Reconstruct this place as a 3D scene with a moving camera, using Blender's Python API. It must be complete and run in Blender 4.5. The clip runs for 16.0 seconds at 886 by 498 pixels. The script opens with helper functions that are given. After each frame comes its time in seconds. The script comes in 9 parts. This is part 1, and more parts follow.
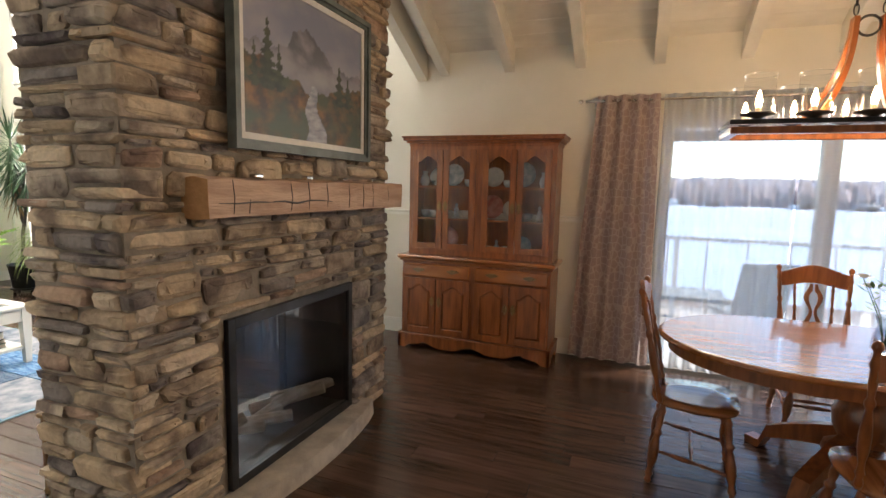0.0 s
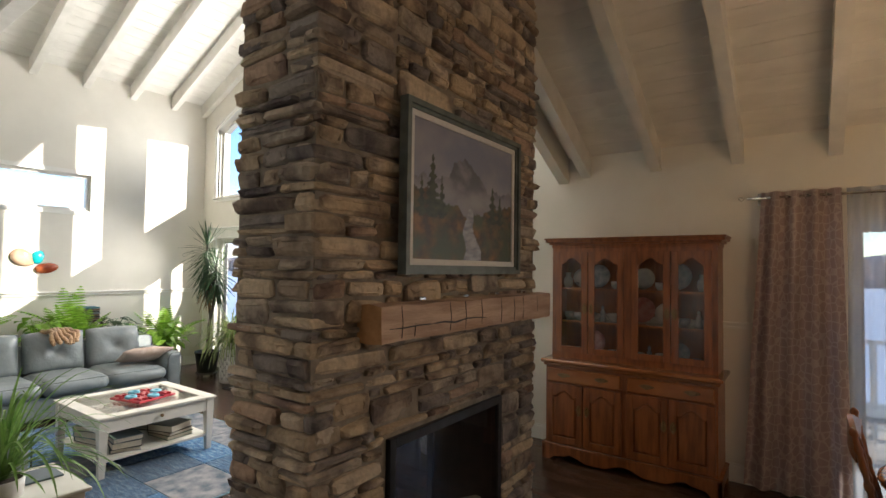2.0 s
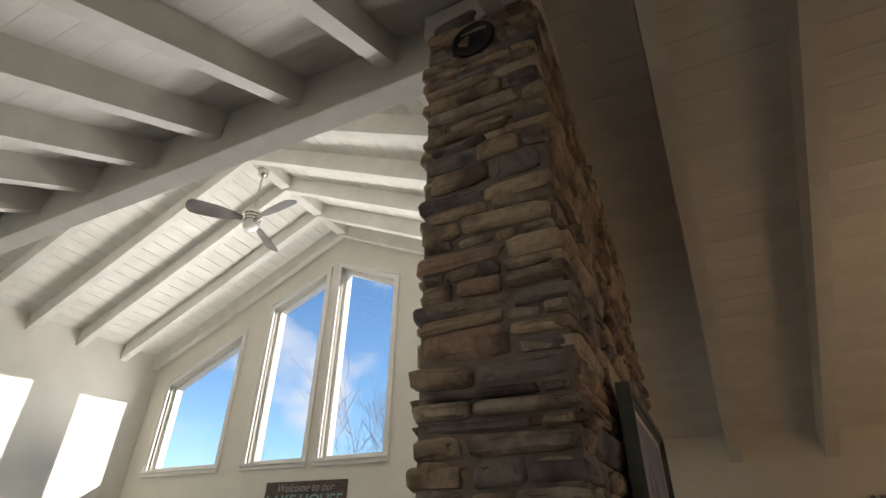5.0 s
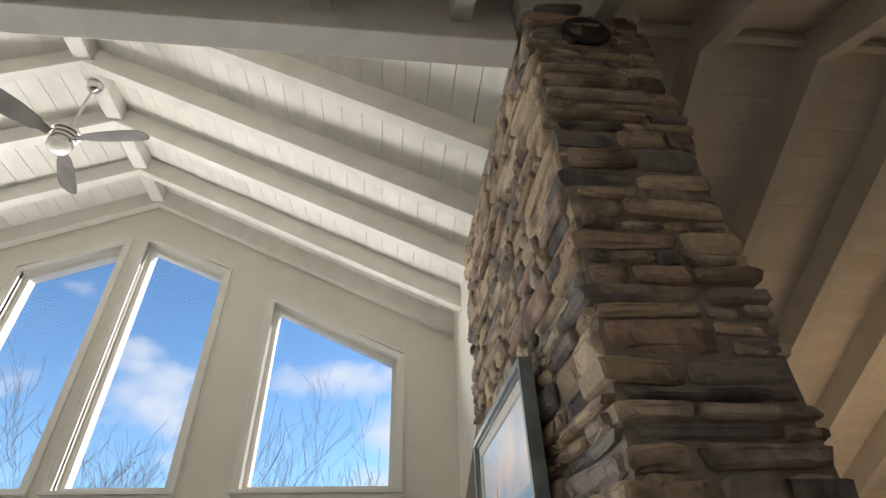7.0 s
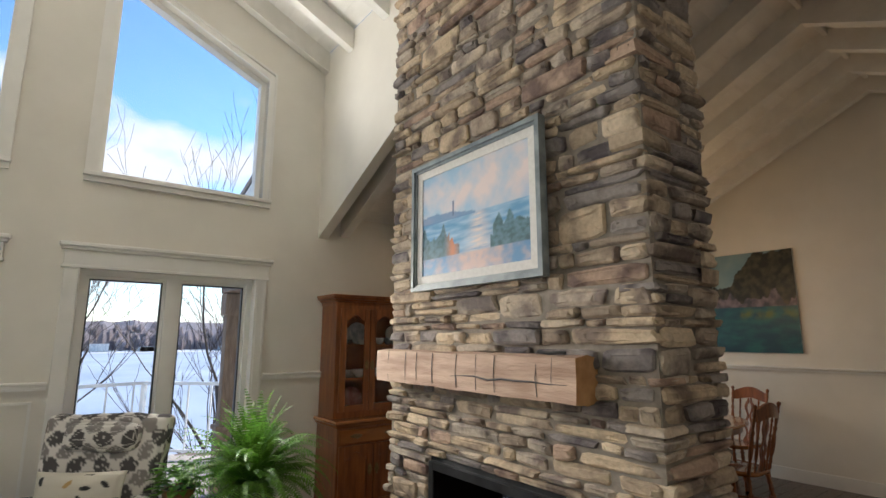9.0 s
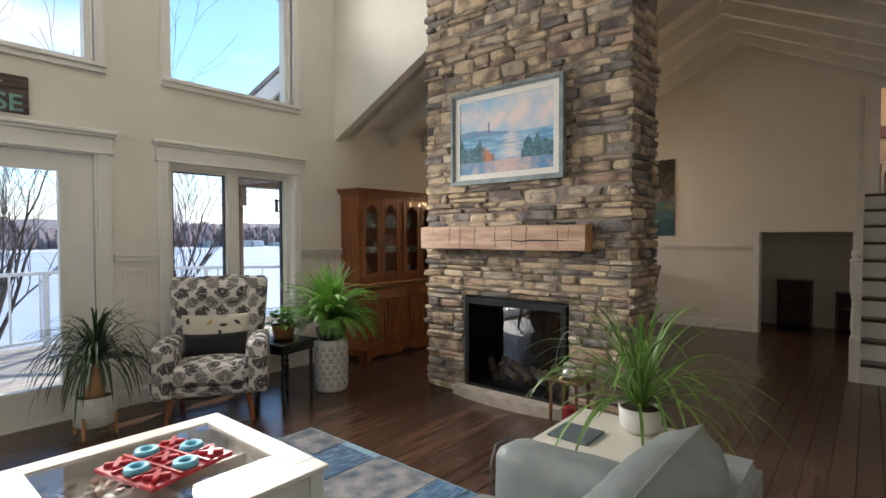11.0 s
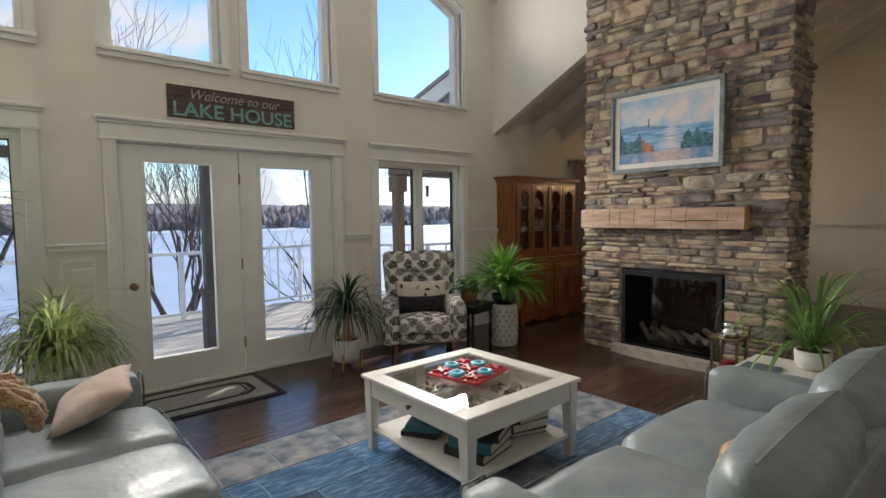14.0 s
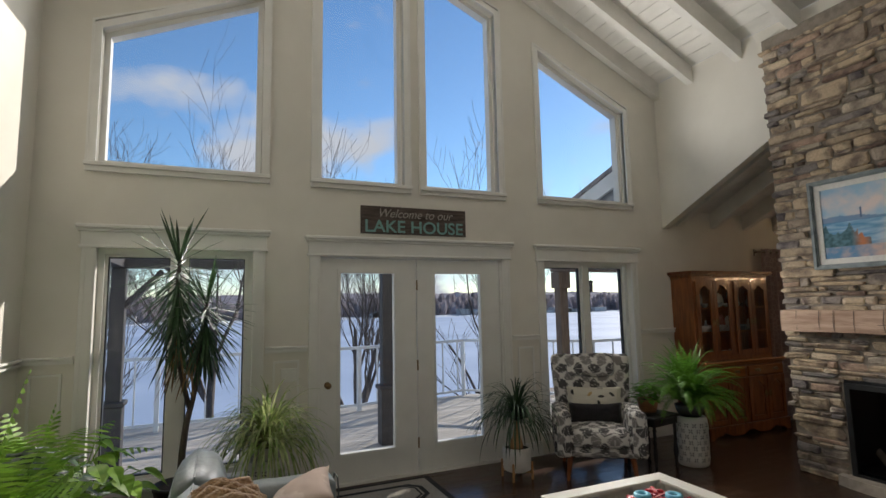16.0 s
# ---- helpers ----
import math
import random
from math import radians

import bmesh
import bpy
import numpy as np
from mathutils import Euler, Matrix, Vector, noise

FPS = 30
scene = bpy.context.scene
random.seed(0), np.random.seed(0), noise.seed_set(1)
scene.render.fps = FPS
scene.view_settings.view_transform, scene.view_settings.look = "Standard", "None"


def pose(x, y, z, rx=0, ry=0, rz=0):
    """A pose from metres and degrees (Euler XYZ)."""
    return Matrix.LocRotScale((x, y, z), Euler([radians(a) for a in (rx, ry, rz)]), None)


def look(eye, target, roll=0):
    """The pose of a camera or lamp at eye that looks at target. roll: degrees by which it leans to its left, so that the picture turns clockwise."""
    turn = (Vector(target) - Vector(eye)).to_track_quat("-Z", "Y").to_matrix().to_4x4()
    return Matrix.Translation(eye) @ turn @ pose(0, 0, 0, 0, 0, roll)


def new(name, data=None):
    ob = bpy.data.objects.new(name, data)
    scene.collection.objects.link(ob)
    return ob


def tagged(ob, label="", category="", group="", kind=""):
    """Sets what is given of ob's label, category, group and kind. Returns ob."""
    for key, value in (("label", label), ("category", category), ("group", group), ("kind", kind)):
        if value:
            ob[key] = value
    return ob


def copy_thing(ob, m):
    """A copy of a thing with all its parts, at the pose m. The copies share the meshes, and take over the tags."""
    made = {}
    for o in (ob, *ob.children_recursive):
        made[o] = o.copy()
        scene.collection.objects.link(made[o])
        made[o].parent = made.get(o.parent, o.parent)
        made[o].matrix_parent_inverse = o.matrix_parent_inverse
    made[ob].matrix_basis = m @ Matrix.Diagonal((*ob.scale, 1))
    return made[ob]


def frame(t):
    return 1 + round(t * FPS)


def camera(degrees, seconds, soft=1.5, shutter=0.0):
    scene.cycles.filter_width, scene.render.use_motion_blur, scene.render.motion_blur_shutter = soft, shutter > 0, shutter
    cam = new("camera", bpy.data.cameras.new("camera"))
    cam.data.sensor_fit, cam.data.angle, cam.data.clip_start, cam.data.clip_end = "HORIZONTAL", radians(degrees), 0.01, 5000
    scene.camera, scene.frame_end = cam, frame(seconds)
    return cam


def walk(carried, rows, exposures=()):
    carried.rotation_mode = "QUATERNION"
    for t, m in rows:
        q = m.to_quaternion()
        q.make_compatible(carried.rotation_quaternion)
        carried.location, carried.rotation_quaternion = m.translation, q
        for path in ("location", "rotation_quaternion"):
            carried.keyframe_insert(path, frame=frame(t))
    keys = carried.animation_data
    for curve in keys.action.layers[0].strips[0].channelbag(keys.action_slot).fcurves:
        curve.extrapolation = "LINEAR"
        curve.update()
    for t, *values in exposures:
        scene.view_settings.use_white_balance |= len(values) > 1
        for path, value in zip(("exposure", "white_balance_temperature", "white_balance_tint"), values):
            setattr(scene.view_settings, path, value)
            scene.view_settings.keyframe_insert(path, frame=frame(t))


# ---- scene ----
cam = camera(82.2, 16.0)
METRES, EYE, TILT, LEAN, TURN = 8.0, 1.5, 0.0, 0.0, 22.5
PATH = [
    (0, (-0.172, -0.051, 1.536), (-0.88, 1.804, 1.294), 1.4),
    (0.5, (-0.212, -0.071, 1.57), (-1.092, 1.714, 1.367), 1.1),
    (1, (-0.229, -0.091, 1.607), (-1.239, 1.63, 1.475), 1.0),
    (1.5, (-0.252, -0.103, 1.65), (-1.354, 1.565, 1.613), 1.0),
    (2, (-0.295, -0.118, 1.713), (-1.452, 1.512, 1.787), 0.8),
    (2.5, (-0.386, -0.175, 1.776), (-1.573, 1.421, 1.988), 0.9),
    (3, (-0.541, -0.203, 1.815), (-1.729, 1.366, 2.168), 0.8),
    (3.5, (-0.729, -0.218, 1.854), (-1.891, 1.334, 2.342), 0.8),
    (4, (-0.998, -0.241, 1.93), (-2.076, 1.317, 2.57), 0.5),
    (4.5, (-1.268, -0.262, 1.984), (-2.206, 1.28, 2.847), 0.8),
    (7, (-2.932, 0.018, 1.95), (-2.743, 1.621, 3.131), -1.9),
    (7.5, (-3.257, 0.087, 1.856), (-2.77, 1.707, 2.923), -1.7),
    (8, (-3.57, 0.13, 1.794), (-2.837, 1.768, 2.678), -0.9),
    (8.5, (-3.943, 0.124, 1.7), (-2.957, 1.752, 2.316), -0.1),
    (9, (-4.295, 0.098, 1.608), (-3.098, 1.663, 1.954), 0.1),
    (9.5, (-4.699, 0.109, 1.556), (-3.379, 1.603, 1.709), 0.1),
    (9.7, (-4.883, 0.1, 1.535), (-3.518, 1.558, 1.632), -0.1),
    (10.75, (-5.83, -0.16, 1.465), (-4.33, 1.17, 1.44), -0.2),
    (11.8, (-6.756, 0.084, 1.416), (-5.152, 1.271, 1.284), -0.3),
    (12, (-6.875, 0.068, 1.412), (-5.269, 1.251, 1.274), -0.4),
    (12.5, (-7.076, -0.01, 1.421), (-5.487, 1.194, 1.263), -0.4),
    (13, (-7.223, -0.09, 1.429), (-5.706, 1.203, 1.267), -0.5),
    (13.5, (-7.317, -0.131, 1.448), (-5.883, 1.255, 1.291), -0.5),
    (14, (-7.368, -0.158, 1.484), (-6.073, 1.361, 1.353), -0.7),
    (14.5, (-7.411, -0.166, 1.524), (-6.253, 1.464, 1.463), -0.9),
    (15, (-7.458, -0.156, 1.567), (-6.425, 1.556, 1.606), -1.0),
    (15.5, (-7.483, -0.154, 1.6), (-6.578, 1.624, 1.739), -1.1),
    (16, (-7.516, -0.132, 1.644), (-6.724, 1.692, 1.863), -1.1),
]
# the film camera's own brightness along the way: seconds, stops
EXPO = [(0.0, 2.7), (1.0, 2.15), (2.5, 1.5), (4.5, 1.05), (7.0, 1.05), (9.5, 1.42), (12.0, 1.35), (14.5, 0.85), (16.0, 0.45)]
walk(cam, [(t, look(eye, target, roll)) for t, eye, target, roll in PATH], EXPO)

# world and sun
world = bpy.data.worlds.new("world")
scene.world = world
world.use_nodes = True
wn, wl = world.node_tree.nodes, world.node_tree.links
SUN_DIR = Vector((1.0, 0.70, 0.50)).normalized()
sky = wn.new("ShaderNodeTexSky")
sky.sky_type, sky.sun_disc = "NISHITA", False
sky.sun_elevation = math.asin(SUN_DIR.z)
sky.sun_rotation = math.atan2(SUN_DIR.x, SUN_DIR.y)
sky.air_density, sky.dust_density, sky.ozone_density = 0.9, 0.05, 2.4
wbg = wn["Background"]
wbg.inputs["Strength"].default_value = 0.085
tc = wn.new("ShaderNodeTexCoord")
mp = wn.new("ShaderNodeMapping")
mp.inputs["Scale"].default_value = (1.0, 1.0, 1.7)
cl = wn.new("ShaderNodeTexNoise")
cl.inputs["Scale"].default_value, cl.inputs["Detail"].default_value = 4.5, 7
cr = wn.new("ShaderNodeValToRGB")
cr.color_ramp.elements[0].position, cr.color_ramp.elements[1].position = 0.62, 0.76
sep = wn.new("ShaderNodeSeparateXYZ")
low = wn.new("ShaderNodeMapRange")
low.inputs["From Min"].default_value, low.inputs["From Max"].default_value = 0.75, 0.02
mulc = wn.new("ShaderNodeMath")
mulc.operation = "MULTIPLY"
addc = wn.new("ShaderNodeMath")
addc.operation = "MULTIPLY_ADD"
addc.inputs[1].default_value, addc.inputs[2].default_value = 0.17, 0.0
addn = wn.new("ShaderNodeMath")
mixc = wn.new("ShaderNodeMixRGB")
mixc.inputs["Color2"].default_value = (4.6, 4.9, 5.5, 1)
wl.new(tc.outputs["Generated"], mp.inputs["Vector"])
wl.new(mp.outputs[0], cl.inputs["Vector"])
wl.new(tc.outputs["Generated"], sep.inputs[0])
wl.new(sep.outputs["Z"], low.inputs["Value"])
wl.new(low.outputs[0], addc.inputs[0])
wl.new(addc.outputs[0], addn.inputs[0])
wl.new(cl.outputs[0], addn.inputs[1])
wl.new(addn.outputs[0], cr.inputs[0])
wl.new(cr.outputs[0], mixc.inputs["Fac"])
gain = wn.new("ShaderNodeHueSaturation")
gain.inputs["Saturation"].default_value, gain.inputs["Value"].default_value = 1.12, 1.4
wl.new(sky.outputs[0], gain.inputs["Color"])
wl.new(gain.outputs[0], mixc.inputs["Color1"])
wl.new(mixc.outputs[0], wbg.inputs["Color"])

sun = new("sun", bpy.data.lights.new("sun", "SUN"))
sun.data.energy, sun.data.angle, sun.data.color = 3.3, radians(0.5), (1.0, 0.93, 0.83)
sun.matrix_world = look((0, 0, 0), tuple(-SUN_DIR))



def sky_lamp(x, z, w, watts, tilt, spread):
    """Daylight of one opening of the lake wall, x its middle, thrown into the room."""
    ob = new("sky_lamp", bpy.data.lights.new("sky_lamp", "AREA"))
    ob.data.shape, ob.data.size, ob.data.size_y = "RECTANGLE", w, 0.3
    ob.data.energy, ob.data.spread, ob.data.color = watts, radians(spread), (1.0, 0.96, 0.905)
    ob.matrix_world = look((x, 4.56, z), (x, 4.56 - math.cos(radians(tilt)), z + math.sin(radians(tilt))))


for x, z, w, watts in ((-7.86, 1.95, 1.1, 11), (-6.2, 1.95, 0.9, 10), (-5.2, 1.95, 0.9, 10), (-3.5, 1.95, 1.1, 14)):
    sky_lamp(x, z, w, watts, -14, 110)
for x, z, w, watts in ((-7.86, 3.2, 1.1, 8), (-6.26, 3.5, 0.8, 9), (-5.15, 3.5, 0.8, 9), (-3.5, 3.2, 1.1, 9)):
    sky_lamp(x, z, w, watts, 38, 130)
sky_lamp(1.2, 2.0, 2.2, 5, -20, 120)


# ---------------------------------------------------------------- materials
def rgb(c):
    return (c[0], c[1], c[2], 1)


def material(name, c1, c2=None, scale=8.0, rough=0.6, metal=0.0, bump=0.0, bscale=60.0, stretch=(1, 1, 1), spec=0.5, mid=None,
             random_by="", spread=0.25, coat=0.0, ramp=(0.35, 0.65), detail=5, sheen=0.0, rvar=0.0, space="Object"):
    """Two-scale noise material; random_by 'object' or 'island' varies the value from piece to piece."""
    m = bpy.data.materials.new(name)
    m.use_nodes = True
    n, l = m.node_tree.nodes, m.node_tree.links
    b = n["Principled BSDF"]
    b.inputs["Roughness"].default_value, b.inputs["Metallic"].default_value = rough, metal
    b.inputs["Specular IOR Level"].default_value = spec
    b.inputs["Coat Weight"].default_value = coat
    b.inputs["Sheen Weight"].default_value = sheen
    co = n.new("ShaderNodeTexCoord")
    ma = n.new("ShaderNodeMapping")
    ma.inputs["Scale"].default_value = stretch
    l.new(co.outputs[space], ma.inputs[0])
    no = n.new("ShaderNodeTexNoise")
    no.inputs["Scale"].default_value, no.inputs["Detail"].default_value = scale, detail
    where = ma.outputs[0]
    if random_by:
        rn = n.new("ShaderNodeObjectInfo").outputs["Random"] if random_by == "object" else n.new("ShaderNodeNewGeometry").outputs["Random Per Island"]
        far = n.new("ShaderNodeMath")
        far.operation, far.inputs[1].default_value = "MULTIPLY", 37.0
        l.new(rn, far.inputs[0])
        moved = n.new("ShaderNodeVectorMath")
        l.new(where, moved.inputs[0])
        l.new(far.outputs[0], moved.inputs[1])
        where = moved.outputs[0]
    l.new(where, no.inputs["Vector"])
    ra = n.new("ShaderNodeValToRGB")
    e = ra.color_ramp.elements
    e[0].position, e[1].position = ramp
    e[0].color, e[1].color = rgb(c1), rgb(c2 or [min(1, v * 1.12) for v in c1])
    if mid:
        x = e.new((ramp[0] + ramp[1]) / 2)
        x.color = rgb(mid)
    l.new(no.outputs[0], ra.inputs[0])
    out = ra.outputs[0]
    if random_by:
        mr = n.new("ShaderNodeMapRange")
        mr.inputs["To Min"].default_value, mr.inputs["To Max"].default_value = 1 - spread, 1 + spread
        l.new(rn, mr.inputs["Value"])
        hs = n.new("ShaderNodeHueSaturation")
        l.new(mr.outputs[0], hs.inputs["Value"])
        l.new(out, hs.inputs["Color"])
        out = hs.outputs[0]
    l.new(out, b.inputs["Base Color"])
    if rvar:
        rr = n.new("ShaderNodeMapRange")
        rr.inputs["To Min"].default_value, rr.inputs["To Max"].default_value = rough - rvar, rough + rvar
        l.new(no.outputs[0], rr.inputs["Value"])
        l.new(rr.outputs[0], b.inputs["Roughness"])
    if bump:
        nb = n.new("ShaderNodeTexNoise")
        nb.inputs["Scale"].default_value, nb.inputs["Detail"].default_value = bscale, 4
        l.new(where, nb.inputs["Vector"])
        bu = n.new("ShaderNodeBump")
        bu.inputs["Strength"].default_value, bu.inputs["Distance"].default_value = bump, 0.01
        l.new(nb.outputs[0], bu.inputs["Height"])
        l.new(bu.outputs[0], b.inputs["Normal"])
    return m


def attribute_material(name, rough=0.6, bump=0.0, bscale=200.0):
    """Colour from the mesh's own artwork (paintings, printed cloth)."""
    m = bpy.data.materials.new(name)
    m.use_nodes = True
    n, l = m.node_tree.nodes, m.node_tree.links
    b = n["Principled BSDF"]
    b.inputs["Roughness"].default_value = rough
    a = n.new("ShaderNodeAttribute")
    a.attribute_name = "art"
    l.new(a.outputs["Color"], b.inputs["Base Color"])
    if bump:
        nb = n.new("ShaderNodeTexNoise")
        nb.inputs["Scale"].default_value = bscale
        bu = n.new("ShaderNodeBump")
        bu.inputs["Strength"].default_value, bu.inputs["Distance"].default_value = bump, 0.004
        l.new(nb.outputs[0], bu.inputs["Height"])
        l.new(bu.outputs[0], b.inputs["Normal"])
    return m


def glass_material(name, tint=(1, 1, 1), rough=0.0, ior=1.45):
    """Thin pane: clear with a mirror gloss that grows at a slant."""
    m = bpy.data.materials.new(name)
    m.use_nodes = True
    n, l = m.node_tree.nodes, m.node_tree.links
    for x in list(n):
        if x.type == "BSDF_PRINCIPLED":
            n.remove(x)
    t = n.new("ShaderNodeBsdfTransparent")
    t.inputs[0].default_value = rgb(tint)
    g = n.new("ShaderNodeBsdfGlossy")
    g.inputs["Roughness"].default_value = rough
    lw = n.new("ShaderNodeLayerWeight")
    lw.inputs[0].default_value = 0.5
    pw, f = n.new("ShaderNodeMath"), n.new("ShaderNodeMath")
    pw.operation, f.operation = "POWER", "MULTIPLY_ADD"
    r0 = ((ior - 1) / (ior + 1)) ** 2
    pw.inputs[1].default_value = 5
    f.inputs[1].default_value, f.inputs[2].default_value = 0.95 - r0, r0
    l.new(lw.outputs["Facing"], pw.inputs[0])
    l.new(pw.outputs[0], f.inputs[0])
    mx = n.new("ShaderNodeMixShader")
    l.new(f.outputs[0], mx.inputs[0])
    l.new(t.outputs[0], mx.inputs[1])
    l.new(g.outputs[0], mx.inputs[2])
    l.new(mx.outputs[0], n["Material Output"].inputs[0])
    return m


def stone_material(name, random_by):
    """Ledgestone: brown, tan, grey and slate pieces, each with its own tone and rusty blotches."""
    m = bpy.data.materials.new(name)
    m.use_nodes = True
    n, l = m.node_tree.nodes, m.node_tree.links
    b = n["Principled BSDF"]
    b.inputs["Roughness"].default_value = 0.85
    b.inputs["Specular IOR Level"].default_value = 0.3
    rn = n.new("ShaderNodeObjectInfo").outputs["Random"] if random_by == "object" else n.new("ShaderNodeNewGeometry").outputs["Random Per Island"]
    pal = n.new("ShaderNodeValToRGB")
    pal.color_ramp.interpolation = "CONSTANT"
    cols = [(0.40, 0.325, 0.245), (0.52, 0.435, 0.33), (0.32, 0.265, 0.215), (0.46, 0.37, 0.27), (0.22, 0.20, 0.195), (0.49, 0.42, 0.34),
            (0.37, 0.30, 0.225), (0.40, 0.35, 0.295), (0.38, 0.28, 0.22), (0.48, 0.39, 0.285), (0.26, 0.235, 0.225)]
    e = pal.color_ramp.elements
    e[0].color, e[1].color = rgb(cols[0]), rgb(cols[1])
    e[0].position, e[1].position = 0, 1 / len(cols)
    for i, c in enumerate(cols[2:]):
        e.new((i + 2) / len(cols)).color = rgb(c)
    l.new(rn, pal.inputs[0])
    co = n.new("ShaderNodeTexCoord")
    far = n.new("ShaderNodeMath")
    far.operation, far.inputs[1].default_value = "MULTIPLY", 41.0
    l.new(rn, far.inputs[0])
    moved = n.new("ShaderNodeVectorMath")
    l.new(co.outputs["Object"], moved.inputs[0])
    l.new(far.outputs[0], moved.inputs[1])
    where = moved.outputs[0]
    big = n.new("ShaderNodeTexNoise")
    big.inputs["Scale"].default_value, big.inputs["Detail"].default_value = 5.5, 6
    l.new(where, big.inputs["Vector"])
    ra = n.new("ShaderNodeValToRGB")
    ra.color_ramp.elements[0].position, ra.color_ramp.elements[1].position = 0.38, 0.54
    ra.color_ramp.elements[0].color, ra.color_ramp.elements[1].color = (0.46, 0.43, 0.46, 1), (1.16, 1.13, 1.08, 1)
    l.new(big.outputs[0], ra.inputs[0])
    fine = n.new("ShaderNodeTexNoise")
    fine.inputs["Scale"].default_value, fine.inputs["Detail"].default_value = 45, 8
    l.new(where, fine.inputs["Vector"])
    fr = n.new("ShaderNodeMapRange")
    fr.inputs["To Min"].default_value, fr.inputs["To Max"].default_value = 0.70, 1.42
    l.new(fine.outputs[0], fr.inputs["Value"])
    mul = n.new("ShaderNodeMixRGB")
    mul.blend_type, mul.inputs[0].default_value = "MULTIPLY", 1.0
    l.new(pal.outputs[0], mul.inputs[1])
    l.new(ra.outputs[0], mul.inputs[2])
    mul2 = n.new("ShaderNodeMixRGB")
    mul2.blend_type, mul2.inputs[0].default_value = "MULTIPLY", 1.0
    l.new(mul.outputs[0], mul2.inputs[1])
    l.new(fr.outputs[0], mul2.inputs[2])
    l.new(mul2.outputs[0], b.inputs["Base Color"])
    hb = n.new("ShaderNodeTexNoise")
    hb.inputs["Scale"].default_value, hb.inputs["Detail"].default_value, hb.inputs["Roughness"].default_value = 16, 9, 0.65
    l.new(where, hb.inputs["Vector"])
    bu = n.new("ShaderNodeBump")
    bu.inputs["Strength"].default_value, bu.inputs["Distance"].default_value = 0.9, 0.014
    l.new(hb.outputs[0], bu.inputs["Height"])
    l.new(bu.outputs[0], b.inputs["Normal"])
    return m


M_PLASTER = material("cream_wall_paint", (0.74, 0.71, 0.64), (0.78, 0.75, 0.68), 3, 0.75, bump=0.08, bscale=120)
M_WHITE = material("white_gloss_paint", (0.78, 0.77, 0.73), (0.82, 0.81, 0.77), 6, 0.4, bump=0.04, bscale=80)
M_CEIL = material("white_painted_boards", (0.72, 0.70, 0.65), (0.80, 0.78, 0.73), 4, 0.6, bump=0.15, bscale=40, stretch=(1, 1, 4), random_by="island", spread=0.04)
M_BEAM = material("white_painted_timber", (0.70, 0.68, 0.63), (0.79, 0.77, 0.72), 5, 0.55, bump=0.25, bscale=30)
M_FLOOR = material("dark_brown_floorboards", (0.056, 0.030, 0.020), (0.100, 0.056, 0.038), 7, 0.19, bump=0.12, bscale=30, stretch=(0.35, 4, 1), random_by="object", spread=0.25, spec=0.5, rvar=0.08)
M_FLOOR_BASE = material("floor_seam", (0.018, 0.010, 0.007), None, 9, 0.5)
M_OAK = material("honey_stained_oak", (0.17, 0.050, 0.014), (0.31, 0.102, 0.030), 7, 0.3, bump=0.12, bscale=60, stretch=(4, 4, 0.5), coat=0.35, mid=(0.24, 0.076, 0.021))
M_OAK_H = material("honey_oak_tabletop", (0.26, 0.088, 0.025), (0.42, 0.165, 0.055), 6, 0.22, bump=0.06, bscale=50, stretch=(0.5, 5, 1), coat=0.6)
M_BRASS = material("antique_brass", (0.20, 0.13, 0.06), (0.30, 0.20, 0.10), 20, 0.35, metal=0.9)
M_BLACK = material("black_metal", (0.012, 0.012, 0.013), (0.03, 0.03, 0.032), 10, 0.4, metal=0.2)
M_CHROME = material("brushed_nickel", (0.55, 0.53, 0.50), (0.7, 0.68, 0.65), 20, 0.25, metal=1.0)
M_LEATHER = material("grey_blue_leather", (0.205, 0.235, 0.240), (0.275, 0.305, 0.310), 5, 0.42, bump=0.8, bscale=14, coat=0.06)
M_STONE = stone_material("ledgestone", "object")
M_STONE_J = stone_material("ledgestone_joined", "island")
M_MORTAR = material("brown_mortar", (0.22, 0.19, 0.155), (0.32, 0.275, 0.23), 15, 0.95, bump=0.4, bscale=50)
M_MANTEL = material("hewn_pale_timber", (0.42, 0.27, 0.19), (0.62, 0.44, 0.33), 5, 0.75, bump=0.6, bscale=25, stretch=(4, 0.6, 4))
M_MANTEL_END = material("sawn_timber_end", (0.40, 0.21, 0.085), (0.55, 0.31, 0.14), 14, 0.75, bump=0.3, bscale=60)
M_HEARTH = material("pale_hearth_stone", (0.36, 0.31, 0.26), (0.52, 0.46, 0.39), 9, 0.8, bump=0.5, bscale=40)
M_GLASS = glass_material("window_glass")
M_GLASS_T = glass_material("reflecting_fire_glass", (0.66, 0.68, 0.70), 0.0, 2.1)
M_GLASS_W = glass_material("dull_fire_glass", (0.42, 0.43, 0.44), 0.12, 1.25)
M_GLASS_J = glass_material("clear_shade_glass", (0.94, 0.95, 0.96))
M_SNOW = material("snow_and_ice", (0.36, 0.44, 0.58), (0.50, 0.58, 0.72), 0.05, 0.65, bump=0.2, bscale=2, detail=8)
M_WATER = material("open_blue_lake", (0.20, 0.33, 0.50), (0.34, 0.48, 0.66), 0.03, 0.35, bump=0.25, bscale=1.5, stretch=(1, 3, 1))
M_DECK = material("grey_deck_boards", (0.40, 0.36, 0.32), (0.56, 0.52, 0.47), 5, 0.8, bump=0.2, stretch=(0.5, 4, 1), random_by="island", spread=0.12)
M_BARK = material("grey_brown_bark", (0.06, 0.047, 0.042), (0.12, 0.095, 0.08), 12, 0.9, bump=0.6, bscale=20, stretch=(3, 3, 0.6))
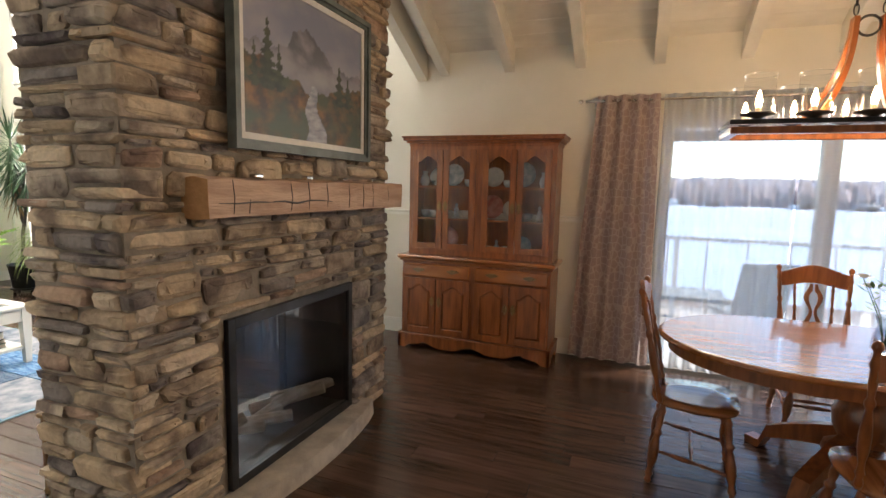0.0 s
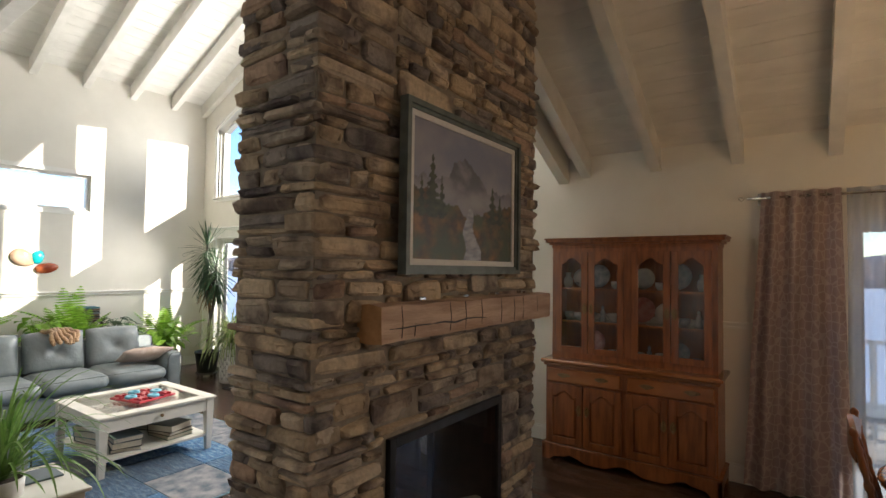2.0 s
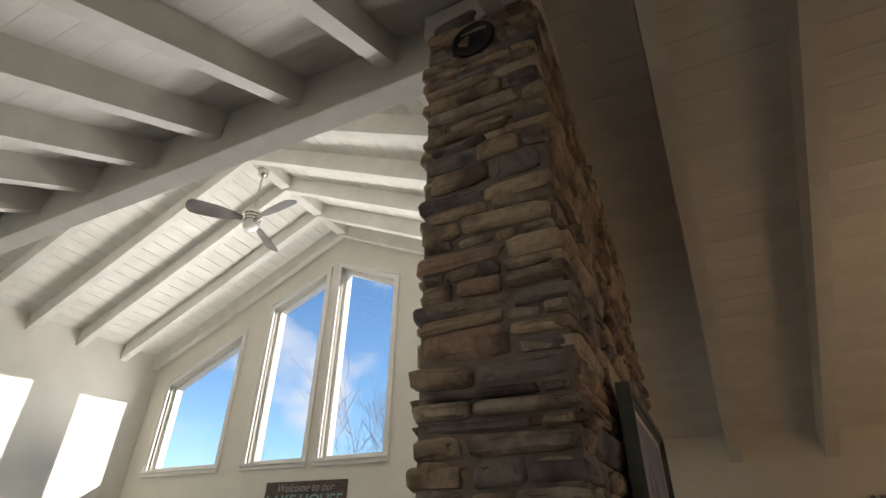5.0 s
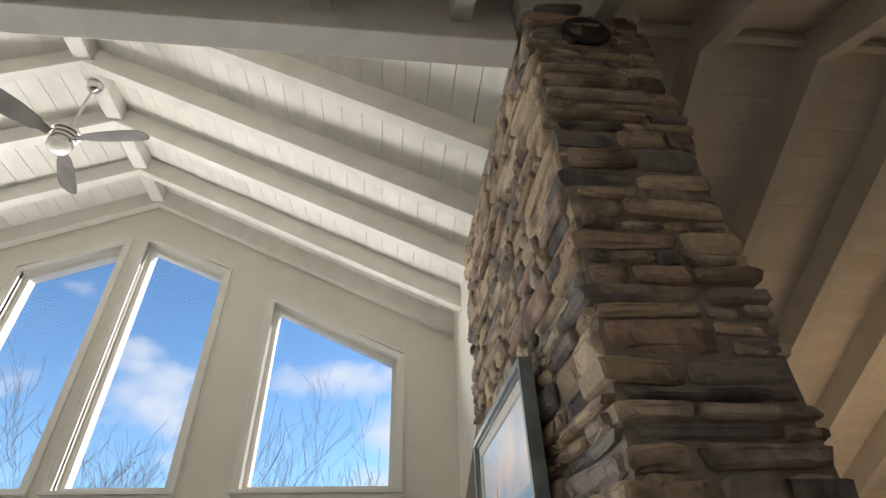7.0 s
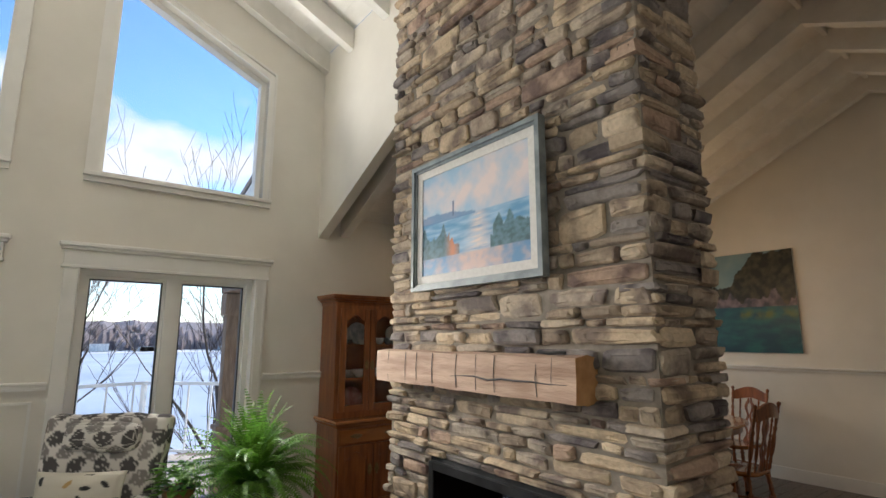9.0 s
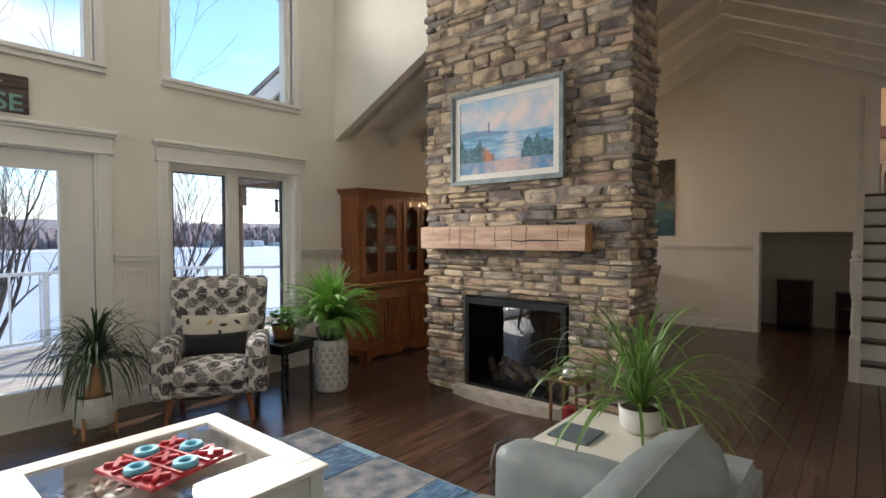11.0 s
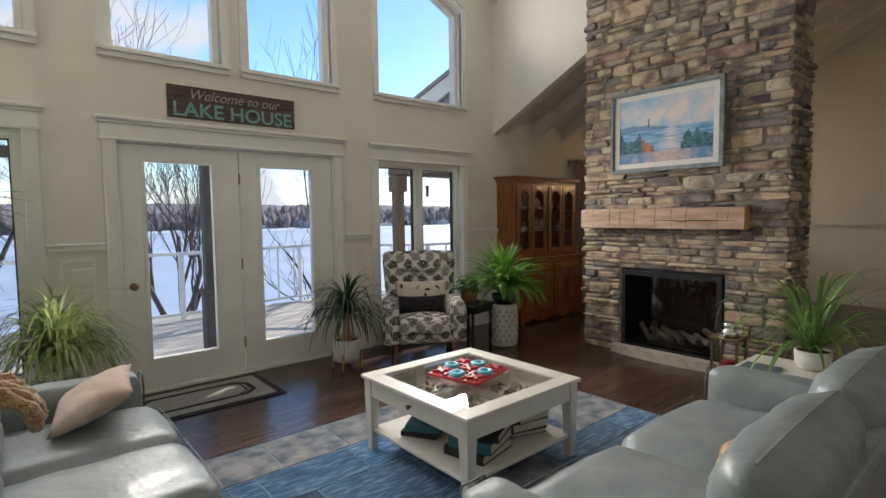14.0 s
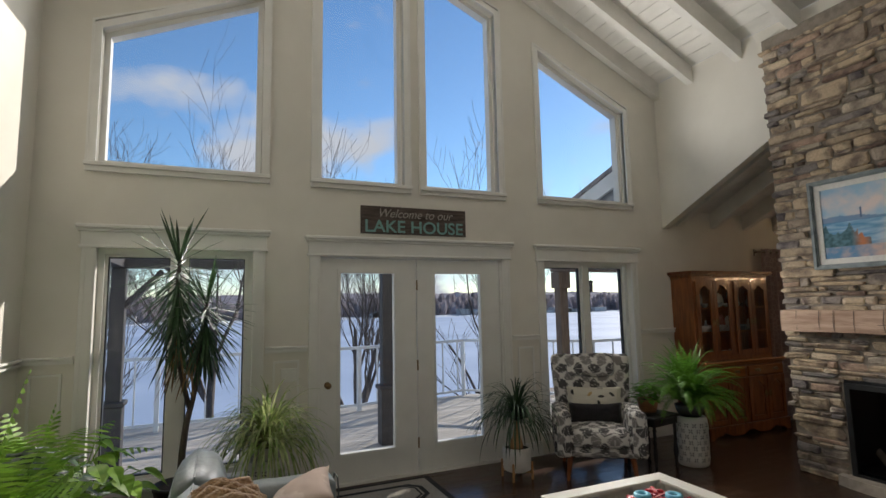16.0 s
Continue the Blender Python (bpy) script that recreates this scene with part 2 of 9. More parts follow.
# woods lightened to mauve-grey: distance haze painted into the base colour
M_HAZY_WOODS = material("hazy_winter_woods", (0.26, 0.22, 0.235), (0.40, 0.345, 0.35), 0.25, 0.95, mid=(0.32, 0.275, 0.285), detail=10)
M_POST = material("dark_stained_post", (0.035, 0.032, 0.035), (0.06, 0.055, 0.055), 10, 0.6)
M_TIMBER = material("weathered_timber_post", (0.13, 0.09, 0.065), (0.22, 0.16, 0.12), 10, 0.7, stretch=(3, 3, 0.5))


# ---------------------------------------------------------------- mesh helpers
def weld(bm):
    """Join solids laid end to end into one skin, without the walls between them."""
    bmesh.ops.remove_doubles(bm, verts=bm.verts[:], dist=1e-5)
    inner = [x for x in bm.faces if all(len(e.link_faces) > 2 for e in x.edges)]
    bmesh.ops.delete(bm, geom=inner, context="FACES_ONLY")


def part(name, bm, mat, parent=None, label="", smooth=False, kind="", group="", category=""):
    """Link a bmesh as one mesh object under parent."""
    if name in ("foot", "crest_rail", "splat", "door_frame"):
        weld(bm)
    me = bpy.data.meshes.new(name)
    bmesh.ops.recalc_face_normals(bm, faces=bm.faces)
    bm.to_mesh(me)
    bm.free()
    for x in (mat if isinstance(mat, (list, tuple)) else [mat]):
        me.materials.append(x)
    if smooth:
        me.polygons.foreach_set("use_smooth", [True] * len(me.polygons))
    ob = new(name, me)
    if parent is not None:
        ob.parent = parent
    return tagged(ob, label, category, group, kind)


def thing(name, m, label, category, group="", kind=""):
    ob = new(name)
    ob.empty_display_size = 0.1
    ob.matrix_world = m
    return tagged(ob, label, category, group, kind)


def box(bm, x0, x1, y0, y1, z0, z1, bev=0.0, mat=0, m=None):
    """Add a box (optionally with chamfered edges) to bm."""
    v = [bm.verts.new((x, y, z)) for x in (x0, x1) for y in (y0, y1) for z in (z0, z1)]
    f = [bm.faces.new([v[i] for i in q]) for q in ((0, 1, 3, 2), (4, 6, 7, 5), (0, 4, 5, 1), (2, 3, 7, 6), (0, 2, 6, 4), (1, 5, 7, 3))]
    for x in f:
        x.material_index = mat
    if bev:
        r = bmesh.ops.bevel(bm, geom=list({e for x in f for e in x.edges}), offset=bev, segments=2 if bev > 0.012 else 1, affect="EDGES")
        if mat:
            for x in r["faces"]:
                x.material_index = mat
        v = list({w for x in r["faces"] for w in x.verts} | {w for w in v if w.is_valid})
    if m is not None:
        bmesh.ops.transform(bm, matrix=m, verts=v)
    return v


def hexa(bm, p):
    """A solid from eight corners: four of one face, then the matching four of the other."""
    v = [bm.verts.new(q) for q in p]
    for q in ((0, 1, 2, 3), (7, 6, 5, 4), (0, 4, 5, 1), (1, 5, 6, 2), (2, 6, 7, 3), (3, 7, 4, 0)):
        bm.faces.new([v[i] for i in q])
    return v


def lathe(bm, prof, n=16, m=None, cap=True):
    """Turn a profile of (radius, z) about z."""
    rings = []
    for r, z in prof:
        rings.append([bm.verts.new((r * math.cos(a), r * math.sin(a), z)) for a in (2 * math.pi * i / n for i in range(n))])
    for a, b in zip(rings, rings[1:]):
        for i in range(n):
            bm.faces.new((a[i], a[(i + 1) % n], b[(i + 1) % n], b[i]))
    if cap:
        bm.faces.new(rings[0][::-1])
        bm.faces.new(rings[-1])
    if m is not None:
        bmesh.ops.transform(bm, matrix=m, verts=[v for r in rings for v in r])


def tube(bm, pts, r, n=6, cap=True):
    """A tube along points; r a number or one per point."""
    rs = r if isinstance(r, (list, tuple)) else [r] * len(pts)
    rings, pts = [], [Vector(p) for p in pts]
    for i, p in enumerate(pts):
        d = (pts[min(i + 1, len(pts) - 1)] - pts[max(i - 1, 0)]).normalized()
        u = d.orthogonal().normalized() if not rings else (u - d * u.dot(d)).normalized()
        w = d.cross(u)
        rings.append([bm.verts.new(p + (u * math.cos(a) + w * math.sin(a)) * rs[i]) for a in (2 * math.pi * k / n for k in range(n))])
    for a, b in zip(rings, rings[1:]):
        for i in range(n):
            bm.faces.new((a[i], a[(i + 1) % n], b[(i + 1) % n], b[i]))
    if cap:
        bm.faces.new(rings[0][::-1])
        bm.faces.new(rings[-1])


def spun(a, b):
    """A matrix that carries the z axis of a unit-long part onto the segment a to b."""
    d = Vector(b) - Vector(a)
    return Matrix.Translation(a) @ d.to_track_quat("Z", "Y").to_matrix().to_4x4()


def cushion(bm, x0, x1, y0, y1, z0, z1, puff=0.04, n=8, m=None, sag=0.0):
    """A rounded padded block: superellipsoid-like."""
    cx, cy, cz = (x0 + x1) / 2, (y0 + y1) / 2, (z0 + z1) / 2
    hx, hy, hz = (x1 - x0) / 2, (y1 - y0) / 2, (z1 - z0) / 2
    r = min(hx, hy, hz, 0.09 if puff > 0.02 else 0.05)
    vs = {}

    def vert(i, j, k):
        if (i, j, k) not in vs:
            p = Vector((2 * i / n - 1, 2 * j / n - 1, 2 * k / n - 1))
            q = Vector((p.x * hx, p.y * hy, p.z * hz))
            inner = Vector((max(-hx + r, min(hx - r, q.x)), max(-hy + r, min(hy - r, q.y)), max(-hz + r, min(hz - r, q.z))))
            d = q - inner
            if d.length > 1e-6:
                q = inner + d.normalized() * r
            bulge = (1 - p.x ** 2) * (1 - p.y ** 2) * abs(p.z) + (1 - p.z ** 2) * ((1 - p.x ** 2) * abs(p.y) + (1 - p.y ** 2) * abs(p.x))
            q += Vector((p.x * (hx > 0), p.y, p.z)).normalized() * puff * bulge if p.length else Vector()
            q.z += 0.012 * noise.noise(Vector((cx + q.x, cy + q.y, cz + q.z)) * 7) * (puff > 0)
            q.z -= sag * (1 - p.x ** 2) * (1 - p.y ** 2) * (p.z > 0)
            vs[(i, j, k)] = bm.verts.new(q + Vector((cx, cy, cz)))
        return vs[(i, j, k)]
    for a in range(n):
        for b in range(n):
            for s in (0, n):
                bm.faces.new([vert(a + i, b + j, s) for i, j in ((0, 0), (1, 0), (1, 1), (0, 1))])
                bm.faces.new([vert(a + i, s, b + j) for i, j in ((0, 0), (1, 0), (1, 1), (0, 1))])
                bm.faces.new([vert(s, a + i, b + j) for i, j in ((0, 0), (1, 0), (1, 1), (0, 1))])
    if m is not None:
        bmesh.ops.transform(bm, matrix=m, verts=list(vs.values()))


def art_panel(name, w, h, nx, ny, func, mat, parent, m=None):
    """A flat canvas, w by h in its own x and z, coloured by func(u, v) with v upwards."""
    bm = bmesh.new()
    g = [[bm.verts.new(((i / nx - 0.5) * w, 0, (j / ny) * h)) for i in range(nx + 1)] for j in range(ny + 1)]
    for j in range(ny):
        for i in range(nx):
            bm.faces.new((g[j][i], g[j][i + 1], g[j + 1][i + 1], g[j + 1][i]))
    ob = part(name, bm, mat, parent)
    at = ob.data.color_attributes.new("art", "FLOAT_COLOR", "POINT")
    c = []
    for j in range(ny + 1):
        for i in range(nx + 1):
            c.extend((*func(i / nx, j / ny), 1))
    at.data.foreach_set("color", c)
    if m is not None:
        ob.matrix_basis = m
    return ob


# ---------------------------------------------------------------- the house
X_W, X_E, Y_N, Y_S = -8.92, 2.68, 4.72, -3.0
X_RIDGE, Z_RIDGE, SLOPE = -5.62, 6.06, 0.47
X_V = -2.30
Y_MAIN, Z_EAVE, PITCH = 1.365, 2.82, 0.49
Z_MAIN = Z_EAVE + PITCH * (Y_N - Y_MAIN)


def vault(x):
    return Z_RIDGE - SLOPE * abs(x - X_RIDGE)


def main_roof(y):
    return Z_MAIN - PITCH * abs(y - Y_MAIN)


def wall_columns(bm, axis, at0, at1, breaks, top, holes, base=0.0):
    """A wall of thickness at0..at1 whose top follows top(s); holes: (s0, s1, z0, z1 at s0, z1 at s1)."""
    cuts = sorted(set(breaks) | {h[0] for h in holes} | {h[1] for h in holes})

    def P(s, d, z):
        return (s, d, z) if axis == "x" else (d, s, z)
    for a, b in zip(cuts, cuts[1:]):
        mid = (a + b) / 2
        inside = sorted([h for h in holes if h[0] < mid < h[1]], key=lambda h: h[2])
        za, zb = base, base
        for h in inside + [None]:
            if h is None:
                ta, tb = top(a + 1e-6), top(b - 1e-6)
            else:
                ta = tb = h[2]
            if ta - za > 1e-4 or tb - zb > 1e-4:
                hexa(bm, [P(a, at0, za), P(b, at0, zb), P(b, at0, tb), P(a, at0, ta), P(a, at1, za), P(b, at1, zb), P(b, at1, tb), P(a, at1, ta)])
            if h:
                f = lambda s: h[3] + (h[4] - h[3]) * (s - h[0]) / (h[1] - h[0])
                za, zb = f(a), f(b)


# openings of the lake wall: x0, x1, sill, head at x0, head at x1
G1 = (-8.50, -7.22, 2.86, 4.02, 4.62)
G2 = (-6.70, -5.83, 2.86, 4.93, 5.31)
G3 = (-5.59, -4.72, 2.86, 5.36, 4.98)
G4 = (-4.14, -2.87, 2.86, 4.65, 4.05)
W1 = (-8.46, -7.27, 0.24, 2.16, 2.16)
W4 = (-4.16, -2.88, 0.24, 2.12, 2.12)
DOORS = (-6.68, -4.72, 0.0, 2.13, 2.13)
PATIO = (-0.02, 2.40, 0.04, 2.16, 2.16)
SLIDE = (1.72, 2.97, 2.47, 3.00, 3.00)
NOOK = (0.06, 1.13, 0.0, 1.49, 1.49)
UPPER = (-1.40, -0.20, 1.95, 3.45, 3.45)

bm = bmesh.new()
wall_columns(bm, "x", Y_N, Y_N + 0.2, [X_W - 0.2, X_RIDGE, X_V, X_E + 0.2], lambda x: vault(x) + 0.05 if x < X_V else Z_EAVE + 0.04, [G1, G2, G3, G4, W1, W4, DOORS, PATIO])
tagged(part("wall_north", bm, M_PLASTER), "cream painted gable wall pierced by lake windows and french doors", kind="structure")
bm = bmesh.new()
wall_columns(bm, "y", X_W - 0.2, X_W, [Y_S - 0.2, Y_MAIN, Y_N], lambda y: vault(X_W) + 0.05 if y > Y_MAIN else main_roof(y) + 0.05, [SLIDE])
tagged(part("wall_west", bm, M_PLASTER), "tall cream painted side wall with a slot window", kind="structure")
bm = bmesh.new()
wall_columns(bm, "y", X_E, X_E + 0.2, [Y_S - 0.2, Y_MAIN, Y_N], lambda y: main_roof(y) + 0.05, [NOOK, UPPER])
tagged(part("wall_east", bm, M_PLASTER), "cream painted dining end wall with a low opening", kind="structure")
bm = bmesh.new()
box(bm, X_W, X_E, Y_S - 0.2, Y_S, 0, main_roof(Y_S) + 0.05)
tagged(part("wall_south", bm, M_PLASTER), "plain cream painted wall", kind="structure")
bm = bmesh.new()
hexa(bm, [(X_V, Y_MAIN, main_roof(Y_MAIN) - 0.24), (X_V, Y_N, Z_EAVE - 0.25), (X_V, Y_N, vault(X_V)), (X_V, Y_MAIN, vault(X_V)),
          (X_V + 0.1, Y_MAIN, main_roof(Y_MAIN) - 0.24), (X_V + 0.1, Y_N, Z_EAVE - 0.25), (X_V + 0.1, Y_N, vault(X_V)), (X_V + 0.1, Y_MAIN, vault(X_V))])
tagged(part("wall_vault_side", bm, M_PLASTER), "cream painted upper wall over the dining roof slope", kind="structure")
bm = bmesh.new()
hexa(bm, [(X_W, Y_MAIN, Z_MAIN + 0.02), (X_V, Y_MAIN, Z_MAIN + 0.02), (X_V, Y_MAIN, vault(X_V)), (X_W, Y_MAIN, vault(X_W)),
          (X_W, Y_MAIN + 0.06, Z_MAIN + 0.02), (X_V, Y_MAIN + 0.06, Z_MAIN + 0.02), (X_V, Y_MAIN + 0.06, vault(X_V)), (X_W, Y_MAIN + 0.06, vault(X_W))])


v = [bm.verts.new(p) for p in ((X_W, Y_MAIN + 0.03, vault(X_W)), (X_V, Y_MAIN + 0.03, vault(X_V)), (X_RIDGE, Y_MAIN + 0.03, Z_RIDGE))]
bm.faces.new(v)
tagged(part("wall_gable_infill", bm, M_PLASTER), "cream painted gable infill above the main beam", kind="structure")


def boards(bm, p0, p1, q0, q1, w, thick=0.03, gap=0.006):
    """Boards between the edge p0-p1 and the edge q0-q1, laid side by side from p to q."""
    p0, p1, q0, q1 = map(Vector, (p0, p1, q0, q1))
    n = max(1, round((q0 - p0).length / w))
    nrm = (p1 - p0).cross(q0 - p0).normalized()
    if nrm.z < 0:
        nrm = -nrm
    g = gap / (q0 - p0).length / 2
    for i in range(n):
        a, b = i / n + g, (i + 1) / n - g
        low4 = [p0.lerp(q0, a), p1.lerp(q1, a), p1.lerp(q1, b), p0.lerp(q0, b)]
        hexa(bm, [tuple(x) for x in low4] + [tuple(x + nrm * thick) for x in low4])
    back = [p0, p1, q1, q0]
    hexa(bm, [tuple(x + nrm * (thick * 0.4)) for x in back] + [tuple(x + nrm * (thick * 2.5)) for x in back])


bm = bmesh.new()
boards(bm, (X_W, Y_MAIN, vault(X_W)), (X_W, Y_N, vault(X_W)), (X_RIDGE, Y_MAIN, Z_RIDGE), (X_RIDGE, Y_N, Z_RIDGE), 0.165)
boards(bm, (X_V, Y_MAIN, vault(X_V)), (X_V, Y_N, vault(X_V)), (X_RIDGE, Y_MAIN, Z_RIDGE), (X_RIDGE, Y_N, Z_RIDGE), 0.165)
part("ceiling_vault", bm, M_CEIL, label="white painted tongue and groove vault boards", kind="structure")
bm = bmesh.new()
boards(bm, (X_V + 0.1, Y_N, Z_EAVE), (X_E, Y_N, Z_EAVE), (X_V + 0.1, Y_MAIN, Z_MAIN), (X_E, Y_MAIN, Z_MAIN), 0.165, gap=0.002)
boards(bm, (X_W, Y_S, main_roof(Y_S)), (X_E, Y_S, main_roof(Y_S)), (X_W, Y_MAIN, Z_MAIN), (X_E, Y_MAIN, Z_MAIN), 0.165, gap=0.002)
part("ceiling_main", bm, M_CEIL, label="white painted tongue and groove main roof boards", kind="structure")


def rafter(name, a, b, w=0.09, d=0.21, up=0.02):
    """A sloping timber whose top edge runs from a to b."""
    a, b = Vector(a), Vector(b)
    side = (b - a).cross(Vector((0, 0, 1))).normalized() * w / 2
    zz = Vector((0, 0, 1))
    bm = bmesh.new()
    p = [a - side, a + side, b + side, b - side]
    hexa(bm, [tuple(x - zz * d) for x in p] + [tuple(x + zz * up) for x in p])
    return part(name, bm, M_BEAM, label="white painted ceiling rafter", kind="structure")


for k in range(6):
    y = 4.79 - 0.643 * k
    y = min(y, 4.67)
    if y < Y_MAIN + 0.1:
        continue
    rafter("rafter", (X_W, y, vault(X_W)), (X_RIDGE, y, Z_RIDGE))
    rafter("rafter", (X_V, y, vault(X_V)), (X_RIDGE, y, Z_RIDGE))
for k in range(8):
    x = 2.49 - 0.644 * k
    rafter("rafter", (x, Y_N, Z_EAVE), (x, Y_MAIN, Z_MAIN))
for k in range(18):
    x = 2.49 - 0.644 * k
    rafter("rafter", (x, Y_S, main_roof(Y_S)), (x, Y_MAIN, Z_MAIN))
bm = bmesh.new()
box(bm, X_RIDGE - 0.07, X_RIDGE + 0.07, Y_MAIN + 0.06, Y_N, 5.87, Z_RIDGE, 0.006)
part("beam_ridge", bm, M_BEAM, label="white painted ridge beam of the vault", kind="structure")
bm = bmesh.new()
box(bm, X_W, -2.40, Y_MAIN - 0.075, Y_MAIN + 0.075, 4.09, Z_MAIN - 0.01, 0.006)
box(bm, -1.80, X_E, Y_MAIN - 0.02, Y_MAIN + 0.02, 4.39, Z_MAIN - 0.01, 0.004)
part("beam_main", bm, M_BEAM, label="long white painted main beam with drying cracks", kind="structure")

bm = bmesh.new()
box(bm, X_W, X_E + 3, Y_S, Y_N, -0.06, -0.008)
part("floor_base", bm, M_FLOOR_BASE, label="dark seam under the floorboards", kind="structure")

# ground and lake
bm = bmesh.new()
v = [bm.verts.new(p) for p in ((-1500, -200, -5.0), (1500, -200, -5.0), (1500, 3000, -5.0), (-1500, 3000, -5.0))]
bm.faces.new(v)
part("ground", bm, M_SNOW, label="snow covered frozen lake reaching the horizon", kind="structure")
# ---------------------------------------------------------------- joinery of the lake wall
GL_Y = Y_N + 0.12


def bar(bm, a, b, y0, y1, w, off=0.0):
    """A flat moulding in a wall facing y, along a to b (x, z), w wide to the left of its run."""
    ax, az = a
    bx, bz = b
    L = math.hypot(bx - ax, bz - az)
    nx, nz = -(bz - az) / L, (bx - ax) / L
    q = [(ax + nx * off, az + nz * off), (bx + nx * off, bz + nz * off), (bx + nx * (off + w), bz + nz * (off + w)), (ax + nx * (off + w), az + nz * (off + w))]
    hexa(bm, [(x, y0, z) for x, z in q] + [(x, y1, z) for x, z in q])


def ring(bm, pts, y0, y1, w):
    """A mitred frame round a convex polygon pts (x, z), counter-clockwise; w outward (or inward if negative)."""
    n = len(pts)
    out = []
    for i in range(n):
        p0, p1, p2 = Vector(pts[i - 1]), Vector(pts[i]), Vector(pts[(i + 1) % n])
        d1, d2 = (p1 - p0).normalized(), (p2 - p1).normalized()
        n1, n2 = Vector((d1.y, -d1.x)), Vector((d2.y, -d2.x))
        m = (n1 + n2).normalized()
        out.append(p1 + m * (w / m.dot(n1)))
    for i in range(n):
        j = (i + 1) % n
        q = [pts[i], pts[j], out[j], out[i]]
        hexa(bm, [(c[0], y0, c[1]) for c in q] + [(c[0], y1, c[1]) for c in q])


def pane(parent, pts, y, mat=None):
    bm = bmesh.new()
    bm.faces.new([bm.verts.new((x, y, z)) for x, z in pts])
    ob = part("pane", bm, mat or M_GLASS, parent)
    ob.visible_shadow = False
    return ob


def gable_window(name, g, label):
    x0, x1, z0, za, zb = g
    pts = [(x0, z0), (x1, z0), (x1, zb), (x0, za)]
    win = thing(name, Matrix(), label, "", kind="structure")
    bm = bmesh.new()
    ring(bm, pts, GL_Y - 0.04, GL_Y + 0.06, -0.045)
    part("window_frame", bm, M_WHITE, win)
    bm = bmesh.new()
    ring(bm, pts, Y_N - 0.022, Y_N + 0.03, 0.055)
    ring(bm, [(x0 - 0.055, z0 - 0.055), (x1 + 0.055, z0 - 0.055), (x1 + 0.055, zb + 0.055), (x0 - 0.055, za + 0.055)], Y_N - 0.03, Y_N, 0.018)
    part("casing", bm, M_WHITE, win)
    pane(win, [(x0 + 0.04, z0 + 0.04), (x1 - 0.04, z0 + 0.04), (x1 - 0.04, zb - 0.04), (x0 + 0.04, za - 0.04)], GL_Y + 0.01)
    bm = bmesh.new()
    box(bm, x0 - 0.08, x1 + 0.08, Y_N - 0.05, Y_N + 0.06, z0 - 0.03, z0 + 0.004, 0.004)
    part("window_sill", bm, M_WHITE, win)


gable_window("window_1", G1, "white framed trapezoid gable window")
gable_window("window_2", G2, "tall white framed gable window left of the ridge")
gable_window("window_3", G3, "tall white framed gable window right of the ridge")
gable_window("window_4", G4, "white framed trapezoid gable window by the stone chimney")


def crowned_casing(parent, x0, x1, ztop, zbot=0.0, w=0.10):
    """Side casings with a frieze and a moulded crown."""
    for a in (x0 - w, x1):
        bm = bmesh.new()
        box(bm, a, a + w, Y_N - 0.022, Y_N + 0.0, zbot, ztop, 0.004)
        for k in (0.02, 0.075):
            box(bm, a + k, a + k + 0.012, Y_N - 0.028, Y_N - 0.02, zbot, ztop)
        part("side_casing", bm, M_WHITE, parent)
    bm = bmesh.new()
    box(bm, x0 - w - 0.01, x1 + w + 0.01, Y_N - 0.026, Y_N, ztop, ztop + 0.13, 0.003)
    box(bm, x0 - w - 0.02, x1 + w + 0.02, Y_N - 0.035, Y_N, ztop - 0.004, ztop + 0.018, 0.003)
    box(bm, x0 - w - 0.03, x1 + w + 0.03, Y_N - 0.045, Y_N, ztop + 0.13, ztop + 0.152, 0.004)
    box(bm, x0 - w - 0.045, x1 + w + 0.045, Y_N - 0.065, Y_N, ztop + 0.152, ztop + 0.188, 0.01)
    part("crown", bm, M_WHITE, parent)


def casement(name, w, label):
    x0, x1, z0, z1, _ = w
    win = thing(name, Matrix(), label, "", kind="structure")
    crowned_casing(win, x0, x1, z1, 0.14)
    xm = (x0 + x1) / 2
    bm = bmesh.new()
    ring(bm, [(x0, z0), (x1, z0), (x1, z1), (x0, z1)], GL_Y - 0.05, GL_Y + 0.06, -0.045)
    box(bm, xm - 0.05, xm + 0.05, GL_Y - 0.05, GL_Y + 0.06, z0 + 0.045, z1 - 0.045)
    part("window_frame", bm, M_WHITE, win)
    for a, b in ((x0 + 0.045, xm - 0.05), (xm + 0.05, x1 - 0.045)):
        bm = bmesh.new()
        ring(bm, [(a, z0 + 0.045), (b, z0 + 0.045), (b, z1 - 0.045), (a, z1 - 0.045)], GL_Y - 0.02, GL_Y + 0.03, -0.022)
        part("sash", bm, M_WHITE, win)
        bm = bmesh.new()
        ring(bm, [(a + 0.022, z0 + 0.067), (b - 0.022, z0 + 0.067), (b - 0.022, z1 - 0.067), (a + 0.022, z1 - 0.067)], GL_Y - 0.015, GL_Y + 0.03, -0.010)
        part("gasket", bm, M_BLACK, win, "thin black glazing gasket")
        pane(win, [(a + 0.02, z0 + 0.06), (b - 0.02, z0 + 0.06), (b - 0.02, z1 - 0.06), (a + 0.02, z1 - 0.06)], GL_Y + 0.01)
    bm = bmesh.new()
    box(bm, x0 - 0.12, x1 + 0.12, Y_N - 0.05, Y_N + 0.07, z0 - 0.03, z0 + 0.003, 0.005)
    part("window_sill", bm, M_WHITE, win)


casement("window_5", W1, "tall white casement window behind the yucca")
casement("window_6", W4, "tall white casement window behind the armchair")

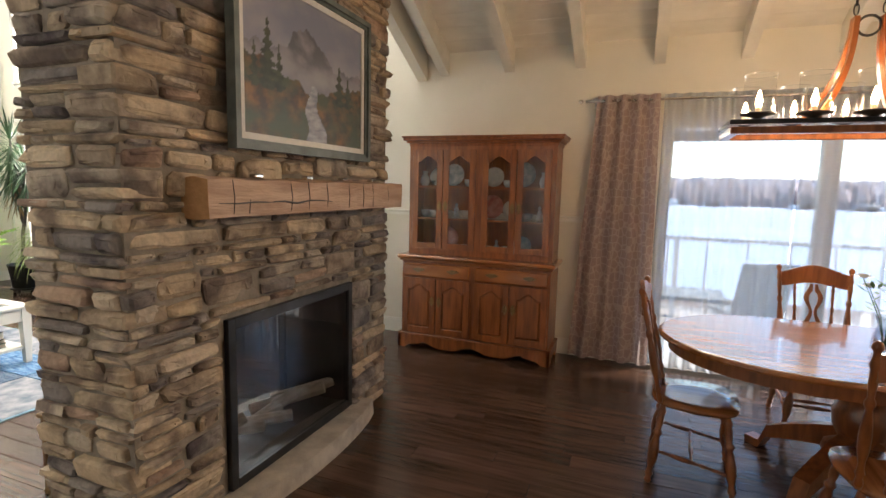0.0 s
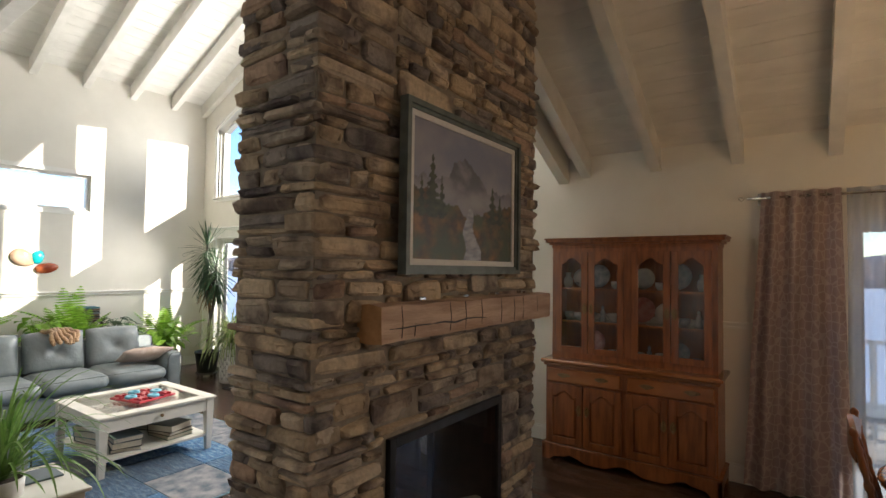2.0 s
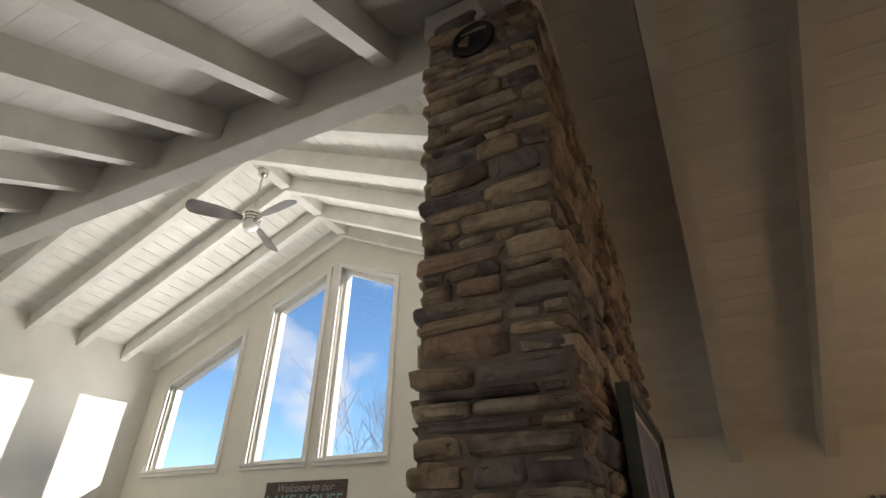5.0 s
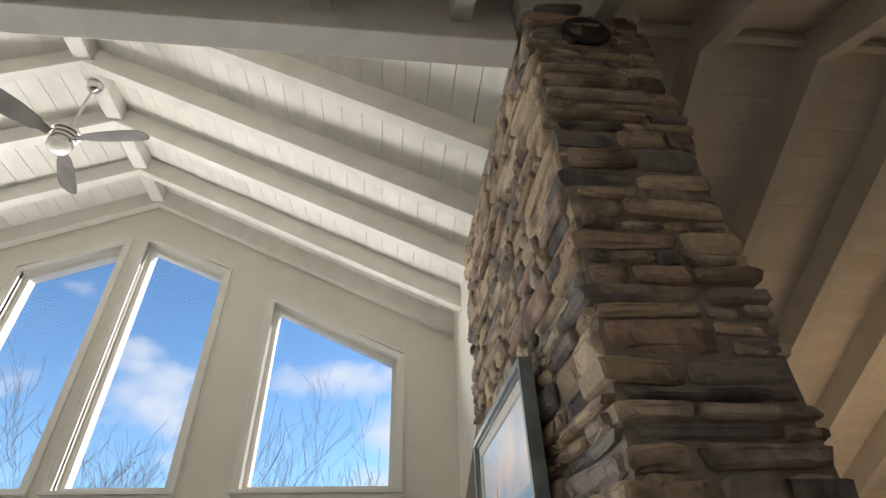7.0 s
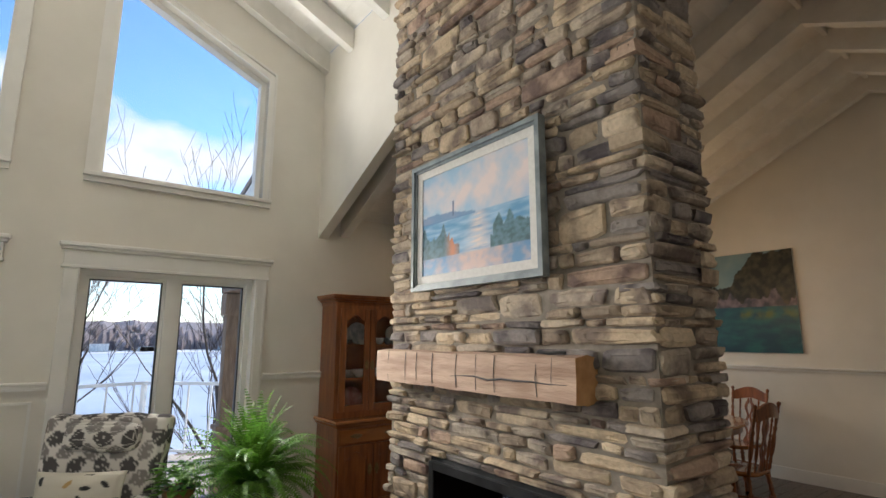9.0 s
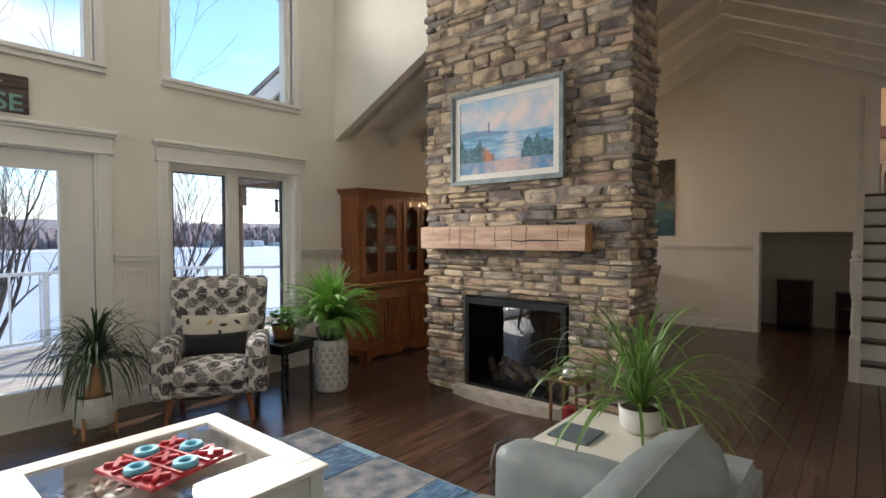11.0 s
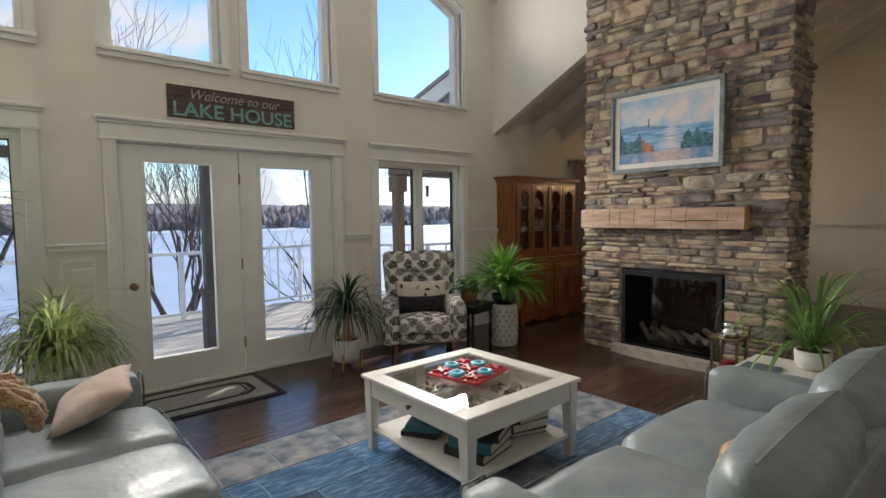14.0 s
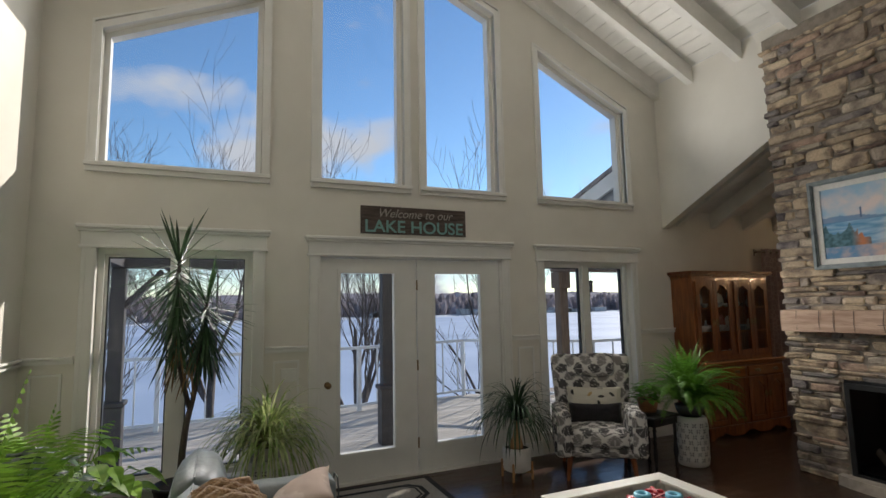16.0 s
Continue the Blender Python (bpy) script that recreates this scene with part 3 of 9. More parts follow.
doors = thing("door_1", Matrix(), "closed white glazed french doors to the deck", "", kind="structure")
crowned_casing(doors, DOORS[0], DOORS[1], DOORS[3])
for a, b, g0, g1 in ((-6.66, -5.705, -6.49, -5.93), (-5.695, -4.74, -5.51, -4.96)):
    bm = bmesh.new()
    y0, y1 = Y_N + 0.03, Y_N + 0.075
    box(bm, a, g0, y0, y1, 0.025, 2.11)
    box(bm, g1, b, y0, y1, 0.025, 2.11)
    box(bm, g0, g1, y0, y1, 0.025, 0.27)
    box(bm, g0, g1, y0, y1, 1.98, 2.11)
    leaf = part("door_leaf", bm, M_WHITE, doors, "white painted door leaf with one tall light")
    bm = bmesh.new()
    ring(bm, [(g0, 0.27), (g1, 0.27), (g1, 1.98), (g0, 1.98)], Y_N + 0.018, Y_N + 0.032, 0.02)
    ring(bm, [(g0, 0.27), (g1, 0.27), (g1, 1.98), (g0, 1.98)], Y_N + 0.022, Y_N + 0.085, -0.012)
    part("glazing_bead", bm, M_WHITE, leaf)
    pane(doors, [(g0, 0.27), (g1, 0.27), (g1, 1.98), (g0, 1.98)], Y_N + 0.05)
for z in (0.30, 1.05, 1.85):
    bm = bmesh.new()
    lathe(bm, [(0.008, -0.05), (0.008, 0.05)], 8, Matrix.Translation((-5.70, Y_N + 0.02, z)))
    part("hinge", bm, M_BRASS, doors)
bm = bmesh.new()
lathe(bm, [(0.03, 0), (0.03, 0.008), (0.011, 0.012), (0.011, 0.035), (0.027, 0.045), (0.03, 0.06), (0.02, 0.072)], 14, Matrix.Translation((-6.60, Y_N + 0.03, 0.92)) @ Matrix.Rotation(radians(90), 4, "X"))
part("door_knob", bm, M_BRASS, doors, "dark bronze door knob", smooth=True)
bm = bmesh.new()
for a, b in ((DOORS[0], -6.665), (-4.735, DOORS[1])):
    box(bm, a, b, Y_N + 0.002, Y_N + 0.16, 0, DOORS[3])
box(bm, DOORS[0], DOORS[1], Y_N + 0.002, Y_N + 0.16, 2.115, DOORS[3])
box(bm, DOORS[0], DOORS[1], Y_N - 0.01, Y_N + 0.22, -0.005, 0.022)
part("door_jamb", bm, M_WHITE, doors)

# dado rail, baseboard and panel mouldings
for n, (a, b) in enumerate(((X_W, -8.57), (-7.16, -6.79), (-4.61, -4.27), (-2.77, -0.02))):
    bm = bmesh.new()
    box(bm, a, b, Y_N - 0.028, Y_N, 1.245, 1.262)
    box(bm, a, b, Y_N - 0.018, Y_N, 1.262, 1.28)
    box(bm, a, b, Y_N - 0.035, Y_N, 1.28, 1.30, 0.004)
    if b - a < 1:
        ring(bm, [(a + 0.07, 0.24), (b - 0.07, 0.24), (b - 0.07, 1.17), (a + 0.07, 1.17)], Y_N - 0.012, Y_N, -0.018)
    part("trim", bm, M_WHITE, label="white chair rail and panel moulding", kind="structure")
    bm = bmesh.new()
    box(bm, a, b, Y_N - 0.018, Y_N, 0, 0.13, 0.003)
    box(bm, a, b, Y_N - 0.012, Y_N, 0.13, 0.15, 0.003)
    part("baseboard", bm, M_WHITE, label="tall white baseboard", kind="structure")
bm = bmesh.new()
for a, b in ((Y_S, Y_N),):
    box(bm, X_W, X_W + 0.028, a, b, 1.245, 1.262)
    box(bm, X_W, X_W + 0.035, a, b, 1.28, 1.30, 0.004)
    box(bm, X_W, X_W + 0.018, a, b, 0, 0.14)
part("trim", bm, M_WHITE, label="white chair rail on the side wall", kind="structure")
bm = bmesh.new()
for a, b in ((1.20, Y_N),):
    box(bm, X_E - 0.028, X_E, a, b, 1.235, 1.252)
    box(bm, X_E - 0.035, X_E, a, b, 1.265, 1.285)
    box(bm, X_E - 0.018, X_E, a, b, 0, 0.14)
part("trim", bm, M_WHITE, label="white chair rail on the dining wall", kind="structure")
bm = bmesh.new()
for a, b, c, d in ((-7.02, 0.98, -6.86, 1.10),):
    box(bm, a, c, Y_N - 0.008, Y_N, b, d, 0.002)
    for k in range(2):
        box(bm, a + 0.035 + 0.055 * k, a + 0.07 + 0.055 * k, Y_N - 0.012, Y_N - 0.007, b + 0.03, d - 0.03)
tagged(part("light_switch", bm, M_WHITE), "white double rocker light switch plate on the wall", "switch")

# slot window of the side wall
slot = thing("window_7", Matrix(), "white framed horizontal slot window high in the wall", "", kind="structure")
y0, y1, z0, z1, _ = SLIDE
bm = bmesh.new()
for xx0, xx1, w in ((X_W - 0.12, X_W - 0.04, -0.04), (X_W, X_W + 0.022, 0.06)):
    a0, a1, b0, b1 = y0 - max(w, 0), y1 + max(w, 0), z0 - max(w, 0), z1 + max(w, 0)
    t = abs(w)
    box(bm, xx0, xx1, a0, a0 + t, b0, b1)
    box(bm, xx0, xx1, a1 - t, a1, b0, b1)
    box(bm, xx0, xx1, a0 + t, a1 - t, b0, b0 + t)
    box(bm, xx0, xx1, a0 + t, a1 - t, b1 - t, b1)
part("window_frame", bm, M_WHITE, slot)
bm = bmesh.new()
bm.faces.new([bm.verts.new(p) for p in ((X_W - 0.08, y0, z0), (X_W - 0.08, y1, z0), (X_W - 0.08, y1, z1), (X_W - 0.08, y0, z1))])
ob = part("pane", bm, M_GLASS, slot)
ob.visible_shadow = False

# patio door of the dining end
patio = thing("door_2", Matrix(), "white framed sliding patio door to the deck", "", kind="structure")
x0, x1, z0, z1, _ = PATIO
bm = bmesh.new()
ring(bm, [(x0, z0), (x1, z0), (x1, z1), (x0, z1)], Y_N + 0.04, Y_N + 0.16, -0.09)
box(bm, 1.15, 1.27, Y_N + 0.05, Y_N + 0.14, z0, z1)
part("door_frame", bm, M_WHITE, patio)
for a, b in ((x0 + 0.09, 1.15), (1.27, x1 - 0.09)):
    pane(patio, [(a, z0 + 0.09), (b, z0 + 0.09), (b, z1 - 0.09), (a, z1 - 0.09)], Y_N + 0.1)

# ---------------------------------------------------------------- stone chimney
CX0, CX1, CY0, CY1, CZ = -2.36, -1.87, 1.22, 3.19, 4.34
FW = (1.72, 2.72, 0.06, 0.88)
bm = bmesh.new()
box(bm, CX0 - 0.008, CX1 + 0.008, CY0 - 0.008, FW[0] - 0.02, 0, CZ)
box(bm, CX0 - 0.008, CX1 + 0.008, FW[1] + 0.02, CY1, 0, CZ)
box(bm, CX0 - 0.008, CX1 + 0.008, FW[0] - 0.02, FW[1] + 0.02, 0.92, CZ)
box(bm, CX0, CX1, FW[0] - 0.02, FW[1] + 0.02, 0, 0.05)
chimney = tagged(part("chimney", bm, M_MORTAR), "brown and grey ledgestone chimney with a two-sided fireplace", "chimney", kind="structure")
bm = bmesh.new()
box(bm, CX0 - 0.04, CX1 + 0.04, CY0 - 0.03, Y_MAIN + 0.3, 4.19, 4.36, 0.005)
part("chimney_cap", bm, M_BEAM, label="white board between chimney and beam", kind="structure")

rs = random.Random(7)
rows = []
z = 0.0
while z < 4.20:
    h = rs.choice((0.042, 0.052, 0.06, 0.07, 0.08, 0.09, 0.115))
    rows.append((z, min(z + h, 4.22)))
    z += h


def stone_bmesh(bm, w, h, d, back=0.03):
    """One split stone, w by h in local x and z, standing d proud towards -y."""
    n = 11
    jx, jz = min(0.022, w * 0.10), min(0.013, h * 0.15)
    cor = {(sx, sz): (sx * w / 2 + rs.uniform(-jx, jx * 0.5) * sx, sz * h / 2 + rs.uniform(-jz, jz * 0.7) * sz) for sx in (-1, 1) for sz in (-1, 1)}
    pts = []
    for i in range(n):
        a = 2 * math.pi * i / n + rs.uniform(-0.2, 0.2)
        c, s = math.cos(a), math.sin(a)
        x, z = abs(c) ** 0.34 * (1 if c > 0 else -1), abs(s) ** 0.34 * (1 if s > 0 else -1)
        u, v = (x + 1) / 2, (z + 1) / 2
        px = (cor[-1, -1][0] * (1 - u) + cor[1, -1][0] * u) * (1 - v) + (cor[-1, 1][0] * (1 - u) + cor[1, 1][0] * u) * v
        pz = (cor[-1, -1][1] * (1 - u) + cor[1, -1][1] * u) * (1 - v) + (cor[-1, 1][1] * (1 - u) + cor[1, 1][1] * u) * v
        pts.append((px * rs.uniform(0.95, 1.01), pz * rs.uniform(0.86, 1.03)))
    tilt, tz = rs.uniform(-0.010, 0.010), rs.uniform(-0.010, 0.006)
    rings = []
    ins = min(0.010, h * 0.14)
    edge = (1 - ins / (w / 2), 1 - ins / (h / 2))
    for dep, (sx, sz), rough in ((back, (1, 1), 0.0), (-d * 0.70, (1, 1), 0.002), (-d, edge, 0.004), (-d - 0.004, (0.62, 0.50), 0.006)):
        r = []
        for x, z in pts:
            off = (tilt * x / (w / 2) + tz * z / (h / 2)) * (dep < 0) * sx
            r.append(bm.verts.new((x * sx, dep + off + rs.uniform(-rough, rough), z * sz)))
        rings.append(r)
    for a, b in zip(rings, rings[1:]):
        for i in range(n):
            bm.faces.new((a[i], a[(i + 1) % n], b[(i + 1) % n], b[i]))
    bm.faces.new(rings[-1])
    return [v for r in rings for v in r]


STONES = []          # (matrix, w, h, d, back)


def lay(face, s0, s1, corner0, corner1, hole=None):
    """Course stones over a face from s0 to s1; face(s, z) gives the matrix. corner0 and corner1: row parities whose end stone wraps."""
    taken = {}
    for i, (za, zb) in enumerate(rows):
        a0 = s0 - (rs.uniform(0.008, 0.045) if i % 2 == corner0 else rs.uniform(-0.005, 0.006))
        a1 = s1 + (rs.uniform(0.008, 0.045) if i % 2 == corner1 else rs.uniform(-0.005, 0.006))
        spans = [(a0, a1)]
        cut = list(taken.get(i, []))
        if hole and zb > hole[2] and za < hole[3]:
            cut.append((hole[0], hole[1]))
        for c0, c1 in cut:
            spans = [q for (p0, p1) in spans for q in ((p0, min(p1, c0)), (max(p0, c1), p1)) if q[1] - q[0] > 0.03]
        for p0, p1 in spans:
            s = p0
            while s < p1 - 0.02:
                L = rs.choice((0.09, 0.13, 0.17, 0.22, 0.27, 0.33, 0.42)) * (0.8 + 1.2 * (zb - za) / 0.11 * 0.3)
                if p1 - s - L < 0.09:
                    L = p1 - s
                e = min(p1, s + L)
                lo, hi = za, zb
                interior = s > s0 + 0.03 and e < s1 - 0.03
                if interior and i + 1 < len(rows) and e - s > 0.20 and rs.random() < 0.22:
                    ok = not (hole and rows[i + 1][1] > hole[2] and rows[i + 1][0] < hole[3] and e > hole[0] and s < hole[1])
                    if ok and rows[i + 1][1] - za < 0.2 and not any(c0 < e and c1 > s for c0, c1 in taken.get(i + 1, [])):
                        hi = rows[i + 1][1]
                        taken.setdefault(i + 1, []).append((s, e))
                g = 0.003
                d = rs.uniform(0.014, 0.040)
                at_end = s <= a0 + 0.001 and i % 2 == corner0 or e >= a1 - 0.001 and i % 2 == corner1
                parts = [(lo, hi)]
                if hi - lo > 0.09 and rs.random() < 0.3:
                    m = lo + (hi - lo) * rs.uniform(0.4, 0.6)
                    parts = [(lo, m), (m, hi)]
                for q0, q1 in parts:
                    STONES.append((face((s + e) / 2, (q0 + q1) / 2) @ Matrix.Rotation(radians(rs.uniform(-2.2, 2.2)) * min(1, 0.15 / (e - s)), 4, "Y"), e - s - g, q1 - q0 - g, d + rs.uniform(-0.004, 0.006), 0.14 if at_end else 0.02))
                s = e


def f_west(s, z):
    return Matrix.Translation((CX0, s, z)) @ Matrix.Rotation(radians(-90), 4, "Z")


def f_east(s, z):
    return Matrix.Translation((CX1, s, z)) @ Matrix.Rotation(radians(90), 4, "Z")


def f_south(s, z):
    return Matrix.Translation((s, CY0, z))


lay(f_south, CX0, CX1, 0, 0)
n_south = len(STONES)
lay(f_east, CY0, CY1, 1, 1, (1.63, 2.73, 0.0, 0.93))
n_east = len(STONES)
lay(f_west, CY0, CY1, 1, 1, (1.70, 2.74, 0.0, 0.90))
order = sorted(range(len(STONES)), key=lambda i: (abs(STONES[i][0].translation.z - 1.5)))
NEAR_STONES = set(order[:300])

# mantels, hearths and fireboxes
for nm, x0, x1, y0, y1, z0, z1, lab in (("mantel_shelf", CX0 - 0.16, CX0 + 0.0, 1.50, 3.15, 1.325, 1.535, "rough hewn pale timber mantel on the stone"),
                                        ("mantel_shelf", CX1 + 0.0, CX1 + 0.15, 1.46, 3.17, 1.385, 1.555, "rough hewn timber mantel on the dining side")):
    mt = thing(nm, Matrix(), lab, "mantel")
    bm = bmesh.new()
    ny = 26
    prof = [(x0, z0), (x0, z1), (x1, z1), (x1, z0)]
    grid = []
    for j in range(ny + 1):
        y = y0 + (y1 - y0) * j / ny
        ringv = []
        for k, (px, pz) in enumerate(((x0, z0), (x0, (z0 + z1) / 2), (x0, z1), ((x0 + x1) / 2, z1), (x1, z1), (x1, (z0 + z1) / 2), (x1, z0), ((x0 + x1) / 2, z0))):
            o = 0.009 * noise.noise(Vector((y * 5, k * 3.1, x0)))
            o2 = 0.007 * noise.noise(Vector((y * 6, k * 2.3 + 9, x0)))
            ringv.append(bm.verts.new((px + o, y, pz + o2 - (0.010 if k in (0, 2, 4, 6) and pz == z1 else -0.008 if k in (0, 6) else 0))))
        grid.append(ringv)
    for a, b in zip(grid, grid[1:]):
        for k in range(8):
            bm.faces.new((a[k], a[(k + 1) % 8], b[(k + 1) % 8], b[k]))
    for r in (grid[0], grid[-1]):
        f = bm.faces.new(r)
        f.material_index = 1
    part("beam", bm, [M_MANTEL, M_MANTEL_END], mt, "adzed timber with a sawn honey end")
    outer = x0 if x0 < CX0 else x1
    sg = -1 if x0 < CX0 else 1
    bm = bmesh.new()
    tube(bm, [(outer + sg * 0.0005, y0 + 0.05 + 0.1 * i, (z0 + z1) / 2 - 0.02 + 0.012 * noise.noise(Vector((i * 0.7, 1, 2)))) for i in range(9)], [0.0015 + 0.004 * math.sin(math.pi * i / 8) for i in range(9)], 5)
    part("crack", bm, M_POST, mt, "long dark drying crack")
    for y in (y0 + 0.13, y0 + 0.22, y0 + 0.5, y0 + 0.64, y0 + 0.8, y0 + 1.02, y0 + 1.18, y0 + 1.3, y0 + 1.5):
        w = 0.012 * noise.noise(Vector((y * 9, 4, 1)))
        bm = bmesh.new()
        tube(bm, [(outer + sg * 0.0005, y, z0 + 0.02), (outer + sg * 0.001, y + 0.006 + w, (z0 + z1) / 2), (outer + sg * 0.0005, y - 0.004, z1 - 0.01)], 0.0018 + 0.08 * abs(w) * 0.5, 4)
        part("adze_mark", bm, M_POST, mt, "dark cross cut mark")
for k, y in enumerate((1.78, 2.16, 2.50, 2.84)):
    bm = bmesh.new()
    box(bm, CX1 + 0.06, CX1 + 0.10, y, y + 0.05, 1.556, 1.574, 0.004)
    tagged(part("stocking_clip", bm, M_CHROME), "small silver hook resting on the timber mantel", "hook", "hooks on the mantel")
bm = bmesh.new()
tube(bm, [(CX0 - 0.10, 1.60 + 0.02 * i, 1.543 + 0.003 * math.sin(i)) for i in range(9)], 0.008, 6)
tagged(part("remote_holder", bm, M_BLACK), "slim black remote lying on the pale mantel", "remote")
for x0, sg, ya, yb, zt in ((CX0, -1, 1.66, 2.80, 0.085), (CX1, 1, 1.60, 2.86, 0.10)):
    bm = bmesh.new()
    n = 10
    front = [(x0 + sg * (0.06 + 0.13 * math.sin(math.pi * min(1, max(0, (i + 0.6) / (n + 1.2)))) ** 0.5), ya + (yb - ya) * i / n) for i in range(n + 1)]
    poly = [(x0 - sg * 0.0, ya)] + front + [(x0 - sg * 0.0, yb)]
    lo = [bm.verts.new((x, y, 0)) for x, y in poly]
    hi = [bm.verts.new((x - sg * 0.008 * (0 < i < len(poly) - 1), y, zt + 0.004 * noise.noise(Vector((x * 9, y * 9, 0))))) for i, (x, y) in enumerate(poly)]
    for i in range(len(poly)):
        j = (i + 1) % len(poly)
        bm.faces.new((lo[i], lo[j], hi[j], hi[i]))
    bm.faces.new(hi)
    bm.faces.new(lo)
    tagged(part("hearth_stone", bm, M_HEARTH), "low pale stone hearth slab below the firebox", "hearth")
fire = thing("fireplace", Matrix(), "black two-sided gas fireplace insert with ceramic logs", "fireplace")
bm = bmesh.new()
box(bm, CX0, CX1, FW[0] - 0.018, FW[0] + 0.02, 0.052, 0.915)
box(bm, CX0, CX1, FW[1] - 0.02, FW[1] + 0.018, 0.052, 0.915)
box(bm, CX0, CX1, FW[0] + 0.02, FW[1] - 0.02, 0.86, 0.915)
box(bm, CX0, CX1, FW[0] + 0.02, FW[1] - 0.02, 0.052, 0.13)
part("firebox", bm, M_BLACK, fire)
for x, sg, (a, b, c, d) in ((CX0 - 0.035, -1, (1.715, 2.725, 0.06, 0.88)), (CX1 + 0.035, 1, (1.66, 2.71, 0.11, 0.925))):
    bm = bmesh.new()
    t = 0.045
    X0, X1 = min(x, x - sg * 0.05), max(x, x - sg * 0.05)
    box(bm, X0, X1, a, a + t, c, d, 0.003)
    box(bm, X0, X1, b - t, b, c, d, 0.003)
    box(bm, X0, X1, a + t, b - t, c, c + t)
    box(bm, X0, X1, a + t, b - t, d - t, d)
    part("surround", bm, M_BLACK, fire, "matte black metal frame")
    bm = bmesh.new()
    xx = x - sg * 0.012
    bm.faces.new([bm.verts.new(p) for p in ((xx, a + t, c + t), (xx, b - t, c + t), (xx, b - t, d - t), (xx, a + t, d - t))])
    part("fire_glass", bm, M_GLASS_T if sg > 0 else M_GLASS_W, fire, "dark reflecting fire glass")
M_LOG = material("ceramic_log", (0.34, 0.25, 0.18), (0.62, 0.55, 0.46), 9, 0.9, bump=0.6, bscale=30)
rl = random.Random(5)
for i in range(9):
    y = 1.86 + 0.72 * i / 8
    a = Vector((CX0 + rl.uniform(0.08, 0.2), y - rl.uniform(0.05, 0.16), 0.15 + rl.uniform(0, 0.06)))
    b = Vector((CX1 - rl.uniform(0.08, 0.2), y + rl.uniform(0.05, 0.16), 0.17 + rl.uniform(0.02, 0.13)))
    bm = bmesh.new()
    pts = [a.lerp(b, k / 6) + Vector((0, 0.012 * noise.noise(Vector((i, k, 0))), 0.015 * noise.noise(Vector((i, k, 5))))) for k in range(7)]
    tube(bm, pts, [0.034 + 0.010 * noise.noise(Vector((i * 3.0, k, 1))) for k in range(7)], 8)
    part("log", bm, M_LOG, fire, "charred ceramic log")
bm = bmesh.new()
lathe(bm, [(0.10, 0), (0.11, 0.01), (0.095, 0.018), (0.085, 0.012), (0.0801, 0.004), (0.002, 0.006)], 20, Matrix.Translation((-2.13, CY0 - 0.035, 4.02)) @ Matrix.Rotation(radians(90), 4, "X"))
tagged(part("vent_cover", bm, M_BLACK, smooth=True), "round black vent high on the stone chimney", "vent")


# ---------------------------------------------------------------- pictures
def fbm(u, v, s, seed=0.0):
    return noise.fractal(Vector((u * s, v * s, seed)), 1.0, 2.0, 4)


def mixed(a, b, t):
    t = min(1, max(0, t))
    return tuple(x + (y - x) * t for x, y in zip(a, b))


def art_lake(u, v):
    """Pink sunrise over a blue lake with a far lighthouse and dark shore pines."""
    n = fbm(u * 1.6, v * 1.1, 3.0)
    c = mixed((0.36, 0.55, 0.70), (0.80, 0.68, 0.66), 0.30 + n * 0.9 + 0.5 * math.exp(-((u - 0.62) / 0.3) ** 2 - ((v - 0.72) / 0.2) ** 2))
    c = mixed(c, (0.16, 0.33, 0.58), (v - 0.8) * 2 * (0.7 - u))
    if v < 0.52:
        c = mixed((0.10, 0.30, 0.52), (0.36, 0.56, 0.72), 0.45 + 0.9 * fbm(u, v * 5, 5, 2))
        c = mixed(c, (0.85, 0.70, 0.62), 1.1 * math.exp(-((u - 0.58) / (0.05 + 0.20 * (0.52 - v))) ** 2) * (0.6 + 0.6 * fbm(u, v * 8, 8, 4)))
    hill = 0.52 + 0.05 * math.sin(u * 5 + 1) * (u < 0.62) + 0.03 * fbm(u, 0, 7, 8)
    if 0.50 < v < hill + 0.03 and u < 0.55:
        c = mixed(c, (0.10, 0.22, 0.42), 0.8)
    if 0.325 < u < 0.345 and 0.54 < v < 0.68:
        c = (0.08, 0.14, 0.26)
    tree = 0.25 + 0.14 * (0.5 + 0.5 * math.sin(u * 61)) * (0.5 + 0.5 * math.sin(u * 23 + 2)) + 0.10 * (abs(u - 0.5) > 0.2) + 0.05 * fbm(u, 0, 18, 3)
    if v < tree and (u < 0.40 or u > 0.68):
        c = mixed((0.02, 0.09, 0.11), (0.09, 0.22, 0.28), 0.5 + fbm(u, v, 24, 5))
        if 0.24 < u < 0.40:
            c = mixed(c, (0.62, 0.20, 0.06), math.exp(-((u - 0.33) / 0.05) ** 2) * 0.9)
    if v < 0.16:
        c = mixed((0.10, 0.26, 0.46), (0.62, 0.45, 0.40), 0.10 + 0.9 * math.exp(-((u - 0.55) / 0.22) ** 2) + 0.5 * fbm(u, v, 14, 6))
    return c


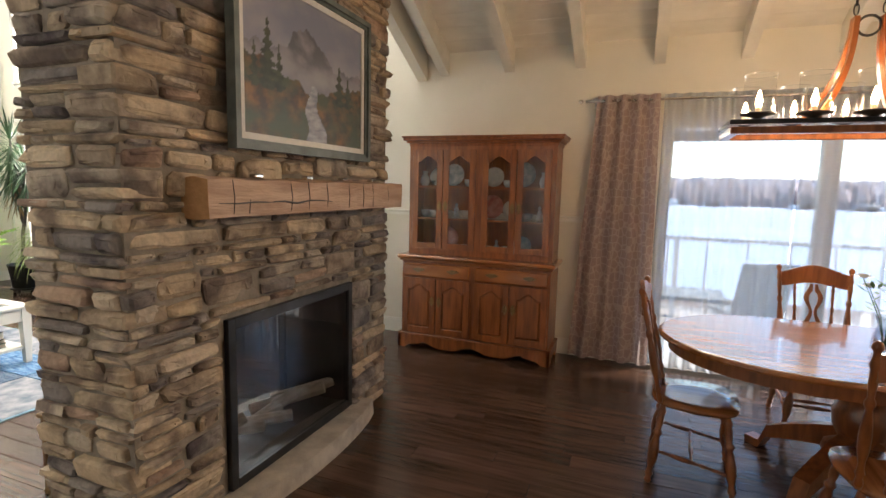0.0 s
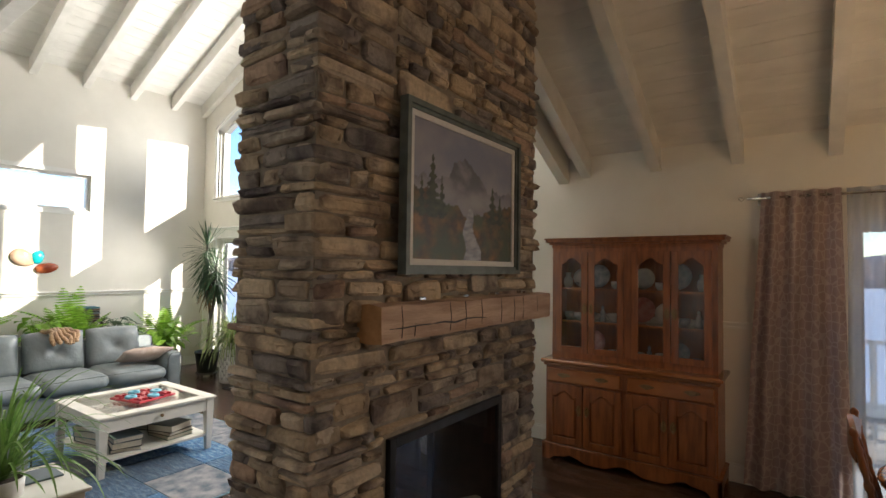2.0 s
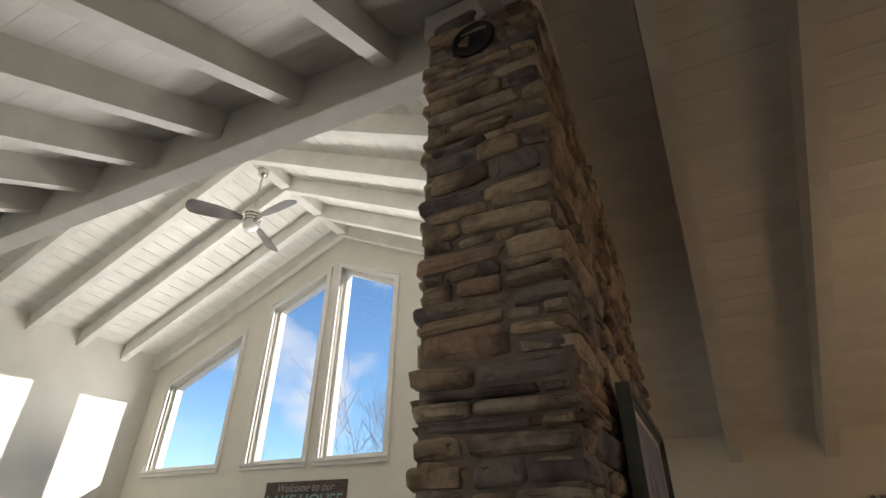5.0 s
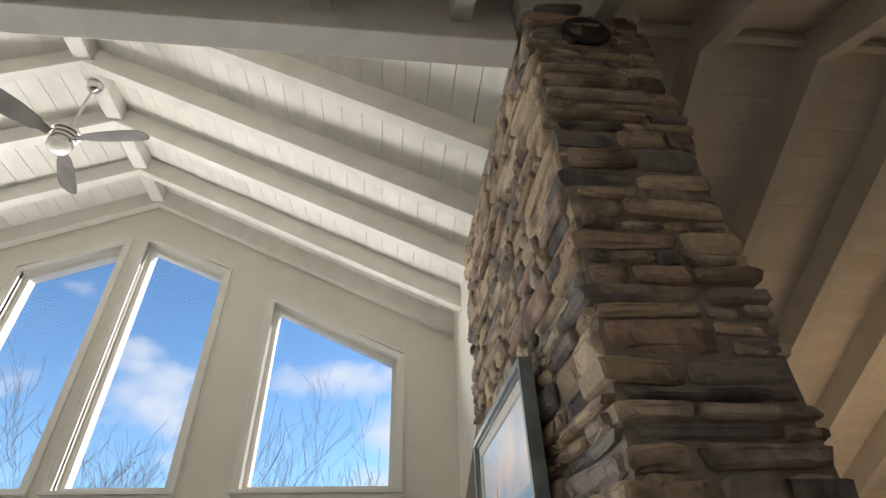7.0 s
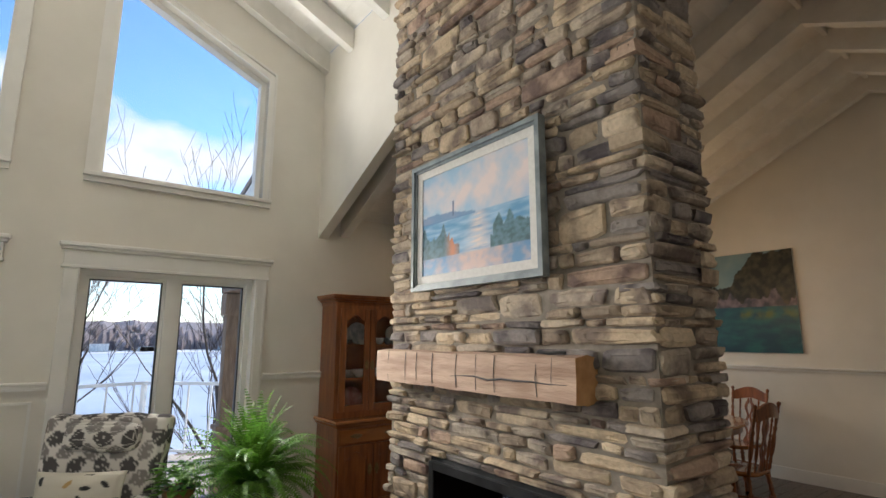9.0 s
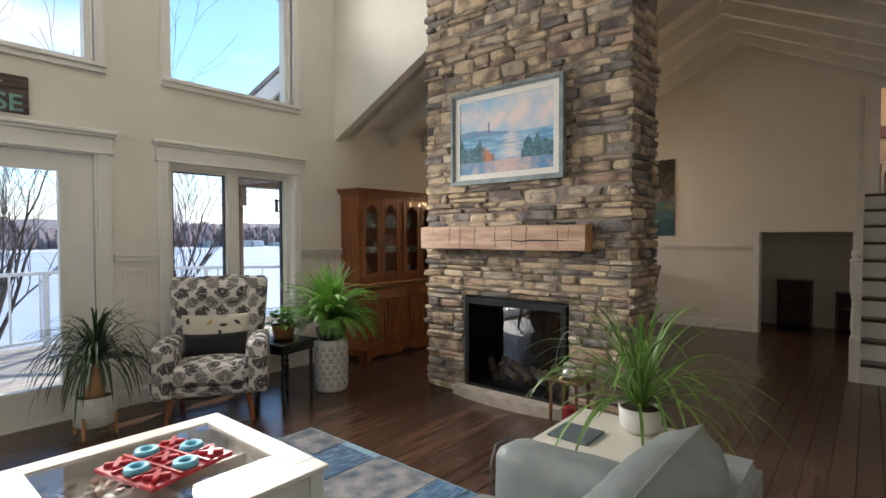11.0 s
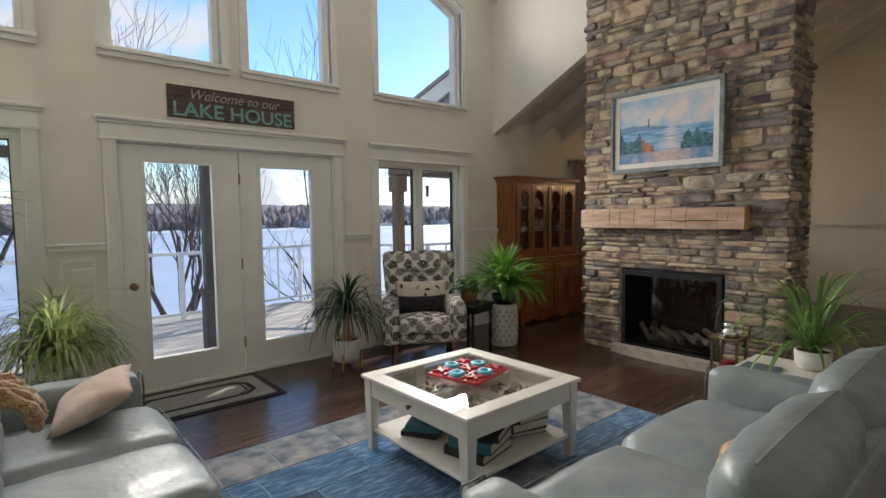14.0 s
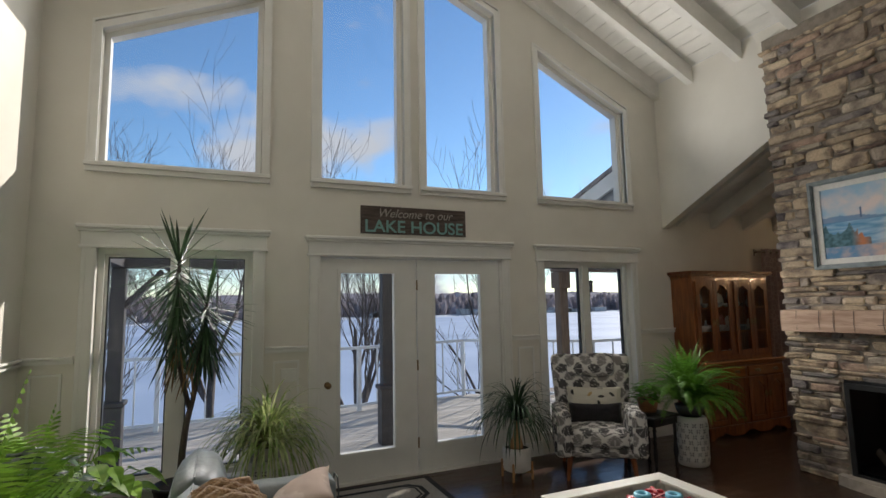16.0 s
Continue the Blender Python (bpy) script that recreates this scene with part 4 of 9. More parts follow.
def art_mountain(u, v):
    """Misty peaks, dark pines and a pale river between autumn banks."""
    c = mixed((0.22, 0.24, 0.33), (0.36, 0.34, 0.38), 0.4 + fbm(u, v, 3, 1))
    peak = 0.60 + 0.22 * max(0, 1 - abs(u - 0.46) / 0.24) + 0.06 * fbm(u, 0, 9, 2)
    if v < peak:
        c = mixed((0.10, 0.10, 0.13), (0.26, 0.25, 0.28), 0.35 + 1.1 * fbm(u + v * 0.4, v, 9, 3) + (0.62 - v) * 1.2)
    c = mixed(c, (0.34, 0.33, 0.36), 1.2 * math.exp(-((v - 0.47) / 0.10) ** 2) * (0.7 + 0.5 * fbm(u, v, 4, 9)))
    bank = 0.36 + 0.16 * abs(u - 0.52) / 0.5 + 0.05 * fbm(u, 0, 12, 4)
    if v < bank:
        c = mixed((0.045, 0.026, 0.012), (0.24, 0.11, 0.03), 0.40 + 1.1 * fbm(u, v, 13, 5))
        c = mixed(c, (0.05, 0.07, 0.03), 0.5 + fbm(u, v, 6, 11))
    river = 0.50 + 0.10 * (0.4 - v) + 0.02 * math.sin(v * 20)
    if v < 0.42 and abs(u - river) < 0.03 + 0.18 * (0.36 - v):
        c = mixed((0.19, 0.20, 0.24), (0.42, 0.42, 0.46), 0.5 + fbm(u, v * 3, 12, 6))
    for tx, tw, t0, t1 in ((0.16, 0.085, 0.30, 0.80), (0.24, 0.05, 0.3, 0.64), (0.76, 0.07, 0.32, 0.66), (0.85, 0.05, 0.32, 0.58), (0.07, 0.05, 0.3, 0.6)):
        if t0 < v < t1 and abs(u - tx) < tw * (t1 - v) / (t1 - t0) * (0.75 + 0.35 * math.sin(v * 95)):
            c = mixed((0.010, 0.018, 0.010), (0.045, 0.06, 0.025), 0.5 + fbm(u, v, 20, 7))
    return c


def art_cove(u, v):
    """A dark wooded cliff with mauve rocks over green water."""
    c = mixed((0.16, 0.27, 0.30), (0.25, 0.34, 0.34), 0.5 + fbm(u, v, 3, 1))
    ridge = 0.66 + 0.34 * min(1, max(0, (u - 0.25) * 3)) + 0.05 * fbm(u, 0, 9, 2)
    if v < ridge:
        c = mixed((0.008, 0.012, 0.008), (0.07, 0.06, 0.035), 0.35 + 1.1 * fbm(u, v, 12, 3))
    if 0.44 < v < 0.44 + 0.13 * (0.5 + fbm(u, 0, 6, 5)) + 0.04:
        c = mixed((0.05, 0.05, 0.06), (0.22, 0.165, 0.19), 0.4 + 1.2 * fbm(u, v, 11, 4))
    if v < 0.45:
        c = mixed((0.0, 0.055, 0.085), (0.01, 0.12, 0.13), 0.45 + fbm(u, v * 3, 5, 6) + (v - 0.25))
        c = mixed(c, (0.12, 0.16, 0.05), 1.2 * math.exp(-((v - 0.38) / 0.05) ** 2) * (u > 0.35) * (0.4 + fbm(u, v, 8, 8)))
    return c


M_ART = attribute_material("oil_paint", 0.45, 0.25, 160)
M_FRAME_GREY = material("grey_washed_frame", (0.16, 0.19, 0.20), (0.28, 0.32, 0.33), 12, 0.5, bump=0.2, stretch=(1, 1, 1))
M_FRAME_SLATE = material("slate_green_frame", (0.085, 0.105, 0.10), (0.15, 0.18, 0.17), 12, 0.5, bump=0.2)
M_LINEN = material("white_linen_liner", (0.72, 0.70, 0.66), (0.80, 0.78, 0.74), 40, 0.8, bump=0.2, bscale=300)


def picture(name, m, w, h, fw, lw, func, fmat, label, nx=130, ny=90, depth=0.05):
    """Framed canvas facing local -y, its base at z = 0."""
    t = thing(name, m, label, "painting")

    def rect(inset):
        return [(-w / 2 + inset, inset), (w / 2 - inset, inset), (w / 2 - inset, h - inset), (-w / 2 + inset, h - inset)]
    if fw:
        bm = bmesh.new()
        ring(bm, rect(0), -depth, 0.0, -fw * 0.6)
        ring(bm, rect(fw * 0.6), -depth * 0.72, 0.0, -fw * 0.4)
        part("frame", bm, fmat, t, "moulded wooden frame")
        bm = bmesh.new()
        ring(bm, rect(fw), -depth * 0.55, 0.0, -lw)
        part("liner", bm, M_LINEN, t, "white linen liner")
    art = art_panel("canvas", w - 2 * (fw + lw), h - 2 * (fw + lw), nx, ny, func, M_ART, t, Matrix.Translation((0, -depth * 0.42, fw + lw)))
    if not fw:
        bm = bmesh.new()
        box(bm, -w / 2, w / 2, -depth * 0.42 + 0.002, 0, 0, h)
        part("stretcher", bm, M_LINEN, t)
    return t


picture("painting", Matrix.Translation((CX0 - 0.062, 2.265, 1.90)) @ Matrix.Rotation(radians(-90), 4, "Z"), 1.12, 0.82, 0.042, 0.05, art_lake, M_FRAME_GREY, "blue lake sunrise painting in a grey frame on stone")
picture("painting", Matrix.Translation((CX1 + 0.055, 2.235, 1.68)) @ Matrix.Rotation(radians(90), 4, "Z"), 1.14, 0.83, 0.045, 0.03, art_mountain, M_FRAME_SLATE, "misty mountain river painting in a slate frame on stone")
picture("painting", Matrix.Translation((X_E - 0.003, 2.83, 1.44)) @ Matrix.Rotation(radians(-90), 4, "Z"), 1.02, 1.24, 0, 0, art_cove, None, "unframed painting of a dark cliff over green water", 90, 110, 0.06)


# ---------------------------------------------------------------- china cabinet
def arched_door(parent, x0, x1, z0, z1, y, glazed, mat=None):
    """A frame-and-panel door with an ogee-arched head, its face at y."""
    mat = mat or M_OAK
    st = 0.055
    d = thing_part("cabinet_door", parent)
    n = 14
    arch = []
    for i in range(n + 1):
        u = i / n
        s = abs(2 * u - 1)
        k = 0.0 if s > 0.86 else (math.cos(math.pi * s / 0.86) * 0.5 + 0.5) ** 0.8
        arch.append((x0 + st + (x1 - x0 - 2 * st) * u, z1 - st - 0.055 + 0.055 * k))
    bm = bmesh.new()
    box(bm, x0, x0 + st, y, y + 0.02, z0, z1, 0.003)
    box(bm, x1 - st, x1, y, y + 0.02, z0, z1, 0.003)
    box(bm, x0 + st, x1 - st, y, y + 0.02, z0, z0 + st, 0.002)
    for (a, za), (b, zb) in zip(arch, arch[1:]):
        hexa(bm, [(a, y, za), (b, y, zb), (b, y, z1), (a, y, z1), (a, y + 0.02, za), (b, y + 0.02, zb), (b, y + 0.02, z1), (a, y + 0.02, z1)])
    tube(bm, [(x, y + 0.001, z) for x, z in [(x0 + st, z0 + st)] + arch + [(x1 - st, z0 + st)]], 0.004, 5)
    part("door_frame", bm, mat, d)
    if glazed:
        bm = bmesh.new()
        bm.faces.new([bm.verts.new((x, y + 0.012, z)) for x, z in [(x0 + st, z0 + st), (x1 - st, z0 + st)] + arch[::-1]])
        part("door_glass", bm, M_GLASS, d).visible_shadow = False
    else:
        bm = bmesh.new()
        k = 0.02
        mid = [(x0 + (x1 - x0) * 0.5 + (x - (x0 + x1) / 2) * (1 - 2 * k / (x1 - x0 - 2 * st)), z - k) for x, z in arch]
        outer = [(x0 + st, z0 + st), (x1 - st, z0 + st)] + arch[::-1]
        inner = [(x0 + st + k, z0 + st + k), (x1 - st - k, z0 + st + k)] + mid[::-1]
        vo = [bm.verts.new((x, y + 0.014, z)) for x, z in outer]
        vi = [bm.verts.new((x, y + 0.003, z)) for x, z in inner]
        for i in range(len(vo)):
            j = (i + 1) % len(vo)
            bm.faces.new((vo[i], vo[j], vi[j], vi[i]))
        bm.faces.new(vi)
        part("door_panel", bm, mat, d)
    return d


def thing_part(name, parent, m=None):
    ob = new(name)
    ob.empty_display_size = 0.05
    ob.parent = parent
    if m is not None:
        ob.matrix_basis = m
    return ob


def bail_pull(parent, x, y, z, upright=False):
    bm = bmesh.new()
    w, h = (0.018, 0.05) if upright else (0.05, 0.018)
    n = 12
    pts = [(math.cos(2 * math.pi * i / n) * w * (1 + 0.25 * math.cos(4 * math.pi * i / n)), math.sin(2 * math.pi * i / n) * h) for i in range(n)]
    a = [bm.verts.new((x + px, y, z + pz)) for px, pz in pts]
    b = [bm.verts.new((x + px * 0.9, y - 0.004, z + pz * 0.9)) for px, pz in pts]
    for i in range(n):
        bm.faces.new((a[i], a[(i + 1) % n], b[(i + 1) % n], b[i]))
    bm.faces.new(b)
    if upright:
        tube(bm, [(x, y, z + 0.03), (x, y - 0.018, z + 0.02), (x, y - 0.02, z - 0.02), (x, y, z - 0.03)], 0.004, 6)
    else:
        tube(bm, [(x - 0.032, y - 0.004, z + 0.003), (x - 0.03, y - 0.018, z - 0.008), (x, y - 0.022, z - 0.02), (x + 0.03, y - 0.018, z - 0.008), (x + 0.032, y - 0.004, z + 0.003)], 0.0035, 6)
    part("pull", bm, M_BRASS, parent, "antique brass pull")


def china_cabinet():
    cab = thing("china_cabinet", Matrix.Translation((-1.535, Y_N - 0.005, 0)), "honey oak china cabinet with arched glass doors against the wall", "china cabinet")
    W = 0.70
    yb, yu = -0.43, -0.31
    bm = bmesh.new()
    box(bm, -W, W, yb, 0, 0.10, 0.84, 0.003)
    part("base_carcass", bm, M_OAK, cab)
    bm = bmesh.new()
    n = 40
    for x0, x1, y in ((-W - 0.025, W + 0.025, yb - 0.022),):
        prev = None
        for i in range(n + 1):
            u = i / n
            x = x0 + (x1 - x0) * u
            s = abs(2 * u - 1)
            z = 0.0 if s > 0.88 else 0.035 + 0.035 * math.cos(s * 2 * math.pi * 1.5) * (1 if s < 0.66 else 0.4)
            z = 0.0 if s > 0.88 else max(0.02, z)
            if prev:
                hexa(bm, [(prev[0], y, prev[1]), (x, y, z), (x, y, 0.13), (prev[0], y, 0.13), (prev[0], y + 0.022, prev[1]), (x, y + 0.022, z), (x, y + 0.022, 0.13), (prev[0], y + 0.022, 0.13)])
            prev = (x, z)
    for sx in (-1, 1):
        a, b = sorted((sx * (W + 0.025), sx * W))
        box(bm, a, b, yb - 0.022, yb + 0.08, 0, 0.13)
        box(bm, a, b, -0.08, 0, 0, 0.13)
        box(bm, a, b, yb + 0.08, -0.08, 0.05, 0.13)
    box(bm, -W - 0.03, W + 0.03, yb - 0.028, 0, 0.13, 0.145, 0.004)
    part("plinth", bm, M_OAK, cab, "scalloped bracket-foot plinth")
    bm = bmesh.new()
    box(bm, -W - 0.02, W + 0.02, yb - 0.02, 0, 0.84, 0.865, 0.006)
    box(bm, -W - 0.04, W + 0.04, yb - 0.045, 0, 0.865, 0.90, 0.01)
    part("waist_moulding", bm, M_OAK_H, cab)
    for a, b in ((-W + 0.02, -0.03), (0.03, W - 0.02)):
        dr = thing_part("drawer", cab)
        bm = bmesh.new()
        box(bm, a, b, yb - 0.02, yb + 0.02, 0.70, 0.82, 0.008)
        part("drawer_front", bm, M_OAK_H, dr)
        for u in (0.24, 0.76):
            bail_pull(dr, a + (b - a) * u, yb - 0.021, 0.765)
    for i, (a, b) in enumerate(((-W + 0.015, -0.355), (-0.345, -0.02), (0.02, 0.345), (0.355, W - 0.015))):
        d = arched_door(cab, a, b, 0.16, 0.685, yb - 0.02, False)
        bail_pull(d, b - 0.03 if i % 2 == 0 else a + 0.03, yb - 0.021, 0.47, True)
    # hutch
    zt = 1.912
    for nm, a, b, c, d, e, g in (("side_panel", -W + 0.01, -W + 0.03, yu, 0, 0.90, zt), ("side_panel", W - 0.03, W - 0.01, yu, 0, 0.90, zt),
                                 ("top_panel", -W + 0.03, W - 0.03, yu, 0, zt - 0.02, zt), ("back_panel", -W + 0.03, W - 0.03, -0.012, 0, 0.90, zt - 0.02),
                                 ("bottom_panel", -W + 0.03, W - 0.03, yu, -0.012, 0.90, 0.92), ("stile", -W + 0.01, -W + 0.055, yu - 0.006, yu, 0.90, zt),
                                 ("stile", W - 0.055, W - 0.01, yu - 0.006, yu, 0.90, zt), ("stile", -0.035, 0.035, yu - 0.006, yu + 0.012, 0.90, zt),
                                 ("rail", -W + 0.055, -0.035, yu - 0.006, yu + 0.012, 0.90, 0.955), ("rail", 0.035, W - 0.055, yu - 0.006, yu + 0.012, 0.90, 0.955),
                                 ("rail", -W + 0.055, -0.035, yu - 0.006, yu + 0.012, zt - 0.04, zt), ("rail", 0.035, W - 0.055, yu - 0.006, yu + 0.012, zt - 0.04, zt)):
        bm = bmesh.new()
        box(bm, a, b, c, d, e, g)
        part(nm, bm, M_OAK, cab)
    for z in (1.23, 1.53):
        bm = bmesh.new()
        box(bm, -W + 0.03, W - 0.03, yu + 0.015, -0.012, z, z + 0.016)
        part("shelf", bm, M_OAK_H, cab)
    bm = bmesh.new()
    for k, (o, z0, z1) in enumerate(((0.0, zt, zt + 0.03), (0.02, zt + 0.03, zt + 0.05), (0.045, zt + 0.05, zt + 0.075), (0.055, zt + 0.075, zt + 0.09))):
        box(bm, -W - o, W + o, yu - 0.01 - o, 0, z0, z1, 0.004)
    part("cornice", bm, M_OAK, cab, "stepped crown cornice")
    for i, (a, b) in enumerate(((-W + 0.05, -0.35), (-0.345, -0.032), (0.032, 0.345), (0.35, W - 0.05))):
        d = arched_door(cab, a, b, 0.955, zt - 0.035, yu - 0.025, True)
        bail_pull(d, b - 0.027 if i % 2 == 0 else a + 0.027, yu - 0.026, 1.36, True)
    return cab


china_cabinet()
M_CHINA = material("white_china", (0.62, 0.63, 0.62), (0.80, 0.80, 0.78), 12, 0.15, coat=0.4)
M_CHINA_B = material("blue_grey_china", (0.30, 0.36, 0.42), (0.62, 0.64, 0.66), 25, 0.15, coat=0.4)
M_CHINA_R = material("rose_china", (0.45, 0.14, 0.13), (0.62, 0.35, 0.30), 15, 0.2, coat=0.4)
M_CRYSTAL = glass_material("crystal", (0.80, 0.84, 0.88), 0.05)
rc = random.Random(11)
for sh, z in enumerate((0.921, 1.247, 1.547)):
    x = -0.62
    while x < 0.62:
        kind = rc.choice(("plate", "plate", "jug", "cup", "bowl", "figure"))
        px, py = -1.52 + x, Y_N - 0.12
        if kind == "plate":
            r = rc.uniform(0.085, 0.12)
            bm = bmesh.new()
            lathe(bm, [(0.4 * r, 0.0), (0.62 * r, 0.004), (r, 0.02), (0.99 * r, 0.024), (0.6 * r, 0.010), (0.01, 0.008)], 20,
                  Matrix.Translation((px, Y_N - 0.05, z + r * 0.97)) @ Matrix.Rotation(radians(80), 4, "X"), cap=True)
            tagged(part("plate", bm, rc.choice((M_CHINA, M_CHINA_B, M_CHINA, M_CHINA_R)), smooth=True), "decorated china plate standing on a cabinet shelf", "plate", "china in the cabinet")
            bm = bmesh.new()
            r2 = rc.uniform(0.03, 0.045)
            lathe(bm, [(r2 * 0.5, 0), (r2, 0.02), (r2 * 1.05, 0.05), (r2 * 0.9, 0.05), (r2 * 0.3, 0.01)], 12, Matrix.Translation((px + rc.uniform(-0.05, 0.05), Y_N - 0.22, z)))
            tagged(part("cup", bm, rc.choice((M_CHINA, M_CRYSTAL)), smooth=True), "small white tea cup on a cabinet shelf", "cup", "china in the cabinet")
            x += r * 1.75
        else:
            prof = {"jug": [(0.03, 0), (0.045, 0.04), (0.04, 0.08), (0.022, 0.11), (0.03, 0.14), (0.025, 0.14), (0.015, 0.11)],
                    "cup": [(0.02, 0), (0.04, 0.025), (0.045, 0.065), (0.04, 0.065), (0.02, 0.02)],
                    "bowl": [(0.03, 0), (0.035, 0.01), (0.075, 0.05), (0.08, 0.07), (0.074, 0.07), (0.03, 0.02)],
                    "figure": [(0.03, 0), (0.032, 0.01), (0.018, 0.05), (0.024, 0.08), (0.01, 0.10), (0.016, 0.12), (0.004, 0.14)]}[kind]
            bm = bmesh.new()
            lathe(bm, prof, 14, Matrix.Translation((px, py - rc.uniform(0, 0.08), z)))
            tagged(part({"jug": "jug", "cup": "cup", "bowl": "bowl", "figure": "ornament"}[kind], bm, rc.choice((M_CHINA, M_CHINA_B, M_CRYSTAL, M_BRASS if kind == "figure" else M_CHINA)), smooth=True),
                   "small %s on a shelf of the oak cabinet" % {"jug": "pale china jug", "cup": "china cup", "bowl": "footed china bowl", "figure": "turned ornament"}[kind], {"jug": "jug", "cup": "cup", "bowl": "bowl", "figure": "ornament"}[kind], "china in the cabinet")
            x += 0.11


# ---------------------------------------------------------------- dining chairs and table
def spindle(L, r, feet=False):
    """A turned member profile of length L and greatest radius r."""
    p = [(0.0, 0.55), (0.04, 0.75), (0.09, 0.55), (0.12, 0.8), (0.15, 0.6), (0.2, 0.55), (0.30, 0.95), (0.42, 1.0), (0.52, 0.8), (0.60, 0.55), (0.63, 0.85), (0.66, 0.85),
         (0.69, 0.5), (0.80, 0.72), (0.88, 0.6), (0.92, 0.85), (0.95, 0.6), (1.0, 0.55)]
    return [(r * k, L * u) for u, k in p]


def dining_chair():
    """Turned country chair; seat centre at the origin, back towards -x."""
    ch = thing("dining_chair", Matrix(), "honey maple dining chair with turned spindles and fretted splat", "chair", "chairs round the dining table")
    bm = bmesh.new()
    n = 24
    rings = []
    for dep, k in ((0.415, 0.93), (0.43, 1.0), (0.447, 0.99)):
        r = []
        for i in range(n):
            a = 2 * math.pi * i / n
            c, s = math.cos(a), math.sin(a)
            w = 0.225 - 0.02 * (c < -0.2)
            r.append(bm.verts.new((0.215 * abs(c) ** 0.55 * (1 if c > 0 else -1) * k, w * abs(s) ** 0.6 * (1 if s > 0 else -1) * k, dep)))
        rings.append(r)
    for a, b in zip(rings, rings[1:]):
        for i in range(n):
            bm.faces.new((a[i], a[(i + 1) % n], b[(i + 1) % n], b[i]))
    mid = [bm.verts.new((v.co.x * 0.6, v.co.y * 0.6, 0.437 + 0.004 * abs(v.co.y) / 0.2)) for v in rings[-1]]
    for i in range(n):
        bm.faces.new((rings[-1][i], rings[-1][(i + 1) % n], mid[(i + 1) % n], mid[i]))
    bm.faces.new(mid)
    bm.faces.new(rings[0])
    part("seat", bm, M_OAK_H, ch, "glossy saddled seat", smooth=True)
    feet = {(sx, sy): ((0.20 * sx, 0.215 * sy, 0.0), (0.15 * sx, 0.165 * sy, 0.42)) for sx in (-1, 1) for sy in (-1, 1)}
    for a, b in feet.values():
        bm = bmesh.new()
        L = (Vector(b) - Vector(a)).length
        lathe(bm, [(0.014, 0), (0.02, 0.015), (0.014, 0.03)] + [(r, z) for r, z in spindle(L, 0.027)][2:], 10, spun(a, b))
        part("leg", bm, M_OAK, ch, smooth=True)
    at = lambda k, u: Vector(feet[k][0]).lerp(Vector(feet[k][1]), u)
    for a, b, r in ((at((-1, -1), 0.42), at((1, -1), 0.30), 0.014), (at((-1, 1), 0.42), at((1, 1), 0.30), 0.014),
                    ((at((-1, -1), 0.42) + at((1, -1), 0.30)) / 2, (at((-1, 1), 0.42) + at((1, 1), 0.30)) / 2, 0.013), (at((1, -1), 0.42), at((1, 1), 0.42), 0.014), (at((-1, -1), 0.5), at((-1, 1), 0.5), 0.012)):
        bm = bmesh.new()
        lathe(bm, spindle((b - a).length, r), 8, spun(a, b))
        part("stretcher", bm, M_OAK, ch, smooth=True)
    for sy in (-1, 1):
        a, b = Vector((-0.165, 0.185 * sy, 0.44)), Vector((-0.285, 0.215 * sy, 1.00))
        bm = bmesh.new()
        lathe(bm, spindle((b - a).length, 0.021) + [(0.012, (b - a).length + 0.005), (0.019, (b - a).length + 0.02), (0.016, (b - a).length + 0.035), (0.006, (b - a).length + 0.045)], 10, spun(a, b))
        part("back_post", bm, M_OAK, ch, smooth=True)
    bm = bmesh.new()
    m = 16
    prev = None
    for i in range(m + 1):
        u = 2 * i / m - 1
        y = 0.205 * u
        zt = 0.995 + 0.055 * (0.5 + 0.5 * math.cos(u * math.pi)) ** 0.7
        zb = 0.895 + 0.03 * (0.5 + 0.5 * math.cos(u * math.pi))
        x = -0.265 - 0.02 * (1 - u * u) - (zt - 0.95) * 0.2
        q = [(x - 0.011, y, zb), (x - 0.011, y, zt), (x + 0.011, y, zt), (x + 0.011, y, zb)]
        if prev:
            hexa(bm, prev + q)
        prev = q
    part("crest_rail", bm, M_OAK, ch, "arched crest rail")
    for y in (-0.115, 0.115):
        a, b = Vector((-0.175, y * 0.9, 0.44)), Vector((-0.272, y, 0.92))
        bm = bmesh.new()
        lathe(bm, spindle((b - a).length, 0.014), 8, spun(a, b))
        part("spindle", bm, M_OAK, ch, smooth=True)
    bm = bmesh.new()
    for sgn in (-1, 1):
        prev = None
        for i in range(21):
            u = i / 20
            x, z = -0.178 - 0.098 * u, 0.44 + 0.48 * u
            oo = 0.040 + 0.018 * math.cos(u * math.pi * 5)
            ii = 0.010 + 0.012 * math.cos(u * math.pi * 5 + 0.2) if 0.12 < u < 0.9 else 0.0
            ii = max(0.0, min(ii + 0.006, oo - 0.012))
            q = [(x - 0.006, sgn * ii, z), (x - 0.006, sgn * oo, z), (x + 0.006, sgn * oo, z), (x + 0.006, sgn * ii, z)]
            if prev:
                hexa(bm, prev + q)
            prev = q
    part("splat", bm, M_OAK, ch, "pierced scroll splat")
    return ch


TX, TY = 0.98, 3.08
ch = dining_chair()
ch.matrix_basis = pose(0.18, 2.93, 0.0, 0, 0, -4)
for x, y, a in ((1.02, 3.92, -90), (0.87, 2.36, 86), (2.05, 2.88, 166), (1.75, 3.95, -92)):
    copy_thing(ch, pose(x, y, 0, 0, 0, a))

tb = thing("dining_table", Matrix.Translation((TX, TY, 0)), "glossy oval maple pedestal dining table", "dining table")


